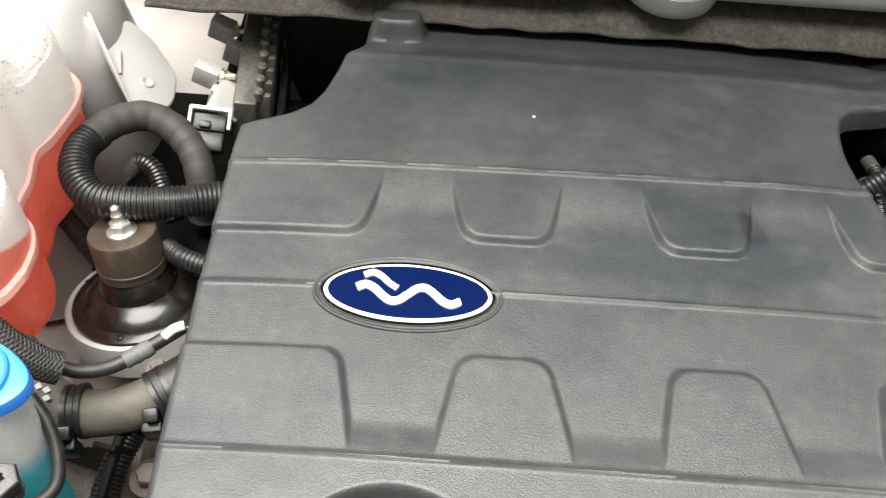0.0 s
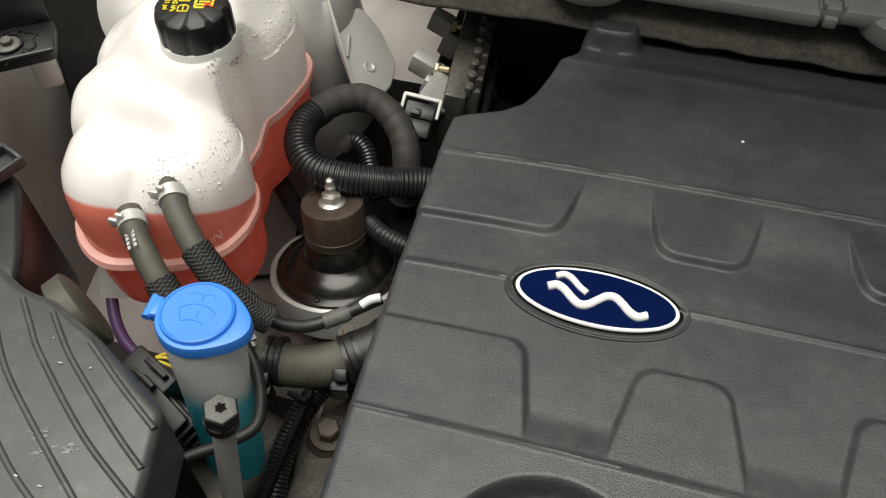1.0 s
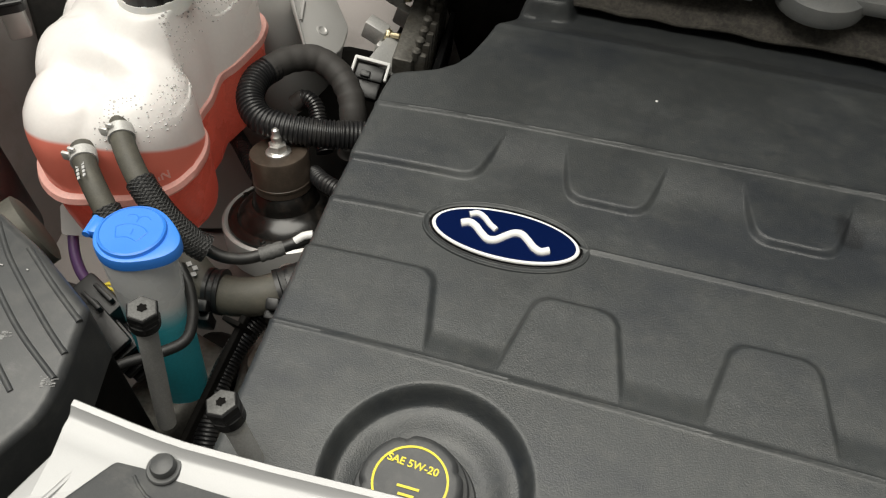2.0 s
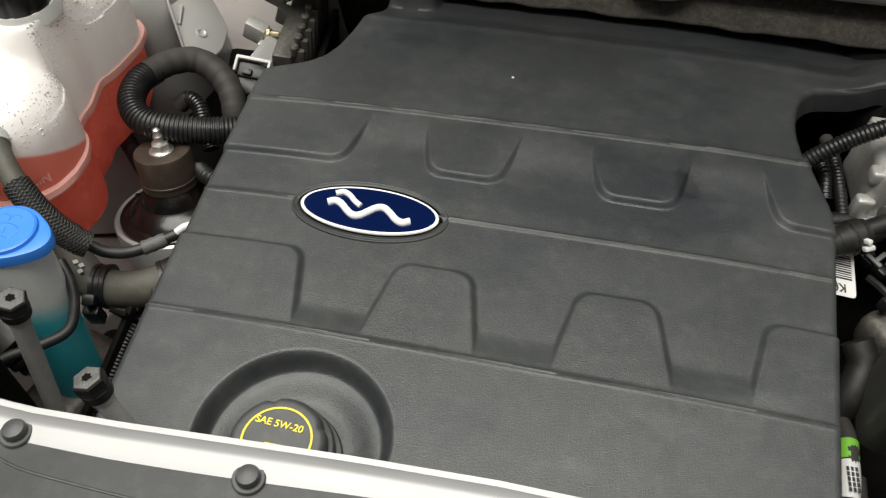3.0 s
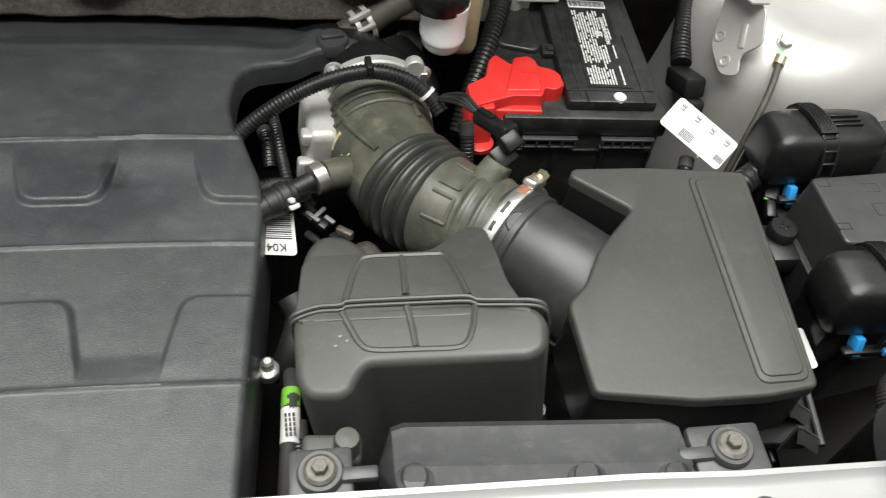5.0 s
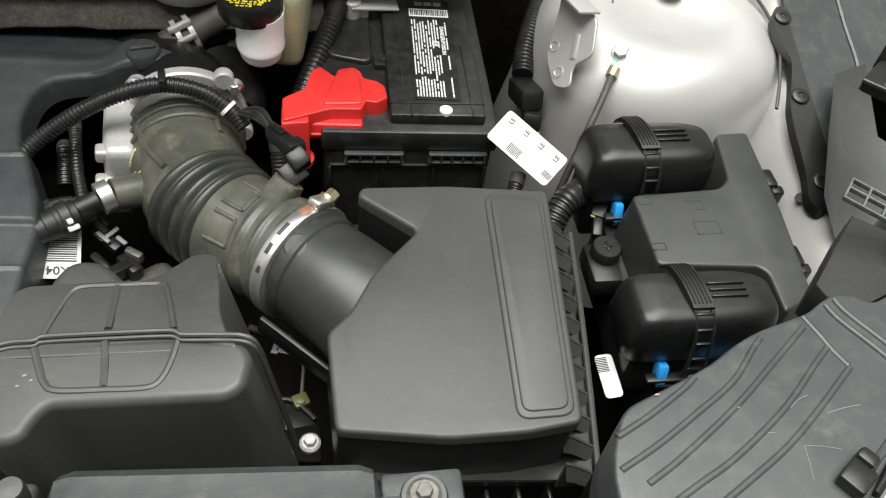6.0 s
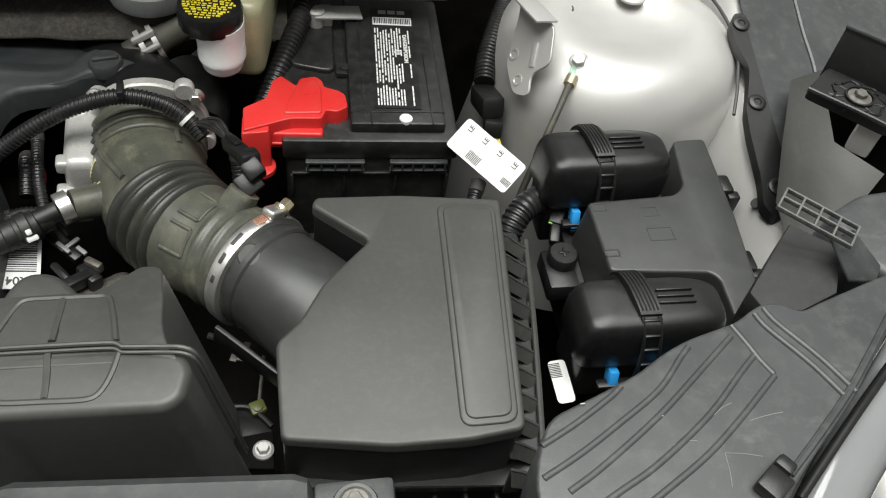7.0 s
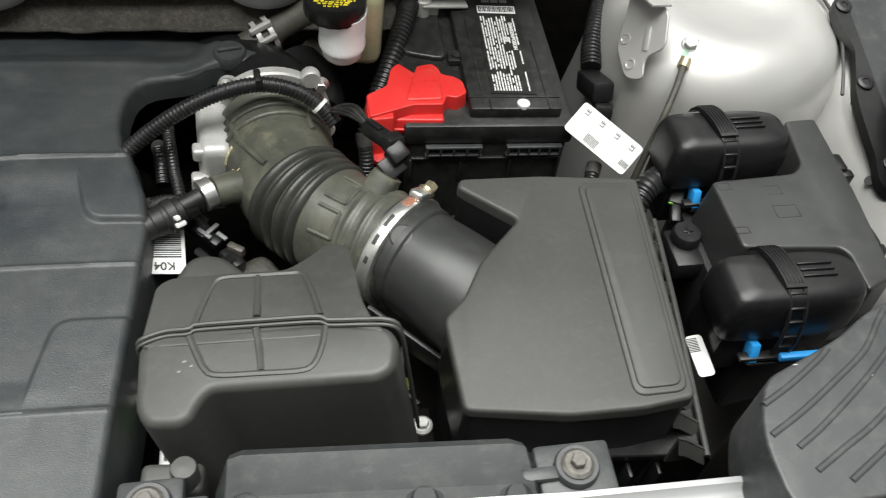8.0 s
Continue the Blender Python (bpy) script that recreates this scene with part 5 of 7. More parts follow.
# duct with a ladder tab above the right guide
duct = [(0.876, 0.173, 1.122), (0.826, 0.121, 1.120), (0.830, 0.109, 1.120), (0.855, 0.1045, 1.120), (0.884, 0.116, 1.120), (0.896, 0.144, 1.130)]
part("duct_wall", bevel_all(rings([[(x, y, z - 0.03) for x, y, z in duct], duct]), 0.0008, 1), BLACK, shroud_r)
part("duct_lip", bevel_all(rings([[(x, y, z - 0.003) for x, y, z in ((0.878, 0.140, 1.146), (0.897, 0.146, 1.146), (0.914, 0.127, 1.132), (0.908, 0.118, 1.128), (0.890, 0.120, 1.128))], [(0.878, 0.140, 1.146), (0.897, 0.146, 1.146), (0.914, 0.127, 1.132), (0.908, 0.118, 1.128), (0.890, 0.120, 1.128)]]), 0.0008, 1), SHROUD, shroud_r)
lm0 = pose(0.8735, 0.1530, 1.150, 6, 4, -41) @ Matrix.Scale(0.92, 4)
part("ladder_tab", moved(joined(*[rbox((0, y, 0), (0.054, 0.0016, 0.004), 0.0006) for y in (-0.0095, 0.001, 0.0095)], *[rbox((-0.0262 + i * 0.0131, 0, 0), (0.0016, 0.020, 0.004), 0.0006) for i in range(5)]), lm0), LITGREY, shroud_r, "thin grey ladder-shaped tab")
part("side_duct", prism(rounded([Vector(p) for p in ((0.905, 0.176), (0.935, 0.192), (0.985, 0.198), (0.985, 0.12), (0.925, 0.118), (0.905, 0.140))], 0.008, 4), 1.09, 1.128, 0.006, 3, grow=0.006), SHROUD, shroud_r)
part("edge_tab", joined(rbox((0.776, -0.010, 1.143), (0.016, 0.014, 0.008), 0.002, (0, 0, 35)), rbox((0.784, -0.002, 1.144), (0.008, 0.010, 0.010), 0.002, (0, 0, 35))), BLACK, shroud_r)
part("duct_bowl", rings([[(1.075, 0.445, 1.03), (1.035, 0.430, 1.03), (1.000, 0.360, 1.02), (0.968, 0.292, 1.01)], [(1.085, 0.39, 0.985), (1.055, 0.37, 0.98), (1.020, 0.325, 0.975), (0.990, 0.270, 0.97)], [(1.10, 0.33, 1.00), (1.075, 0.31, 0.99), (1.045, 0.28, 0.985), (1.010, 0.240, 0.98)]], False, False), BOXGREY, shroud_r, sharp=80)
lamp = thing("headlamp", (0.86, 0.016, 1.05), "clear headlamp lens with a black edge seal under the air guide", "headlamp")
part("lens", tube([(0.955, 0.100, 1.085), (0.905, 0.055, 1.082), (0.860, 0.016, 1.078), (0.815, -0.03, 1.07)], 0.022, 24, squash=0.6), LENS, lamp, "clear lens")
part("seal", tube([(0.905, 0.071, 1.105), (0.870, 0.044, 1.106), (0.840, 0.020, 1.104), (0.812, -0.003, 1.102)], 0.0030, 10), BLACK, lamp, "black edge seal")


for run in (((0.760, 0.011), (0.770, 0.0095), (0.779, 0.007)), ((0.760, 0.011), (0.759, 0.002), (0.757, -0.007)), ((0.780, 0.027), (0.790, 0.029), (0.800, 0.030)), ((0.762, 0.032), (0.768, 0.036), (0.774, 0.038)), ((0.735, 0.018), (0.741, 0.020), (0.748, 0.019))):
    part("scratch", tube([(x, y, right_height(x, y) + 0.0001) for x, y in run], 0.00022, 6, 0.003), COWL, shroud_r)


def left_height(x, y):
    return 1.05 + 0.01 * (-0.30 - x)


shroud_l = headlamp_shroud(
    [(-0.243, 0.020), (-0.245, 0.046), (-0.250, 0.066), (-0.254, 0.082), (-0.256, 0.092), (-0.312, 0.125), (-0.338, 0.136), (-0.350, 0.142), (-0.369, 0.143), (-0.398, 0.156), (-0.46, 0.178), (-0.55, 0.16), (-0.55, 0.0), (-0.26, -0.02)],
    [((-0.384, 0.131), (-0.360, 0.102), (-0.342, 0.085), (-0.308, 0.059), (-0.267, 0.029)), ((-0.367, 0.136), (-0.352, 0.120), (-0.337, 0.105), (-0.290, 0.068), (-0.249, 0.043)), ((-0.345, 0.132), (-0.330, 0.117), (-0.315, 0.104), (-0.276, 0.075), (-0.252, 0.059)), ((-0.315, 0.120), (-0.283, 0.098), (-0.256, 0.081)), ((-0.40, 0.105), (-0.37, 0.082), (-0.340, 0.060), (-0.313, 0.040), (-0.281, 0.021))],
    None, left_height, (-0.38, 0.10, 0.92), "dark grey ribbed plastic headlamp air guide with white scuffs")
part("duct", prism(rounded([Vector(p) for p in ((-0.482, 0.268), (-0.462, 0.240), (-0.440, 0.205), (-0.428, 0.178), (-0.52, 0.17), (-0.56, 0.24), (-0.53, 0.29))], 0.012, 4), 0.86, 0.985, 0.006, 3, grow=0.004), BLACK, shroud_l)
part("ladder_tab", moved(joined(rbox((0, 0.011, 0), (0.068, 0.003, 0.010), 0.0008), rbox((0, -0.011, 0), (0.068, 0.003, 0.010), 0.0008), *[rbox((-0.033 + i * 0.0165, 0, 0), (0.003, 0.024, 0.010), 0.0008) for i in range(5)], rbox((0, 0, -0.004), (0.064, 0.022, 0.002), 0.0005)), pose(-0.500, 0.248, 0.997, 0, 0, 68)), SHROUD, shroud_l)
part("rubber_wheel", lathe([(0.024, -0.008), (0.028, -0.006), (0.028, 0.006), (0.024, 0.008)], 36, (-0.368, 0.164, 0.995), (0.55, 0.75, 0.2)), HOSE, shroud_l)
rnd = random.Random(21)
for cx, cy, n in ((-0.293, 0.059, 26), (-0.311, 0.063, 12), (-0.306, 0.053, 8), (-0.251, 0.040, 22)):
    flecks = [(rnd.gauss(0, 0.0028), rnd.gauss(0, 0.0014), rnd.uniform(0.0006, 0.0026), rnd.uniform(0.0003, 0.0008)) for _ in range(n)]
    tagged(part("rubbed_patch", bars(flecks, pose(cx, cy, left_height(cx, cy) + 0.0002, 0, 0, 25), 0.0002), RUBBED, shroud_l, "pale rubbed patch"), kind="stuff")
side_shield = thing("side_shield", (-0.58, 0.45, 0.84), "black plastic splash shield beside the coolant tank", "splash shield")
# Darker than the other black plastic, with its shade put into the colour.
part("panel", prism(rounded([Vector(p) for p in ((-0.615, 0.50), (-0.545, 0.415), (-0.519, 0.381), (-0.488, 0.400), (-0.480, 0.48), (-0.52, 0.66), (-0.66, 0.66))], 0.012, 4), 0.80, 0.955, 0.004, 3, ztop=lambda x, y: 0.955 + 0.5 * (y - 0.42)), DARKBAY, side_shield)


def mount_bracket(m, label):
    """Black headlamp mount with hexagonal cells and a bolt."""
    t = thing("headlamp_bracket", m.translation, label, "bracket", "headlamp brackets")
    part("plate", moved(prism(rounded([(-0.06, -0.03), (0.05, -0.035), (0.06, 0.03), (-0.05, 0.04)], 0.01), -0.012, 0.0, 0.002), m), BLACK, t)
    cells = []
    for i in range(7):
        a = 2 * math.pi * i / 7
        cells.append(tube([(0.016 * math.cos(a), 0.016 * math.sin(a), 0.0), (0.028 * math.cos(a + 0.15), 0.026 * math.sin(a + 0.15), 0.0), (0.042 * math.cos(a), 0.036 * math.sin(a), -0.002)], 0.0016, 6))
    rim = joined(tube([(-0.058, -0.029, 0.002), (0.0, -0.033, 0.004), (0.049, -0.033, 0.002)], 0.003, 8), lathe([(0.0185, -0.001), (0.0185, 0.004), (0.0165, 0.0045), (0.0165, 0.001)], 32), *[tube([(0.030 * math.cos(q), 0.026 * math.sin(q), 0.001), (0.036 * math.cos(q + 0.3), 0.032 * math.sin(q + 0.3), 0.001), (0.030 * math.cos(q + 0.8), 0.026 * math.sin(q + 0.8), 0.001)], 0.0016, 6) for q in (0.0, 0.9, 1.8, 2.7, 3.6, 4.5, 5.4)])
    part("ribs", moved(joined(rim, *cells), m), BLACK, t)
    part("bolt", moved(joined(lathe([(0.015, 0), (0.015, 0.003), (0.012, 0.004)], 28), hexnut((0, 0, 0.003), 0.008, 0.007)), m), GRIME, t, sharp=25)
    part("wall", moved(rbox((0.0, 0.042, 0.02), (0.11, 0.004, 0.07), 0.001, (-12, 0, 0)), m), BLACK, t)
    part("rim", moved(rbox((0.0, 0.050, 0.055), (0.112, 0.012, 0.005), 0.0015, (-12, 0, 0)), m), SHROUD, t)
    part("foot", moved(rbox((0.03, -0.01, -0.035), (0.03, 0.03, 0.05), 0.004), m), SILVER, t, "silver painted lug below the bracket")
    return t


mount_bracket(pose(-0.539, 0.368, 1.020, 0, 0, 40) @ Matrix.Scale(0.65, 4), "black headlamp mount with hexagonal cells and bolt, beside coolant tank")
mount_bracket(pose(0.990, 0.296, 1.122, 0, 0, -42) @ Matrix.Scale(0.62, 4), "black headlamp mount with hexagonal cells and bolt, beside fender")


# ---- right side ----
def LID(x, y):
    """The plane of the filter housing's lid."""
    return 1.0172 + 0.0055 * (y - 0.09) + 0.021 * (x - 0.53)


def filter_housing():
    t = thing("air_filter_housing", (0.625, 0.19, 0.86), "dark grey plastic air filter housing with a smooth lid", "air filter housing")
    pts = [Vector(p) for p in ((0.574, 0.309), (0.640, 0.307), (0.7205, 0.297), (0.710, 0.200), (0.698, 0.094), (0.660, 0.090), (0.610, 0.091), (0.5400, 0.103), (0.539, 0.176), (0.556, 0.192), (0.574, 0.223), (0.590, 0.240), (0.612, 0.262), (0.570, 0.300))]
    out = rounded(pts, 0.006, 4)
    bm = prism(out, 1.009, 1.022, 0.008, 5, grow=0.0, ztop=LID)
    lid = part("lid", bm, BOXGREY, t, "smooth dark grey lid with a raised panel", sharp=55)
    panel = rounded([Vector(p) for p in ((0.6680, 0.2945), (0.7145, 0.2905), (0.6940, 0.0985), (0.6550, 0.0985))], 0.010, 6)
    part("raised_edge", prism(panel, 1.0, 1.02, 0.0016, 3, ztop=lambda x, y: LID(x, y) + 0.0016), BOXGREY, lid, sharp=60)
    inner = rounded([Vector(p) for p in ((0.6720, 0.2895), (0.7105, 0.2860), (0.6905, 0.1030), (0.6590, 0.1030))], 0.008, 6)
    part("raised_panel", prism(inner, 1.0, 1.02, 0.0012, 3, ztop=lambda x, y: LID(x, y) + 0.0030), BOXGREY, lid, sharp=60)
    low = rounded([Vector(p) for p in ((0.572, 0.312), (0.722, 0.308), (0.698, 0.090), (0.548, 0.100), (0.548, 0.19))], 0.010, 4)
    base = part("lower_box", prism(low, 0.84, 0.962, 0.004, 2, grow=-0.006), BLACK, t, "black ribbed lower box")
    shrunk = [(0.625 + (x - 0.625) * 0.975, 0.19 + (y - 0.19) * 0.982) for x, y in [p[:2] for p in out]]
    # Side of the grey lid, made black: the shade on upright faces is coloured in.
    part("shaded_wall", prism(shrunk, 0.955, 1.0095, grow=0.0015), BLACK, base)
    part("flange", prism(rounded([Vector(p) for p in ((0.562, 0.322), (0.750, 0.312), (0.728, 0.120), (0.716, 0.080), (0.700, 0.080), (0.548, 0.094))], 0.008, 3), 0.955, 0.962, 0.001, 1), BLACK, base)
    # Webs and rail are grey on the black box: top light put into their colour.
    for i in range(11):
        f = i / 10
        xi, xo, y = 0.732 - 0.034 * f, 0.751 - 0.034 * f, 0.288 - 0.208 * f
        lip = [(xi - 0.008, y, 0.990), (xi, y + 0.001, 0.984), (xi + 0.4 * (xo - xi), y + 0.002, 0.976), (xo, y, 0.968)]
        mid = [(a, b - 0.008, z - 0.010) for a, b, z in lip]
        part("web", rings([lip, mid], False, False), BOXGREY, base)
        part("web", rings([[(a, b - 0.0008, z) for a, b, z in (lip[0], lip[1], lip[2], lip[3], (xo, y, 0.955), (xi - 0.008, y, 0.955))], [(a, b + 0.0012, z) for a, b, z in (lip[0], lip[1], lip[2], lip[3], (xo, y, 0.955), (xi - 0.008, y, 0.955))]]), BOXGREY, base)
    part("web_rail", tube([(0.753, 0.298, 0.966), (0.739, 0.20, 0.966), (0.718, 0.075, 0.966)], 0.0024, 8), BOXGREY, base)
    for i in range(7):
        x = 0.555 + 0.022 * i
        part("web", rbox((x, 0.079, 0.925), (0.003, 0.012, 0.05), 0.0008), BLACK, base)
    # outlet snorkel
    sn = tube([(0.518, 0.294, 0.962), (0.538, 0.272, 0.963), (0.562, 0.246, 0.963), (0.595, 0.212, 0.956)], 0.0445, 40, 0.004, rf=lambda s, T: (1.0 if s > 0.012 else 0.97) + 0.12 * (s / T) ** 2)
    part("outlet", sn, FUSELID, t)
    part("outlet_lip", lathe([(0.0450, -0.004), (0.0468, -0.003), (0.0468, 0.002), (0.0450, 0.004)], 56, (0.5365, 0.2740, 0.963), (0.68, -0.73, 0.03)), FUSELID, t)
    part("outlet_web", rbox((0.528, 0.205, 0.940), (0.095, 0.004, 0.02), 0.001, (0, 12, -40)), BLACK, t)
    part("lip_button", lathe([(0.0105, -0.008), (0.0105, -0.001), (0.0085, 0.0008), (0.0004, 0.0012)], 28, (0.5220, 0.2650, 1.004), (-0.28, -0.27, 0.92)), BOXGREY, t)
    return t


filter_housing()


def intake_elbow():
    t = thing("intake_elbow", (0.47, 0.34, 0.90), "dusty olive-grey rubber intake elbow with bellows, dried residue", "intake hose")
    axis = [(0.430, 0.464, 0.944), (0.431, 0.434, 0.945), (0.436, 0.402, 0.946), (0.449, 0.366, 0.948), (0.473, 0.333, 0.952), (0.502, 0.306, 0.957), (0.531, 0.280, 0.962)]
    total = spline(axis, 0.003)[1]

    def rf(s, T):
        f = s / T
        k = 1.035 - 0.09 * smooth(0.55, 0.80, f)
        if f < 0.03:
            k *= 0.97
        for c, w, a in ((0.050, 0.017, 0.070), (0.105, 0.010, 0.050), (0.825, 0.013, 0.040), (0.885, 0.010, 0.045)):
            k += a * math.exp(-((f - c) / w) ** 4)
        if 0.46 < f < 0.65:
            k -= 0.05
        return float(k)

    part("hose", tube(axis, 0.0475, 64, 0.0014, rf), ELBOW, t, "dusty ribbed rubber", sharp=60)
    line, _ = spline(axis, 0.002)
    n0, n1 = int(len(line) * 0.445), int(len(line) * 0.665)
    part("bellows", tube(line[n0:n1], 0.0475, 72, 0.0010, rf=lambda s, T: 0.985 - 0.05 * s / T + 0.135 * abs(math.sin(s / T * math.pi * 4)) ** 0.75), BELLOWS, t, "black rubber bellows", sharp=80)

    def on(f, a, lift=0.0):
        i = int(f * (len(line) - 2))
        p = line[i]
        d = (line[i + 1] - p).normalized()
        u = Vector((0, 0, 1)) - d * d.z
        u.normalize()
        v = d.cross(u)
        r = 0.0475 * rf(f * total, total) + lift
        return p + u * (r * math.cos(a)) + v * (r * math.sin(a))

    part("stiffening_rib", tube([on(f, a) for f, a in ((0.07, 0.98), (0.16, 0.88), (0.25, 0.76), (0.34, 0.64), (0.43, 0.54))], 0.0030, 10, 0.003), ELBOW, t)
    part("stiffening_rib", tube([on(f, a) for f, a in ((0.07, -0.62), (0.15, -0.62), (0.23, -0.62), (0.30, -0.62))], 0.0028, 10, 0.003), ELBOW, t)
    part("stiffening_rib", tube([on(0.20, a) for a in (-1.5, -1.1, -0.7, -0.3, 0.1, 0.5, 0.9, 1.3, 1.6)], 0.0028, 10, 0.003), ELBOW, t)
    part("collar", tube([on(0.145, a, 0.0005) for a in [-1.9 + 0.19 * k for k in range(21)]], 0.0022, 10, 0.004), ELBOW, t)
    # raised panel outlines between bellows and clamp
    for a, b in ((-0.25, 0.28), (0.48, 0.98)):
        box = [on(0.70, a), on(0.79, a), on(0.79, (a + b) / 2), on(0.79, b), on(0.70, b)]
        part("stiffening_rib", joined(tube(box[:2], 0.0018, 8, 0.002), tube(box[1:4], 0.0018, 8, 0.002), tube(box[3:], 0.0018, 8, 0.002)), ELBOW, t)
    # dried residue seam along the mould line
    tagged(part("residue", joined(*[moved(rbox((0, 0, 0), (0.0040, 0.0030, 0.0012), 0.0005), facing(on(0.24 + 0.006 * math.sin(7 * q), q, 0.0003), on(0.24, q, 0.02) - on(0.24, q), (0.2, 0.1, 1))) for q in (1.02, 1.08, 1.15, 1.22, 1.30, 1.37, 1.45)]), DRIED, t), kind="stuff")
    rnd = random.Random(12)
    crust = []
    for k in range(46):
        a = rnd.uniform(-1.2, 2.2)
        c0 = Vector((0.402, 0.376, 0.955)) + Vector((0.86, 0.42, -0.22)) * rnd.uniform(-0.006, 0.014)
        off = (Vector((0, 0, 1)) * math.cos(a) + Vector((0.42, -0.9, 0)) * math.sin(a)) * rnd.uniform(0.0150, 0.0175)
        crust.append(moved(rbox((0, 0, 0), (rnd.uniform(0.001, 0.004), rnd.uniform(0.001, 0.0025), 0.0008), 0.0003, (rnd.uniform(0, 90), rnd.uniform(0, 60), rnd.uniform(0, 180))), Matrix.Translation(c0 + off)))
    tagged(part("port_crust", joined(*crust), DRIED, t), kind="stuff")
    # sensor boss and side port
    bx = Vector((0.021, 0.016, 0.029)).normalized()
    part("sensor_boss", lathe([(0.0165, -0.016), (0.0150, 0.006), (0.0128, 0.022), (0.0122, 0.026)], 24, (0.5055, 0.3200, 0.986), bx, scallop=lambda a, z: 1.0 + 0.06 * math.cos(4 * a)), ELBOW, t)
    part("side_port", tube([(0.376, 0.363, 0.961), (0.396, 0.372, 0.957), (0.428, 0.388, 0.946)], 0.0135, 20, rf=lambda s, T: 1 + 0.7 * (s / T) ** 2), ELBOW, t)
    # worm clamp at the outlet
    d = Vector((0.68, -0.73, 0.05)).normalized()
    c = Vector((0.5260, 0.2850, 0.9618))
    clamp = part("worm_clamp", lathe([(0.0480, -0.0056), (0.0500, -0.0056), (0.0506, -0.0046), (0.0506, 0.0046), (0.0500, 0.0056), (0.0480, 0.0056)], 72, c, d), STEEL, t, "bright steel worm clamp")
    up = Vector((0, 0, 1))
    u = (up - d * up.dot(d)).normalized()
    v = d.cross(u)

    def cl(a, r):
        return c + u * (r * math.cos(a)) + v * (r * math.sin(a))

    part("screw_housing", moved(rbox((0, 0, 0), (0.017, 0.013, 0.008), 0.003, seg=3), facing(cl(-0.46, 0.0535), cl(-0.46, 0.06) - c, d)), STEEL, clamp)
    for i in range(8):
        a = -0.10 - 0.045 * i
        part("thread", moved(rbox((0, 0, 0), (0.0014, 0.0075, 0.0012), 0.0003), facing(cl(a, 0.0508), cl(a, 0.06) - c, d)), RUST, clamp)
    turn = (v * -1 + u * 0.25).normalized()
    part("screw", joined(hexnut(cl(-0.63, 0.0545), 0.0056, 0.009, turn), lathe([(0.0072, -0.001), (0.0072, 0.0018)], 20, cl(-0.61, 0.0545), turn)), BRASS, clamp, sharp=25)
    for i in range(3):
        a = 0.30 + 0.36 * i
        part("slot", moved(rbox((0, 0, 0), (0.012 - 0.003 * i, 0.0034, 0.0008), 0.0004), facing(cl(a, 0.0506), cl(a, 0.06) - c, d)), INK, clamp)
    return t


intake_elbow()


def throttle_body():
    t = thing("throttle_body", (0.395, 0.44, 0.88), "cast aluminium throttle body with flange bolts", "throttle body")
    d = Vector((0.06, -0.99, 0.06)).normalized()
    c = Vector((0.430, 0.466, 0.944))
    part("bore", lathe([(0.046, -0.050), (0.048, -0.040), (0.048, -0.010), (0.046, 0.0)], 56, c, d), BLACK, t, "black rubber coupling behind the flange")
    part("flange", joined(lathe([(0.0545, -0.014), (0.0562, -0.012), (0.0562, -0.004), (0.0545, -0.002)], 96, c, d), *[lathe([(0.0085, -0.013), (0.0092, -0.011), (0.0092, -0.004), (0.0080, -0.002)], 28, p, d) for p in ((0.4665, 0.466, 0.9925), (0.392, 0.466, 0.985), (0.480, 0.466, 0.930))]), ALU, t, "cast aluminium flange with bolt lugs")
    u = (Vector((0, 0, 1)) - d * d.z).normalized()
    v = d.cross(u)
    for k in range(4):
        a = 0.72 + k * math.pi / 2
        flange_bolt(c + d * -0.003 + u * 0.0600 * math.cos(a) + v * 0.0600 * math.sin(a), 0.0056, t, STEEL, d)
    part("side_plate", joined(rbox((0.375, 0.440, 0.940), (0.030, 0.074, 0.062), 0.009, (0, 4, 4), 4), rbox((0.368, 0.412, 0.962), (0.020, 0.014, 0.013), 0.003, (0, 4, 4), 3), rbox((0.371, 0.470, 0.966), (0.018, 0.012, 0.013), 0.003, (0, 4, 4), 3)), ALU, t, "bright cast aluminium side plate with lugs")
    part("side_lug", joined(rbox((0.362, 0.404, 0.930), (0.016, 0.012, 0.024), 0.003, (0, 4, 4), 3), rbox((0.372, 0.398, 0.915), (0.020, 0.014, 0.014), 0.003, (0, 4, 4), 3)), ALU, t)
    part("rear_manifold", joined(tube([(0.432, 0.50, 0.935), (0.412, 0.54, 0.925), (0.37, 0.60, 0.90)], 0.050, 32), tube([(0.468, 0.495, 0.925), (0.470, 0.525, 0.93), (0.455, 0.56, 0.93)], 0.032, 24)), BLACK, t)
    return t


throttle_body()
small_conduit("wiring_conduit", [(0.297, 0.408, 0.955), (0.308, 0.413, 0.970), (0.342, 0.425, 0.991), (0.380, 0.434, 1.007), (0.4185, 0.4375, 1.0150), (0.450, 0.434, 1.010), (0.472, 0.4245, 0.999), (0.484, 0.413, 0.988)], 0.0072, "black corrugated conduit arching over the intake elbow", pitch=0.0036, wrap=False)


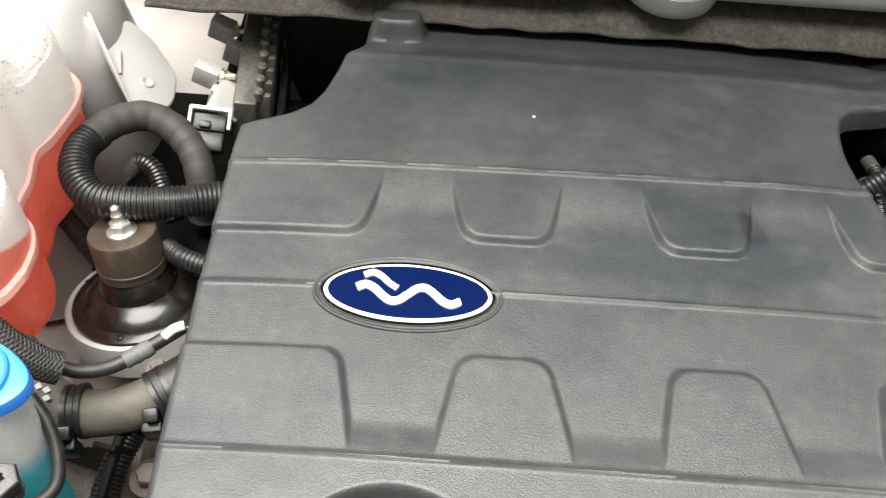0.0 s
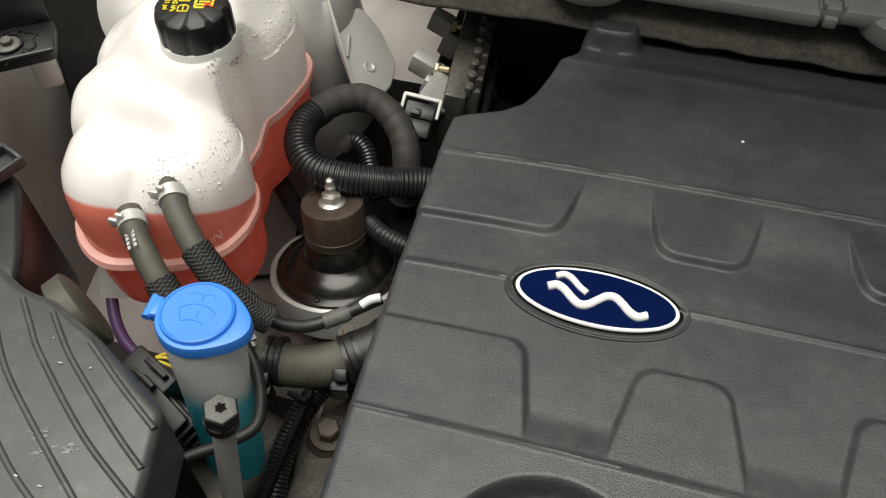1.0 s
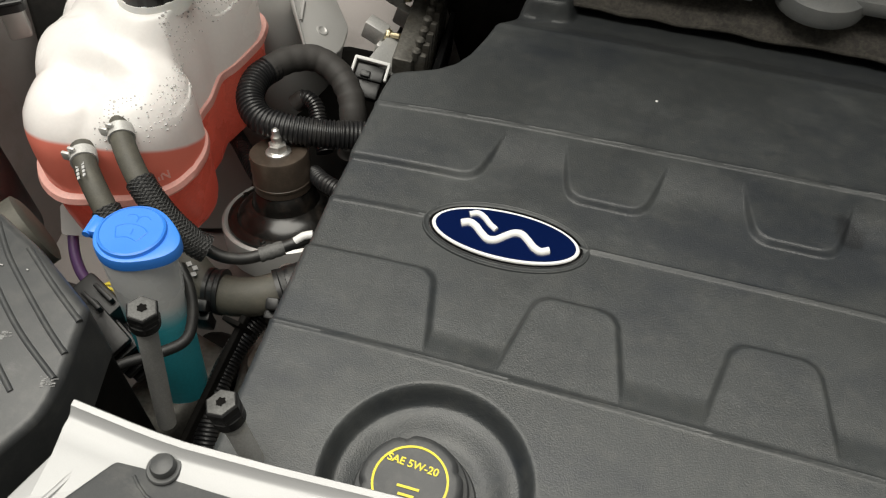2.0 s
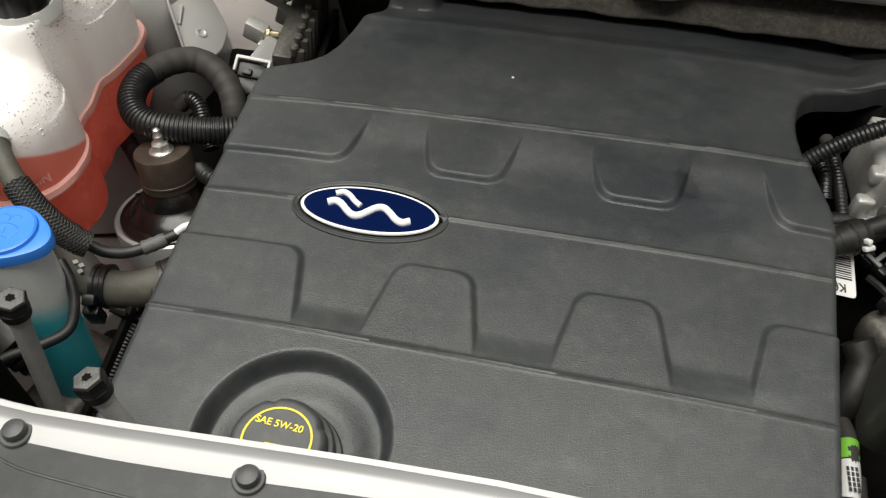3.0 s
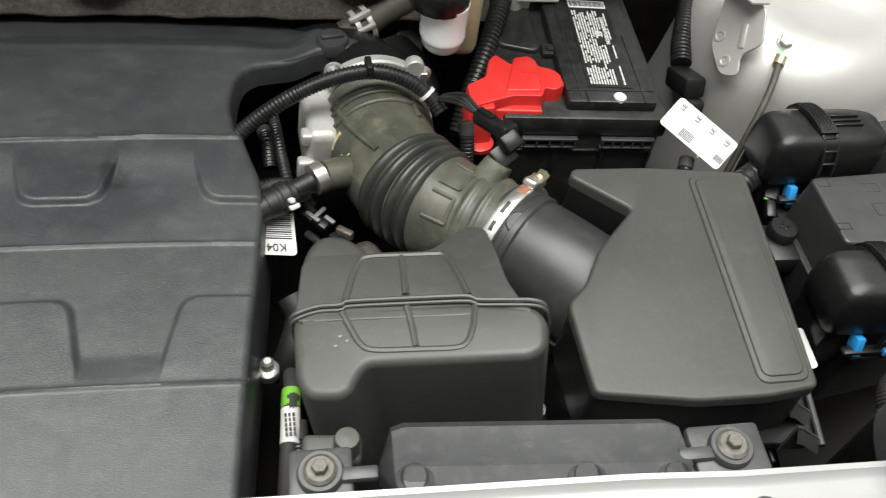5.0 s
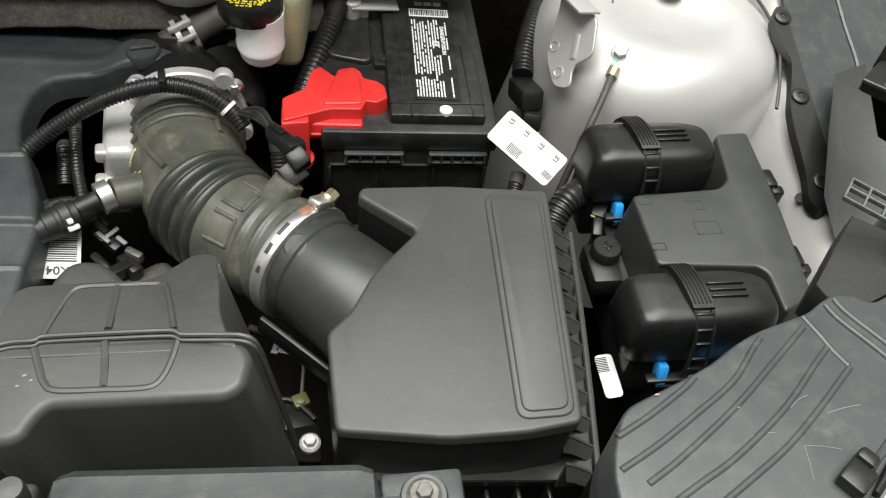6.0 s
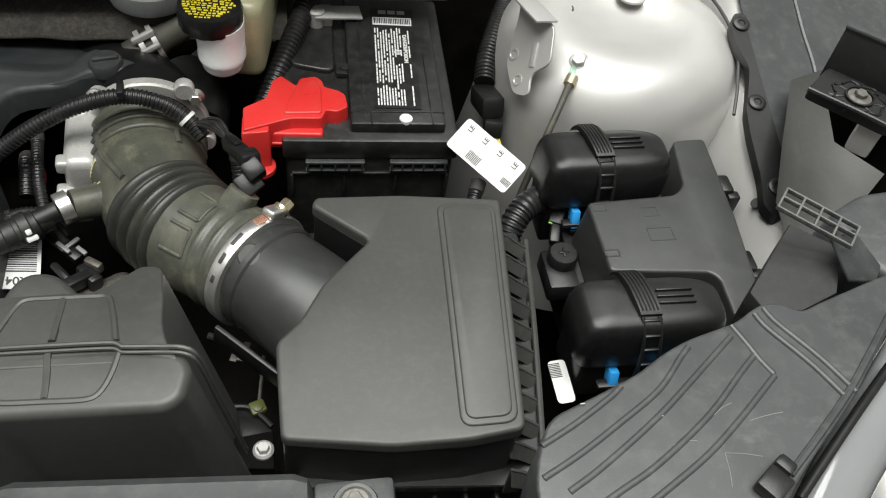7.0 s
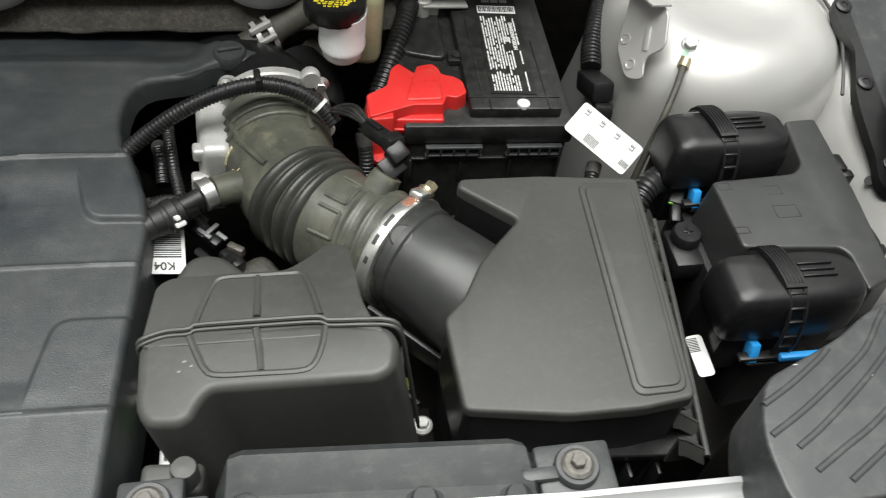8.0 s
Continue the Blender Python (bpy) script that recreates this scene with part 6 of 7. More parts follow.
def sensor_lead():
    t = thing("sensor_plug", (0.525, 0.385, 0.97), "black sensor plug with loose wires on the intake elbow", "sensor plug")
    for j in range(6):
        o = 0.0026 * (j - 2.5)
        part("wire", tube([(0.478, 0.4205, 0.995), (0.485 + 0.3 * o, 0.4145 + 0.4 * o, 1.003 + 0.002 * (j % 2)), (0.497 + 0.5 * o, 0.398 + 0.5 * o, 1.014 + 0.002 * (j % 3)), (0.508 + 0.2 * o, 0.378 + 0.2 * o, 1.018)], 0.0017, 8), RUBBER, t)
    m = Matrix.Translation((0.515, 0.362, 1.021)) @ Vector((0, -1, 0)).rotation_difference(Vector((0.024, -0.044, 0.012))).to_matrix().to_4x4()
    part("housing", moved(joined(rbox((0, 0, 0), (0.013, 0.036, 0.012), 0.003), rbox((0, -0.020, 0.001), (0.016, 0.014, 0.015), 0.003), rbox((0, 0.006, 0.007), (0.006, 0.020, 0.003), 0.001)), m), BLACK, t)
    part("elbow", joined(rbox((0.527, 0.339, 1.020), (0.016, 0.016, 0.022), 0.003, (28, -20, 30)), rbox((0.523, 0.335, 1.010), (0.019, 0.019, 0.006), 0.002, (28, -20, 30))), BLACK, t)
    part("cable_tie", lathe([(0.0074, -0.0016), (0.0084, -0.0016), (0.0084, 0.0016), (0.0074, 0.0016)], 20, (0.4710, 0.4250, 0.9995), (0.6, -0.4, -0.5)), PAPER, t, "pale tape ring")
    part("clip", rbox((0.4190, 0.4370, 1.0225), (0.006, 0.017, 0.008), 0.0015, (0, 0, 5)), BLACK, t)
    return t


sensor_lead()


def vacuum_hose():
    t = thing("vent_hose", (0.36, 0.33, 0.94), "black vent hose with quick connector and silver band", "hose")
    d = Vector((0.85, 0.46, 0.06)).normalized()
    a = Vector((0.318, 0.331, 0.954))
    part("hose", tube([(0.300, 0.321, 0.930), (0.310, 0.327, 0.946), (0.324, 0.335, 0.955), (0.366, 0.357, 0.962)], 0.0085, 20), RUBBER, t)
    part("quick_connector", lathe([(0.0090, 0.000), (0.0112, 0.001), (0.0112, 0.009), (0.0120, 0.010), (0.0126, 0.018), (0.0132, 0.019), (0.0136, 0.029), (0.0128, 0.031), (0.0128, 0.036), (0.0100, 0.038), (0.0096, 0.048)], 32, a, d), RUBBER, t, "stepped black quick connector", sharp=25)
    part("collar", lathe([(0.0138, 0.022), (0.0146, 0.023), (0.0146, 0.030), (0.0138, 0.031)], 32, a, d), RUBBER, t, sharp=25)
    part("band", lathe([(0.0128, -0.0052), (0.0138, -0.0052), (0.0138, 0.0052), (0.0128, 0.0052)], 32, (0.371, 0.360, 0.9625), d), STEEL, t)
    part("tab", joined(rbox((0.3465, 0.334, 0.9635), (0.0045, 0.013, 0.004), 0.001, (-35, 0, 28)), rbox((0.350, 0.3295, 0.960), (0.009, 0.005, 0.004), 0.001, (-35, 0, 28))), PAPER, t, "pale release clip")
    return t


vacuum_hose()
for off, lift in ((0.0, 0.0), (-0.006, -0.004)):
    cb = thing("braided_cable", (0.33, 0.36, 0.94), "thin black braided cable beside the vent hose", "cable", "braided cables")
    run = [(0.300, 0.352 + off, 0.935 + lift), (0.318, 0.361 + off, 0.946 + lift), (0.338, 0.366 + off, 0.950 + lift), (0.356, 0.364 + off, 0.944 + lift), (0.366, 0.358 + off, 0.930 + lift)]
    core = part("core", tube(run, 0.0040, 12), BRAID, cb)
    tagged(part("weave", braided([Vector(p) for p in run], 0.0043, 8, 0.006), TAPE, core), kind="stuff")
ic = thing("injector_clip", (0.37, 0.34, 0.92), "grey locking clip on a black plug below the vent hose", "clip")
part("plug", joined(rbox((0.360, 0.352, 0.926), (0.022, 0.012, 0.010), 0.002, (0, 8, -42)), rbox((0.372, 0.341, 0.924), (0.016, 0.010, 0.009), 0.002, (0, 8, -42))), BLACK, ic)
part("lock", joined(rbox((0.3655, 0.3425, 0.932), (0.015, 0.004, 0.003), 0.001, (0, 8, -42)), rbox((0.3720, 0.3480, 0.931), (0.004, 0.014, 0.003), 0.001, (0, 8, -42)), rbox((0.3800, 0.3400, 0.930), (0.011, 0.004, 0.003), 0.001, (0, 8, -42))), COWL, ic, "grey lock frame")
solo("injector_plug", joined(rbox((0.378, 0.305, 0.930), (0.030, 0.010, 0.012), 0.002, (0, 10, 40)), rbox((0.388, 0.315, 0.925), (0.012, 0.024, 0.014), 0.003, (0, 10, 40)), tube([(0.36, 0.325, 0.93), (0.37, 0.312, 0.932), (0.378, 0.302, 0.93)], 0.0035, 8)), BLACK, "black plug and clip below the intake elbow", "plug")
solo("valve_casting", joined(rbox((0.392, 0.322, 0.932), (0.016, 0.007, 0.010), 0.002, (0, 0, -35)), rbox((0.400, 0.290, 0.900), (0.07, 0.06, 0.04), 0.012, (0, 0, 30), 3), tube([(0.40, 0.262, 0.925), (0.415, 0.272, 0.928), (0.43, 0.285, 0.925)], 0.007, 14)), GRIME, "cast aluminium housing below the intake elbow", "casting")
small_conduit("wiring_conduit", [(0.310, 0.372, 0.935), (0.335, 0.376, 0.938), (0.36, 0.378, 0.930)], 0.007, "black conduit behind the vent hose")
small_conduit("wiring_conduit", [(0.332, 0.468, 0.945), (0.336, 0.440, 0.948), (0.340, 0.410, 0.943), (0.346, 0.38, 0.928)], 0.0055, "black conduit inside the cover notch")
small_conduit("wiring_conduit", [(0.325, 0.445, 0.94), (0.328, 0.425, 0.945), (0.33, 0.400, 0.935)], 0.0065, "short black conduit inside the cover notch")


def resonator():
    t = thing("intake_resonator", (0.42, 0.12, 0.90), "dark grey blow-moulded resonator box with a weld seam, scuffed", "resonator")

    def outl(pts, r=0.010):
        return rounded([Vector(p) for p in pts], r, 5)

    def crown(x, y):
        return 1.073 + 0.14 * (x - 0.352) - (0.16 * (y - 0.135) if y > 0.135 else 0.0)

    def laid(line, lift=0.0):
        return [(x, y, crown(x, y) + lift) for x, y in line]

    # the box leans away from the engine towards its foot
    lean = Matrix(((1, 0, -0.16, 0.16 * 1.065), (0, 1, 0, 0), (0, 0, 1, 0), (0, 0, 0, 1)))
    # rear half, behind the seam
    back = outl([(0.347, 0.134), (0.352, 0.184), (0.360, 0.190), (0.414, 0.1845), (0.434, 0.1810), (0.449, 0.190), (0.4610, 0.200), (0.4745, 0.1965), (0.478, 0.168), (0.4795, 0.146), (0.484, 0.130), (0.492, 0.118)], 0.006)
    part("rear_half", moved(prism(back, 0.90, 1.07, 0.007, 4, grow=0.004, ztop=crown), lean), BOXGREY, t, sharp=50)
    part("rear_hump", prism(outl([(0.350, 0.186), (0.354, 0.236), (0.366, 0.256), (0.388, 0.254), (0.412, 0.226), (0.430, 0.186)], 0.016), 0.90, 1.010, 0.016, 5, grow=0.002), BOXGREY, t, sharp=60)
    front = outl([(0.346, 0.139), (0.3755, 0.1415), (0.453, 0.1325), (0.493, 0.1235), (0.4985, 0.112), (0.494, 0.094), (0.484, 0.0885), (0.400, 0.0975), (0.388, 0.0985), (0.3825, 0.092), (0.378, 0.083), (0.370, 0.080), (0.352, 0.083), (0.346, 0.095)], 0.007)
    part("front_half", moved(prism(front, 0.93, 1.07, 0.0085, 6, grow=0.002, ztop=crown), lean), BOXGREY, t, sharp=50)
    lip = [(0.3475, 0.1385), (0.3600, 0.1420), (0.3740, 0.1410), (0.3790, 0.1430), (0.4150, 0.1390), (0.4490, 0.1345), (0.4545, 0.1310), (0.4750, 0.1275), (0.4900, 0.1240)]
    for off, r in ((0.0015, 0.0016), (-0.0022, 0.0012)):
        run = [(0.3560, 0.137 + off, 0.98), (0.3475, 0.138 + off, 1.04), (0.3445, 0.138 + off, 1.066)] + [(x, y + off, z) for x, y, z in laid(lip, 0.0008)] + [(0.4965, 0.1215 + off, 1.086), (0.5030, 0.121 + off, 1.05), (0.5160, 0.121 + off, 0.97)]
        part("weld_seam", tube(run, r, 8, 0.003), BOXGREY, t)
    lines = [[(0.3745, 0.1370), (0.3790, 0.1240), (0.3835, 0.1130), (0.3905, 0.1075), (0.4150, 0.1040), (0.4380, 0.1015), (0.4450, 0.1050), (0.4500, 0.1160), (0.4530, 0.1290)], [(0.4130, 0.1350), (0.4145, 0.1200), (0.4150, 0.1060)], [(0.3770, 0.1460), (0.3820, 0.1640), (0.3875, 0.1780), (0.3935, 0.1825), (0.4130, 0.1805)], [(0.4130, 0.1805), (0.4360, 0.1775), (0.4425, 0.1750), (0.4470, 0.1580), (0.4505, 0.1380)], [(0.4135, 0.1450), (0.4145, 0.1620), (0.4150, 0.1790)]]
    for line in lines:
        part("bead", tube(laid(line, -0.0008), 0.0024, 8, 0.003), BOXGREY, t)
    part("foot", joined(rbox((0.364, 0.060, 1.038), (0.034, 0.018, 0.034), 0.004, (0, 0, -5), 3), lathe([(0.0075, 1.02), (0.0075, 1.066), (0.0065, 1.069), (0.0004, 1.070)], 20, (0.372, 0.058, 0))), BOXGREY, t)
    # pale scuffs
    tagged(part("scuff", bars([(0.0, 0.0, 0.0026, 0.0022), (0.004, -0.007, 0.0022, 0.0018), (-0.005, -0.009, 0.0024, 0.0018), (-0.020, -0.028, 0.0030, 0.0014), (-0.017, -0.032, 0.0018, 0.0020)], pose(0.3720, 0.1200, 1.0758, 0, -8, 10) @ Matrix.Diagonal((0.8, 0.6, 1, 1)), 0.0001), COWL, t), kind="stuff")
    return t


def askew(t, x0, rise, back):
    """Tilt a thing that climbs towards the fender."""
    t.matrix_world = Matrix(((1, 0, 0, 0), (-back, 1, 0, back * x0), (rise, 0, 1, -rise * x0), (0, 0, 0, 1))) @ t.matrix_world


resonator()


def fan_shroud():
    t = thing("fan_shroud", (0.49, 0.04, 1.0), "dark grey fan shroud top with bolted brackets", "fan shroud")
    prof = [(0.064, 1.020), (0.064, 1.054), (0.057, 1.062), (0.040, 1.064), (0.032, 1.066), (0.022, 1.060), (0.018, 1.02)]
    loops = []
    for i in range(25):
        f = i / 24
        x = 0.393 + 0.172 * f
        sy = -0.001 - 0.012 * f
        k = math.sqrt(max(0.06, 1 - (max(0, abs(f - 0.5) * 2 - 0.86) / 0.14) ** 2))
        loops.append([(x, 0.038 + (y - 0.038) * k + sy, 1.04 + (z - 1.02) * (0.6 + 0.4 * k)) for y, z in prof])
    part("beam", rings(loops), SHROUD, t)
    for cx, cy, w in ((0.582, 0.027, 0.042), (0.362, 0.032, 0.034)):
        br = part("bracket", joined(rbox((cx, cy, 1.077), (w, 0.032, 0.008), 0.003), lathe([(0.0122, 1.079), (0.0122, 1.084), (0.0112, 1.086), (0.0098, 1.086)], 36, (cx, cy, 0)), rbox((cx + (-0.020 if cx > 0.5 else 0.020), cy - 0.002, 1.082), (0.020, 0.008, 0.006), 0.002)), SHROUD, t)
        part("bolt", joined(lathe([(0.0088, 1.085), (0.0088, 1.0872), (0.0070, 1.0885)], 32, (cx, cy, 0)), hexnut((cx, cy, 1.088), 0.0043, 0.0045)), GRIME, br, "dull flanged bolt", sharp=25)
    for x, y in ((0.410, 0.024), (0.500, 0.017), (0.548, 0.013)):
        part("boss", lathe([(0.010, 1.076), (0.010, 1.0845), (0.0075, 1.086), (0.0055, 1.082)], 24, (x, y, 0)), SHROUD, t)
    return t


askew(fan_shroud(), 0.470, 0.115, 0.055)
sb = thing("side_bracket", (0.52, 0.14, 0.92), "black stepped bracket with a hex bolt between resonator and filter housing", "bracket")
# Arm is darker than the rest of the bracket: the gap's shade in colour.
part("arm", bevel_all(rings([[(0.500, 0.156, 0.918), (0.534, 0.160, 0.918), (0.534, 0.128, 0.918), (0.500, 0.132, 0.918)], [(0.500, 0.156, 0.924), (0.534, 0.160, 0.924), (0.534, 0.128, 0.924), (0.500, 0.132, 0.924)]]), 0.002, 2), DARKBAY, sb)
part("upper_arm", bevel_all(rings([[(0.500, 0.200, 0.884), (0.514, 0.198, 0.884), (0.532, 0.180, 0.884), (0.532, 0.160, 0.884), (0.500, 0.166, 0.884)], [(0.500, 0.200, 0.890), (0.514, 0.198, 0.890), (0.532, 0.180, 0.890), (0.532, 0.160, 0.890), (0.500, 0.166, 0.890)]]), 0.0015, 2), BLACK, sb)
part("edge_flange", tube([(0.500, 0.201, 0.892), (0.514, 0.199, 0.892), (0.524, 0.190, 0.892), (0.532, 0.180, 0.892)], 0.0022, 8), RUBBER, sb)
part("bolt", joined(lathe([(0.0078, 0.924), (0.0078, 0.9265), (0.0060, 0.928)], 24, (0.526, 0.143, 0)), hexnut((0.526, 0.143, 0.927), 0.0048, 0.005)), ALU, sb, "bright flanged hex bolt", sharp=25)
solo("shift_cable_rod", tube([(0.5270, 0.2480, 0.890), (0.5245, 0.2255, 0.890), (0.5222, 0.2050, 0.889)], 0.0014, 8), GRIME, "thin bare metal rod in the gap beside the filter housing", "rod")
solo("cable_clip", joined(rbox((0.5212, 0.1975, 0.892), (0.013, 0.012, 0.007), 0.002, (0, 0, 20)), lathe([(0.0042, 0.894), (0.0042, 0.897), (0.0026, 0.8975)], 14, (0.5212, 0.1965, 0))), CLIPGREEN, "small yellow-green plastic clip on a rod end", "clip")
solo("clamp_tab", joined(rbox((0.5115, 0.2540, 0.892), (0.006, 0.016, 0.002), 0.0008, (0, 0, -20)), rbox((0.5040, 0.2510, 0.892), (0.006, 0.016, 0.002), 0.0008, (0, 0, -20)), rbox((0.5095, 0.2455, 0.892), (0.013, 0.005, 0.002), 0.0008, (0, 0, -20)), rbox((0.5060, 0.2600, 0.892), (0.013, 0.005, 0.002), 0.0008, (0, 0, -20)), tube([(0.503, 0.257, 0.892), (0.494, 0.264, 0.894), (0.482, 0.266, 0.900)], 0.0028, 8)), GRIME, "dull grey clamp tab under the intake outlet", "clamp")


def battery():
    t = thing("battery", (0.66, 0.54, 0.80), "black car battery with white printed label, dusty", "battery")
    m = pose(0.639, 0.545, 0.0, 0, 0, -2.5)
    W2, L2 = 0.0835, 0.1155
    part("case", moved(rbox((0, 0, 0.865), (2 * W2 - 0.006, 2 * L2 - 0.006, 0.17), 0.006), m), BATTERY, t)
    part("case_ledge", moved(joined(rbox((0, -0.1150, 0.9215), (0.150, 0.004, 0.003), 0.001), *[rbox((-0.075 + 0.05 * i, -0.1150, 0.905), (0.003, 0.004, 0.030), 0.001) for i in range(4)]), m), BATTERY, t)
    lid = part("lid", moved(rbox((0, 0, 0.951), (2 * W2, 2 * L2, 0.024), 0.004), m), BATTERY, t)
    part("raised_lid", moved(joined(rbox((0.0255, 0.000, 0.967), (0.090, 0.206, 0.014), 0.003), prism(rounded([Vector(p) for p in ((-0.078, -0.008), (-0.032, -0.020), (-0.032, 0.078), (-0.050, 0.084), (-0.078, 0.070))], 0.012, 4), 0.962, 0.9685, 0.003, 3), rbox((-0.022, -0.016, 0.967), (0.018, 0.018, 0.006), 0.002), lathe([(0.005, 0.969), (0.005, 0.9715), (0.003, 0.972)], 16, (-0.022, -0.016, 0))), m), BATTERY, lid)
    part("groove", moved(joined(rbox((0.0255, -0.086, 0.9744), (0.091, 0.0022, 0.0014), 0.0005), rbox((0.058, -0.050, 0.9742), (0.0016, 0.105, 0.001), 0.0003), rbox((0.000, -0.095, 0.9744), (0.0016, 0.018, 0.001), 0.0003), rbox((-0.006, -0.01, 0.9742), (0.0016, 0.17, 0.001), 0.0003)), m), BATTERY, lid)
    for x0, n in ((-0.034, 4), (0.046, 5)):
        part("vent_grille", moved(joined(rbox((x0, -0.1175, 0.9385), (0.056, 0.006, 0.003), 0.001), rbox((x0, -0.1175, 0.9290), (0.056, 0.006, 0.002), 0.001), *[rbox((x0 - 0.026 + i * 0.052 / n, -0.1175, 0.934), (0.0018, 0.006, 0.010), 0.0005) for i in range(n + 1)]), m), SHROUD, lid)
    lm = m @ pose(0.0285, -0.002, 0.9748, 0, 0, -1.5)
    label = part("label", bars([(0, 0, 0.045, 0.160)], lm, 0.0002), BATTERY, t, "black label with white fine print")
    rnd = random.Random(9)
    rows = []
    for c in range(13):
        x = -0.0185 + c * 0.00285
        if c in (10, 11):
            continue
        y = -0.076
        while y < 0.040:
            w = rnd.uniform(0.0025, 0.0085)
            if not (abs(y + 0.048) < 0.004 or (c > 6 and abs(y + 0.010) < 0.005)):
                rows.append((x, y + w / 2, 0.0013, w))
            y += w + (0.0009 if rnd.random() < 0.85 else 0.004)
    tagged(part("fine_print", bars(rows, lm @ pose(0, 0, 0.0003)), WHITE, label), kind="stuff")
    part("lettering", lettering("DANGER/POISON", 0.0058, lm @ pose(0.0115, 0.012, 0.0004, 0, 0, -90)), WHITE, label)
    part("symbol", lathe([(0.0040, 0), (0.0040, 0.0004), (0.0030, 0.0004), (0.0030, 0)], 24, (lm @ Vector((0.004, 0.006, 0.0003)))), WHITE, label)
    part("code_panel", bars([(0, 0.058, 0.041, 0.013)], lm @ pose(0, 0, 0.0003)), WHITE, label)
    part("bar_code", bars([(-0.0185 + i * 0.00185, 0.058, 0.0009 + 0.0005 * (i % 3 == 0), 0.009) for i in range(21)], lm @ pose(0, 0, 0.0007)), INK, label)
    part("fine_print", bars([(-0.010 + 0.010 * i, 0.074, 0.008, 0.006) for i in range(3)], lm @ pose(0, 0, 0.0003)), GREYINK, label)
    part("indicator", moved(lathe([(0.0062, 0.972), (0.0062, 0.9757), (0.0055, 0.9763), (0.0004, 0.9764)], 24, (0.0325, -0.0965, 0)), m), WHITE, t, "round white charge indicator")
    part("negative_clamp", moved(joined(rbox((-0.050, 0.108, 0.972), (0.030, 0.024, 0.016), 0.003), rbox((-0.030, 0.104, 0.980), (0.050, 0.022, 0.003), 0.001, (0, 4, 8)), lathe([(0.009, 0.965), (0.0088, 0.985), (0.007, 0.987)], 20, (-0.052, 0.100, 0)), hexnut((-0.066, 0.098, 0.978), 0.006, 0.014, (1, 0, 0))), m @ pose(0.003, -0.042, 0)), ALU, t, "dull lead clamp on the negative post")
    return t


battery()


def red_cover():
    t = thing("terminal_cover", (0.57, 0.45, 0.94), "bright red moulded plastic cover over the positive terminal", "terminal cover")

    def out(pts, r=0.003):
        return rounded([Vector(p) for p in pts], r, 4)

    top = [(0.517, 0.463), (0.538, 0.476), (0.545, 0.501), (0.553, 0.509), (0.567, 0.493), (0.571, 0.504), (0.586, 0.507), (0.592, 0.500), (0.593, 0.491), (0.606, 0.486), (0.6125, 0.479), (0.6135, 0.462), (0.603, 0.455), (0.593, 0.458), (0.588, 0.446), (0.560, 0.447), (0.517, 0.432)]
    part("body", prism(out(top), 0.950, 0.978, 0.0035, 4, grow=0.002, ztop=lambda x, y: 0.9785), REDCAP, t, sharp=40)
    part("crown", prism(out([(0.553, 0.452), (0.566, 0.490), (0.573, 0.500), (0.585, 0.502), (0.590, 0.488), (0.589, 0.452)], 0.004), 0.975, 0.9805, 0.002, 3, grow=0.001), REDCAP, t, sharp=40)
    part("front_step", prism(out([(0.5415, 0.4400), (0.5660, 0.4385), (0.5890, 0.4370), (0.5895, 0.4600), (0.5415, 0.4600)], 0.003), 0.950, 0.9665, 0.003, 3, grow=0.001), REDCAP, t, sharp=40)
    part("lip", tube([(0.5420, 0.4385, 0.9555), (0.5660, 0.4370, 0.9555), (0.5700, 0.4350, 0.9555), (0.5885, 0.4340, 0.9555), (0.5920, 0.4400, 0.9555)], 0.0014, 8), REDCAP, t)
    part("leg", joined(prism(out([(0.5150, 0.4300), (0.5160, 0.455), (0.5400, 0.455), (0.5400, 0.4320)], 0.003), 0.931, 0.976, 0.003, 2, grow=0.001), lathe([(0.0145, 0.9275), (0.0145, 0.932), (0.0125, 0.933)], 28, (0.5300, 0.4340, 0))), REDCAP, t)
    part("plus_mark", bars([(-0.004, 0, 0.005, 0.0012), (0.004, 0, 0.005, 0.0012)], pose(0.580, 0.478, 0.9806, 0, 0, 0)), REDCAP, t)
    return t


red_cover()
solo("signal_plug", joined(rbox((0.336, 0.432, 0.928), (0.007, 0.014, 0.010), 0.002, (0, 0, 8)), rbox((0.336, 0.422, 0.926), (0.005, 0.008, 0.008), 0.002, (0, 0, 8))), REDCAP, "small red plug inside the cover notch", "plug")
small_conduit("battery_cable", [(0.592, 0.640, 0.985), (0.580, 0.610, 0.982), (0.566, 0.572, 0.972), (0.550, 0.535, 0.958), (0.532, 0.500, 0.935), (0.520, 0.475, 0.905)], 0.0112, "black corrugated battery cable beside the battery", pitch=0.005, category="cable")
small_conduit("wiring_conduit", [(0.510, 0.42, 0.97), (0.512, 0.405, 0.945), (0.51, 0.395, 0.91)], 0.007, "black conduit behind the sensor plug")


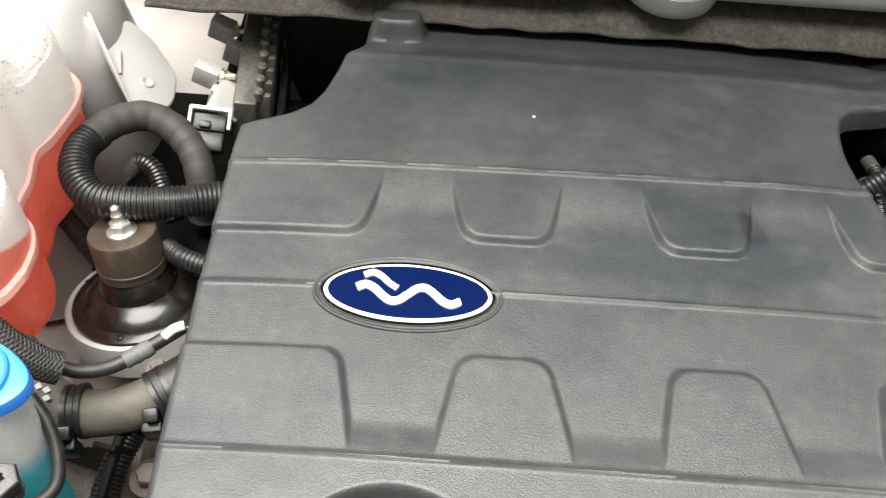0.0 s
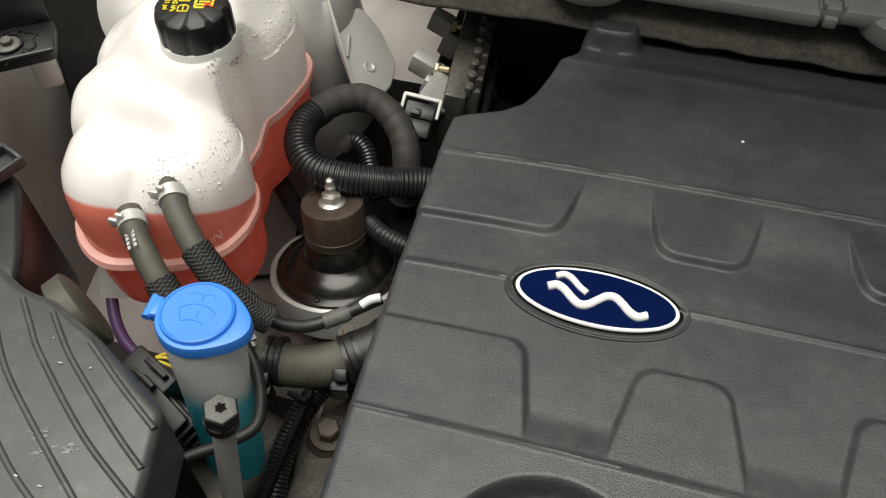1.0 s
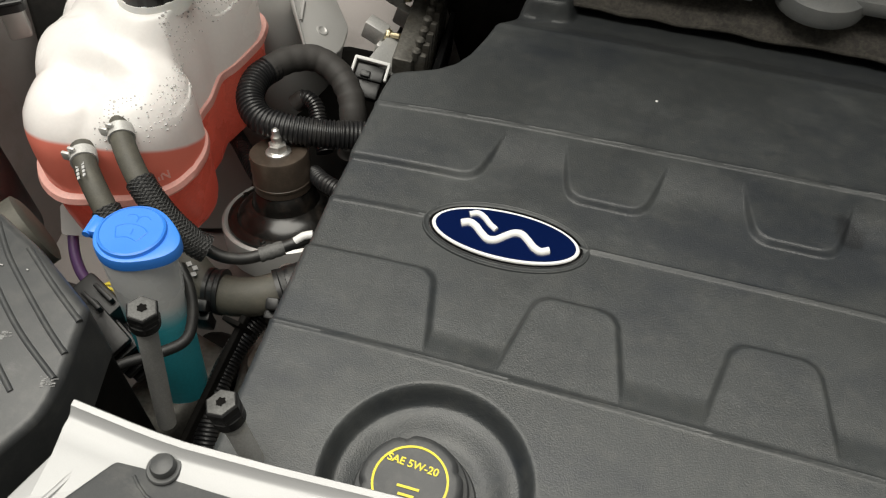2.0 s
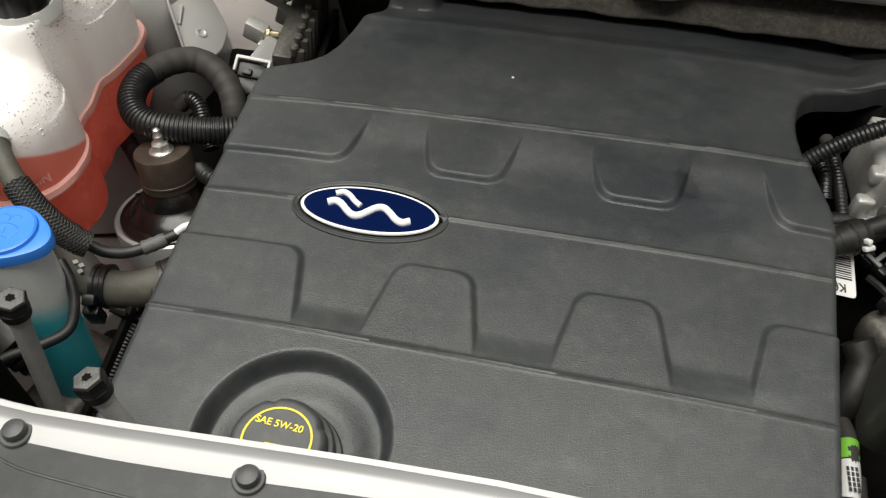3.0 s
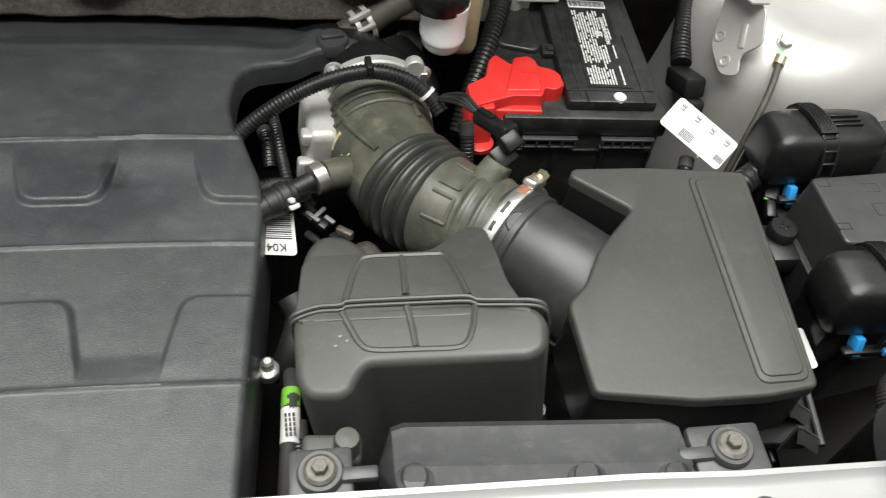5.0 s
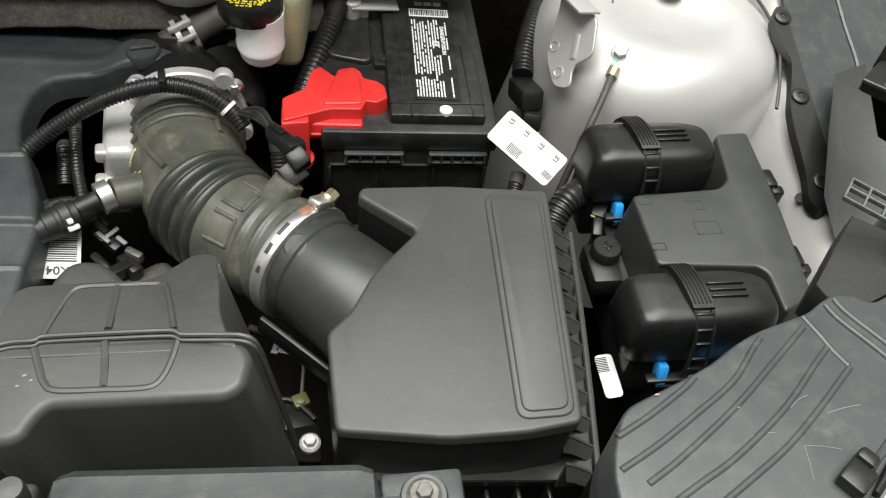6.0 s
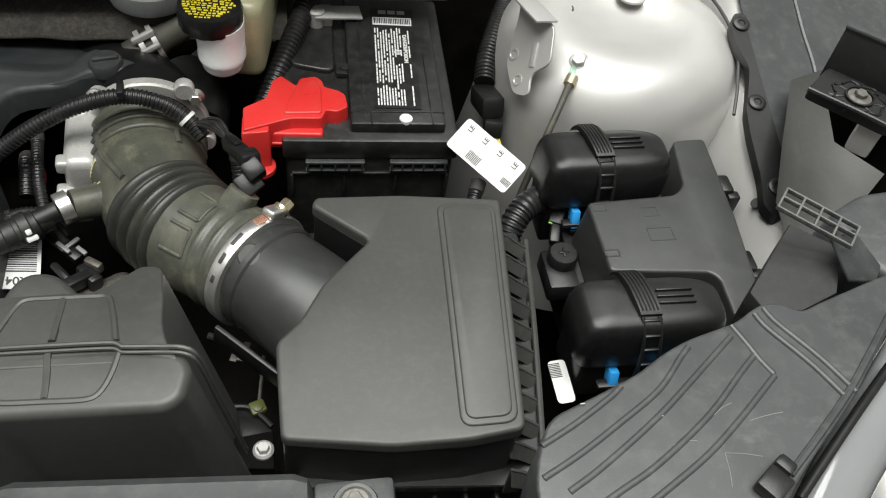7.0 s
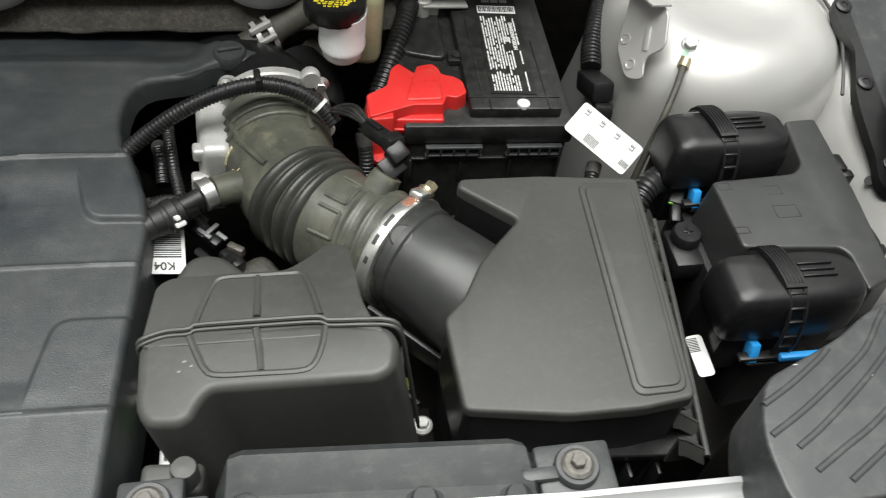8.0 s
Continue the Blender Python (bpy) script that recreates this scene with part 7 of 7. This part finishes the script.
def brake_reservoir():
    t = thing("brake_fluid_reservoir", (0.505, 0.53, 0.93), "white brake fluid bottle with black cap and yellow print", "brake reservoir")
    c = (0.501, 0.541)
    part("bottle", rings([[(c[0] + 0.007 + r * math.cos(v) * (1 - 0.08 * math.cos(2 * v)), c[1] + r * math.sin(v) * (1 - 0.08 * math.cos(2 * v)), z) for v in [2 * math.pi * i / 40 for i in range(40)]] for r, z in ((0.012, 0.956), (0.0190, 0.957), (0.0212, 0.960), (0.0218, 0.968), (0.0242, 0.9695), (0.0246, 0.974), (0.0236, 0.9765), (0.0244, 0.998), (0.0248, 1.008))]), BRAKEBOTTLE, t, sharp=50)
    part("rear_bottle", rbox((0.534, 0.602, 0.975), (0.044, 0.11, 0.085), 0.012, (0, 0, -10), 3), AGED, t, "yellowed rear chamber")
    cap = part("cap", lathe([(0.0280, 1.004), (0.0292, 1.006), (0.0292, 1.020), (0.0280, 1.0235), (0.0004, 1.0245)], 60, (*c, 0), scallop=lambda a, z: 1 - 0.02 * ((a * 18 / (2 * math.pi)) % 1 < 0.3)), BLACK, t, "black ribbed cap covered in yellow fine print")
    rnd = random.Random(3)
    rows = []
    for j in range(13):
        y = -0.022 + j * 0.0036
        half = math.sqrt(max(0, 0.0240 ** 2 - y * y))
        x = -half
        while x < half - 0.002:
            w = rnd.uniform(0.002, 0.006)
            if x + w < half:
                rows.append((x + w / 2, y + rnd.uniform(-0.0007, 0.0007), w * 0.8, rnd.uniform(0.0012, 0.0024)))
            x += w + 0.0006
    part("fine_print", bars(rows, pose(*c, 1.0244, 0, 0, -8)), YELLOW, cap)
    return t


brake_reservoir().location += Vector((-0.0085, -0.018, 0.0245))


def heater_hose():
    t = thing("heater_hose", (0.42, 0.56, 0.96), "black hose with a pale spring clamp behind the engine cover", "hose")
    part("hose", tube([(0.414, 0.575, 0.950), (0.434, 0.583, 0.958), (0.465, 0.597, 0.970), (0.505, 0.618, 0.980)], 0.0140, 24, rf=lambda s, T: 1.10 if s < T * 0.34 else 1.0), HOSE, t)
    d = Vector((0.9, 0.34, 0.30)).normalized()
    p = Vector((0.434, 0.583, 0.958))
    part("clamp", joined(lathe([(0.0170, -0.009), (0.0192, -0.009), (0.0192, -0.004), (0.0170, -0.004)], 32, p, d), lathe([(0.0170, 0.004), (0.0192, 0.004), (0.0192, 0.009), (0.0170, 0.009)], 32, p, d), rbox(p + Vector((-0.004, -0.010, 0.018)), (0.024, 0.006, 0.007), 0.002, (0, -18, 20)), rbox(p + Vector((0.002, -0.018, 0.009)), (0.022, 0.005, 0.006), 0.002, (0, -18, 20))), ALU, t, "pale steel spring clamp")
    return t


heater_hose().location += Vector((-0.007, -0.007, 0.005))
vs = thing("vacuum_stub", (0.475, 0.585, 0.93), "dusty grey capped hose stub behind the intake elbow", "hose")
part("stub", tube([(0.455, 0.615, 0.905), (0.466, 0.600, 0.918), (0.476, 0.586, 0.930)], 0.0165, 28, 0.003), HOSE, vs)
part("end_cap", lathe([(0.0178, -0.004), (0.0185, -0.002), (0.0185, 0.003), (0.0165, 0.005), (0.0004, 0.0056)], 32, (0.477, 0.585, 0.931), (0.45, -0.60, 0.62)), HOSE, vs)


def fuse_box():
    t = thing("fuse_box", (0.86, 0.29, 0.88), "black power distribution box with embossed lid", "fuse box")
    pts = rounded([Vector(p) for p in ((0.811, 0.323), (0.895, 0.328), (0.907, 0.338), (0.917, 0.398), (0.950, 0.400), (0.943, 0.300), (0.931, 0.205), (0.900, 0.192), (0.902, 0.232), (0.896, 0.239), (0.810, 0.246))], 0.006, 4)
    lid = part("lid", prism(pts, 0.935, 0.985, 0.005, 4, grow=0.004), FUSELID, t, "dark grey lid with embossed symbols", sharp=50)
    emb = bars([(-0.045, 0.030, 0.010, 0.0012), (-0.045, 0.022, 0.012, 0.0012), (-0.051, 0.026, 0.0012, 0.008), (-0.039, 0.026, 0.0012, 0.008), (-0.048, -0.022, 0.012, 0.0012), (-0.048, -0.029, 0.012, 0.0012), (-0.054, -0.0255, 0.0012, 0.007), (-0.042, -0.0255, 0.0012, 0.007), (0.0, 0.024, 0.014, 0.0012), (0.0, 0.014, 0.014, 0.0012), (0.007, 0.019, 0.0012, 0.010), (0.002, 0.0, 0.022, 0.0012), (0.002, -0.014, 0.022, 0.0012), (-0.009, -0.007, 0.0012, 0.014), (0.013, -0.007, 0.0012, 0.014)], pose(0.865, 0.290, 0.9850), 0.0003)
    tagged(part("embossing", emb, FUSELID, lid), kind="stuff")
    part("base", prism(rounded([Vector(p) for p in ((0.800, 0.350), (0.93, 0.415), (0.965, 0.41), (0.925, 0.185), (0.80, 0.165))], 0.008, 3), 0.86, 0.936, 0.003, 2), BLACK, t)
    for p in ((0.958, 0.352, 0.965), (0.946, 0.262, 0.962)):
        part("side_clip", joined(rbox(p, (0.014, 0.022, 0.016), 0.003), rbox((p[0] + 0.006, p[1] - 0.012, p[2] - 0.006), (0.012, 0.010, 0.02), 0.002)), BLACK, t)
    part("post_cover", joined(rbox((0.790, 0.290, 0.925), (0.030, 0.044, 0.022), 0.004), lathe([(0.0135, 0.935), (0.0135, 0.945), (0.012, 0.947), (0.0004, 0.947)], 28, (0.792, 0.298, 0)), rbox((0.792, 0.298, 0.9475), (0.010, 0.0018, 0.001), 0.0003), rbox((0.792, 0.298, 0.9475), (0.0018, 0.010, 0.001), 0.0003)), BLACK, t, "black post cover with a plus sign")
    return t


fuse_box()


fp = thing("branch_plug", (0.79, 0.33, 0.94), "small black branch plug with a green seal beside the fuse box", "plug")
part("housing", joined(rbox((0.797, 0.343, 0.946), (0.013, 0.022, 0.012), 0.002, (15, 0, -25)), rbox((0.792, 0.327, 0.940), (0.009, 0.022, 0.010), 0.002, (15, 0, -15))), BLACK, fp)
part("seal", rbox((0.7895, 0.337, 0.9465), (0.004, 0.008, 0.003), 0.001, (15, 0, -20)), GREEN, fp, "green seal")
part("wire", tube([(0.800, 0.352, 0.945), (0.806, 0.362, 0.938), (0.808, 0.372, 0.92)], 0.0024, 8), RUBBER, fp)


def connector(cx, cy, yaw, label):
    """Bulky black harness connector with a rounded cover, a ribbed strap lever and a blue lock."""
    t = thing("harness_connector", (cx, cy, 0.95), label, "connector", "fuse box connectors")
    m = pose(cx, cy, 0.0, 0, 0, yaw)
    loops = []
    for kx, ky, z in ((0.94, 0.92, 0.962), (1.0, 1.0, 0.968), (1.0, 1.0, 0.984), (0.990, 0.975, 0.994), (0.965, 0.925, 1.0025), (0.93, 0.85, 1.0080), (0.87, 0.74, 1.0112), (0.6, 0.45, 1.0128), (0.2, 0.1, 1.0132)):
        out = rounded([Vector(p) for p in ((-0.058, -0.031), (0.034, -0.031), (0.060, -0.024), (0.060, 0.022), (0.034, 0.031), (-0.058, 0.031))], 0.013, 5)
        loops.append([(x * kx * 1.02, y * ky * 0.92, z) for x, y in out])
    part("cover", moved(rings(loops), m), BLACK, t, "smooth black moulded cover", sharp=60)
    strap = [(-0.014, 0.034, 1.003), (-0.013, 0.026, 1.0125), (-0.011, 0.012, 1.0165), (-0.009, -0.004, 1.0165), (-0.007, -0.016, 1.0130), (-0.006, -0.025, 1.0040), (-0.005, -0.031, 0.990), (-0.0045, -0.0345, 0.972), (-0.004, -0.0345, 0.955)]
    ln, _ = spline(strap, 0.003)
    cut = int(len(ln) * 0.46)
    pad = rings([[(p.x - 0.0090, p.y, p.z), (p.x - 0.0085, p.y, p.z + 0.0022), (p.x + 0.0085, p.y, p.z + 0.0022), (p.x + 0.0090, p.y, p.z), (p.x + 0.009, p.y + 0.001, p.z - 0.003), (p.x - 0.009, p.y + 0.001, p.z - 0.003)] for p in ln[:cut + 1]])
    rails = [tube([(p.x + dx, p.y - 0.0005, p.z) for p in ln[cut:]], 0.0016, 8, 0.003) for dx in (-0.0068, 0.0068)]
    st = part("lever", moved(joined(pad, *rails), m), BLACK, t, "ribbed black lever", sharp=30)
    for dx in (-0.0060, -0.0030, 0.0, 0.0030, 0.0060):
        part("rib", moved(tube([(p.x + dx, p.y, p.z + 0.0024) for p in ln[2:cut]], 0.0008, 6, 0.004), m), BLACK, st)
    for i in range(5):
        p = ln[min(len(ln) - 1, cut + 1 + i * (len(ln) - cut) // 5)]
        part("rung", moved(rbox((p.x, p.y - 0.0005, p.z), (0.014, 0.0026, 0.0026), 0.0007), m), BLACK, st)
    for dy in (-0.004, 0.002, 0.008):
        part("fin", moved(rbox((0.018, dy, 1.0135), (0.030, 0.0016, 0.004), 0.0006), m), BLACK, t)
    part("lock", moved(rbox((-0.026, -0.030, 0.953), (0.008, 0.012, 0.018), 0.0015, (-20, 0, 0)), m), BLUECLIP, t, "bright blue lock tab")
    if cy < 0.25:
        part("lock", moved(rbox((0.022, -0.038, 0.952), (0.054, 0.006, 0.007), 0.0015), m), BLUECLIP, t, "bright blue lock bar")
    part("slide", moved(joined(rbox((-0.008, -0.034, 0.950), (0.06, 0.008, 0.004), 0.001), rbox((-0.004, -0.034, 0.942), (0.05, 0.008, 0.004), 0.001)), m), BLACK, t)
    part("body", moved(rbox((0.0, 0.004, 0.940), (0.10, 0.050, 0.060), 0.004), m), BLACK, t)
    return t


connector(0.8345, 0.3640, 1, "black harness connector with ribbed lever, beside strut tower")
connector(0.8225, 0.1950, -1, "black harness connector with ribbed lever, beside headlamp shroud")


def STRIP(x, y):
    return 1.0080 + 0.27 * (y - 0.423)


def fender_strip():
    t = thing("fender_seal_strip", (1.0, 0.43, 0.99), "black plastic strip held by push plugs on the fender", "trim strip")
    pts = rounded([Vector(p) for p in ((0.980, 0.316), (0.986, 0.343), (0.989, 0.391), (0.9925, 0.415), (1.000, 0.434), (1.010, 0.463), (1.004, 0.496), (1.005, 0.519), (1.014, 0.530), (1.026, 0.527), (1.021, 0.507), (1.018, 0.433), (1.016, 0.378), (1.016, 0.336), (1.006, 0.314), (0.998, 0.306), (0.988, 0.304))], 0.006, 4)
    bm = rings([[(x, y, STRIP(x, y) - 0.012) for x, y in pts], [(x, y, STRIP(x, y)) for x, y in pts]])
    bmesh.ops.triangulate(bm, faces=[f for f in bm.faces if len(f.verts) > 8])
    part("strip", bm, BLACK, t)
    wing = []
    for y, xs in ((0.60, (1.028, 1.060, 1.098)), (0.52, (1.022, 1.056, 1.090)), (0.46, (1.019, 1.055, 1.086)), (0.42, (1.0175, 1.044, 1.066)), (0.37, (1.0155, 1.026, 1.036)), (0.335, (1.013, 1.016, 1.019))):
        wing.append([(x, y, STRIP(x, y) - 0.001 - 0.004 * i) for i, x in enumerate(xs)])
    part("side_panel", rings(wing, False, False), SHROUD, t, sharp=70)
    part("panel_edge", tube([w[2] for w in wing], 0.003, 8), SHROUD, t)
    for x, y in ((1.0155, 0.515), (1.0055, 0.423), (0.9985, 0.333)):
        part("push_plug", lathe([(0.0088, -0.001), (0.0088, 0.0020), (0.0075, 0.0030), (0.0040, 0.0030), (0.0030, 0.0018)], 24, (x, y, STRIP(x, y)), (0, -0.25, 0.97)), BLACK, t, "black push plug")
    return t


fender_strip()
seam = thing("panel_gap", (1.03, 0.46, 0.99), "black sealed gap between strut tower and fender", "panel gap")
part("sealer", tube([(0.985, 0.640, 1.024), (1.006, 0.600, 1.022), (1.014, 0.550, 1.021), (1.012, 0.500, 1.016), (0.999, 0.455, 1.006), (0.985, 0.420, 0.996)], 0.0018, 8), INK, seam)
part("opening", prism(rounded([Vector(p) for p in ((0.998, 0.418), (1.012, 0.438), (1.010, 0.404))], 0.003, 3), 0.985, 0.990), INK, seam)
part("plug_hole", lathe([(0.005, 0), (0.005, 0.003), (0.0035, 0.003)], 20, (0.985, 0.330, 0.965), (-0.7, 0, 0.7)), INK, seam)
solo("wall_fender_flange", rings([[(1.13, 0.66, 1.03), (1.30, 0.66, 1.0)], [(1.11, 0.55, 1.01), (1.28, 0.55, 0.98)], [(1.09, 0.46, 0.985), (1.26, 0.46, 0.95)]], False, False), SHROUD, "dark grey plastic fender flange", "fender", kind="structure")


def ground_cable():
    t = thing("ground_cable", (0.80, 0.42, 0.95), "grey ground cable with corroded ring terminal", "cable")
    part("cable", tube([(0.822, 0.452, 1.012), (0.808, 0.428, 1.004), (0.794, 0.408, 0.985), (0.780, 0.392, 0.950), (0.765, 0.375, 0.905)], 0.0034, 12), HOSE, t)
    part("ring_terminal", joined(rbox((0.829, 0.464, 1.0145), (0.010, 0.022, 0.003), 0.001, (25, 8, -30)), lathe([(0.009, 0), (0.009, 0.002)], 20, (0.835, 0.474, 1.0175), (-0.3, -0.4, 1)), rbox((0.829, 0.481, 1.0180), (0.012, 0.008, 0.003), 0.001, (20, 8, -30))), PATINA, t, "green corroded ring terminal")
    part("crimp", lathe([(0.0058, -0.005), (0.0058, 0.005)], 14, (0.8235, 0.4545, 1.0125), (0.4, 0.6, 0.35)), BRASS, t)
    return t


ground_cable()


def tower_harness():
    t = thing("side_harness", (0.76, 0.5, 0.93), "black wiring harness with a plug beside the strut tower", "wiring harness")
    part("conduit", conduit([(0.818, 0.660, 0.985), (0.798, 0.620, 0.982), (0.778, 0.575, 0.978), (0.764, 0.540, 0.970), (0.758, 0.515, 0.962)], 0.011, 0.0045), LOOM, t)
    part("plug", joined(rbox((0.758, 0.494, 0.955), (0.024, 0.046, 0.022), 0.004, (-20, 0, 4)), rbox((0.760, 0.466, 0.944), (0.019, 0.020, 0.018), 0.003, (-25, 0, -12))), BLACK, t)
    for j in range(3):
        part("wire", tube([(0.761 + 0.002 * j, 0.456, 0.940), (0.766 + 0.001 * j, 0.438, 0.927), (0.763, 0.425, 0.912)], 0.0011, 6), WIREYEL if j else PAPER, t)
    return t


tower_harness()
small_conduit("wiring_conduit", [(0.792, 0.362, 0.950), (0.778, 0.354, 0.957), (0.762, 0.343, 0.956), (0.749, 0.328, 0.945), (0.743, 0.312, 0.925), (0.740, 0.298, 0.890)], 0.0125, "black ribbed harness tail below the connector", pitch=0.005)
small_conduit("wiring_conduit", [(0.735, 0.40, 0.935), (0.725, 0.375, 0.925), (0.722, 0.35, 0.90)], 0.007, "black conduit in front of the battery")
small_conduit("wiring_conduit", [(0.785, 0.09, 0.955), (0.80, 0.12, 0.955), (0.82, 0.135, 0.948)], 0.008, "black conduit under the connector")


def paper_tag(name, m, w, h, label, words, wsize, at_, codes, rot=0):
    t = thing(name, m.translation, label, "tag")
    out = rounded([Vector(p) for p in ((-w / 2, -h / 2), (w / 2, -h / 2), (w / 2, h / 2), (-w / 2, h / 2))], 0.004, 4)
    part("sheet", moved(prism(out, -0.0003, 0.0003), m), PAPER, t)
    for s, (x, y) in zip(words, at_):
        part("lettering", lettering(s, wsize, m @ pose(x, y, 0.0005, 0, 0, rot), 0.0001), INK, t)
    tagged(part("bar_code", bars(codes, m @ pose(0, 0, 0.0005), 0.0001), INK, t), kind="stuff")
    return t


tm = facing((0.7388, 0.4054, 0.9644), Vector((0.045, -0.051, -0.022)).cross(Vector((0.0246, 0.018, 0.0176))), (0.0246, 0.018, 0.0176))
paper_tag("paper_tag", tm, 0.072, 0.034, "white paper tag with bar codes on a wire", ("LE", "LE", "LE", "LE"), 0.0066, ((-0.027, 0.010), (-0.009, 0.010), (0.009, 0.010), (0.027, 0.010)), [(-0.014 + i * 0.0016, -0.010, 0.0009, 0.009) for i in range(9)] + [(0.026 + (i % 7) * 0.0014, -0.010 + (i // 7) * 0.0012, 0.0010, 0.0009) for i in range(35)], 90)
km = pose(0.333, 0.3265, 0.934, 12, 12, 5)
paper_tag("code_label", km, 0.034, 0.048, "white bar code label hanging beside the engine cover", ("K04",), 0.0105, ((0.0, -0.0165),), [(0.0, -0.008 + i * 0.0021, 0.028, 0.0009 + 0.0006 * (i % 3 == 0)) for i in range(14)], 180)
lm2 = pose(0.762, 0.176, 0.934, 12, 0, 5)
paper_tag("paper_tag", lm2, 0.015, 0.036, "curled white tag with bar code beside the filter housing", (), 0.005, (), [(-0.003, 0.004 + i * 0.0014, 0.010, 0.0008) for i in range(9)], 90)
tl = pose(-0.428, 0.262, 0.878, 62, 10, 20)
paper_tag("paper_tag", tl, 0.034, 0.030, "creased white tag under the coolant tank", (), 0.005, (), [(0.004 + i * 0.0014, 0.004, 0.0008, 0.012) for i in range(6)])


def side_loom():
    t = thing("side_loom", (0.335, 0.15, 0.85), "black taped loom with green and white tape beside the engine cover", "wiring harness")
    pts = [(0.3300, 0.235, 0.900), (0.3320, 0.190, 0.925), (0.3290, 0.150, 0.925), (0.3250, 0.110, 0.91), (0.3210, 0.06, 0.88)]
    part("loom", tube(pts, 0.0064, 16, rf=lambda s, T: 1 + 0.03 * math.sin(s * 700)), TAPE, t)
    part("green_tape", tube([(0.3315, 0.186, 0.9257), (0.3310, 0.178, 0.926), (0.3305, 0.170, 0.9262)], 0.0075, 20), GREEN, t, "bright green tape")
    wt = part("white_tape", tube([(0.3305, 0.169, 0.9262), (0.3300, 0.155, 0.9258), (0.3290, 0.141, 0.924)], 0.0076, 20), PAPER, t, "white printed tape")
    part("print", bars([(-0.003 + (i % 3) * 0.003, -0.010 + (i // 3) * 0.004, 0.0018, 0.003) for i in range(15)], pose(0.3298, 0.155, 0.9336, 0, 0, 2)), INK, wt)
    return t


side_loom().location += Vector((0.010, 0.0, -0.022))
small_conduit("wiring_conduit", [(0.345, 0.16, 0.90), (0.346, 0.12, 0.895), (0.342, 0.08, 0.885), (0.338, 0.03, 0.87)], 0.0075, "black conduit running down beside the resonator")
solo("coolant_elbow", tube([(0.345, 0.260, 0.93), (0.352, 0.245, 0.92), (0.345, 0.225, 0.905), (0.335, 0.215, 0.88)], 0.013, 18), RUBBER, "black rubber elbow below the bar code label", "hose")
solo("lift_eye", joined(lathe([(0.009, 0.900), (0.009, 0.908), (0.006, 0.910)], 24, (0.324, 0.205, 0)), lathe([(0.005, 0.908), (0.005, 0.918), (0.003, 0.920)], 16, (0.324, 0.205, 0))), STEEL, "bright flange nut beside the engine cover", "bolt")


# ---- cowl at the rear ----
def cowl():
    t = thing("cowl_insulation", (0.15, 0.66, 0.97), "brown-grey felt insulation along the cowl edge", "insulation")
    loops = []
    rnd = random.Random(6)
    for i in range(70):
        x = -0.30 + i * 0.0125
        w = 0.0011 * rnd.uniform(-1, 1)
        dy = 0.010 * math.cos((x - 0.1) * 4) * 0.5
        loops.append([(x, 0.72, 1.00), (x, 0.640 + w + dy, 0.990), (x, 0.590 + w + dy, 0.976 + w), (x, 0.580 + w + dy, 0.968 + w), (x, 0.592 + w + dy, 0.958), (x, 0.72, 0.955)])
    part("pad", rings(loops), FELT, t)
    part("edge_binding", tube([(lp[3][0], lp[3][1] + 0.0005, lp[3][2]) for lp in loops[::2]], 0.0024, 8, 0.008), FELT, t)
    t2 = thing("cowl_trim", (0.2, 0.68, 1.0), "grey plastic cowl trim with rounded lobes and clips", "cowl trim")
    part("edge", joined(rbox((-0.02, 0.640, 1.006), (0.23, 0.100, 0.014), 0.004), rbox((0.42, 0.645, 1.010), (0.62, 0.100, 0.016), 0.005)), COWL, t2)
    for x in (-0.105, 0.170, 0.43):
        part("lobe", lathe([(0.040, 0.994), (0.042, 1.000), (0.040, 1.012), (0.032, 1.017), (0.0004, 1.018)], 40, (x, 0.618, 0)), COWL, t2)
    part("clip", joined(rbox((0.104, 0.606, 1.008), (0.024, 0.016, 0.016), 0.003), rbox((0.104, 0.597, 1.004), (0.012, 0.008, 0.010), 0.002), rbox((0.096, 0.603, 1.018), (0.003, 0.012, 0.006), 0.001), rbox((0.112, 0.603, 1.018), (0.003, 0.012, 0.006), 0.001)), COWL, t2)
    return t


cowl()
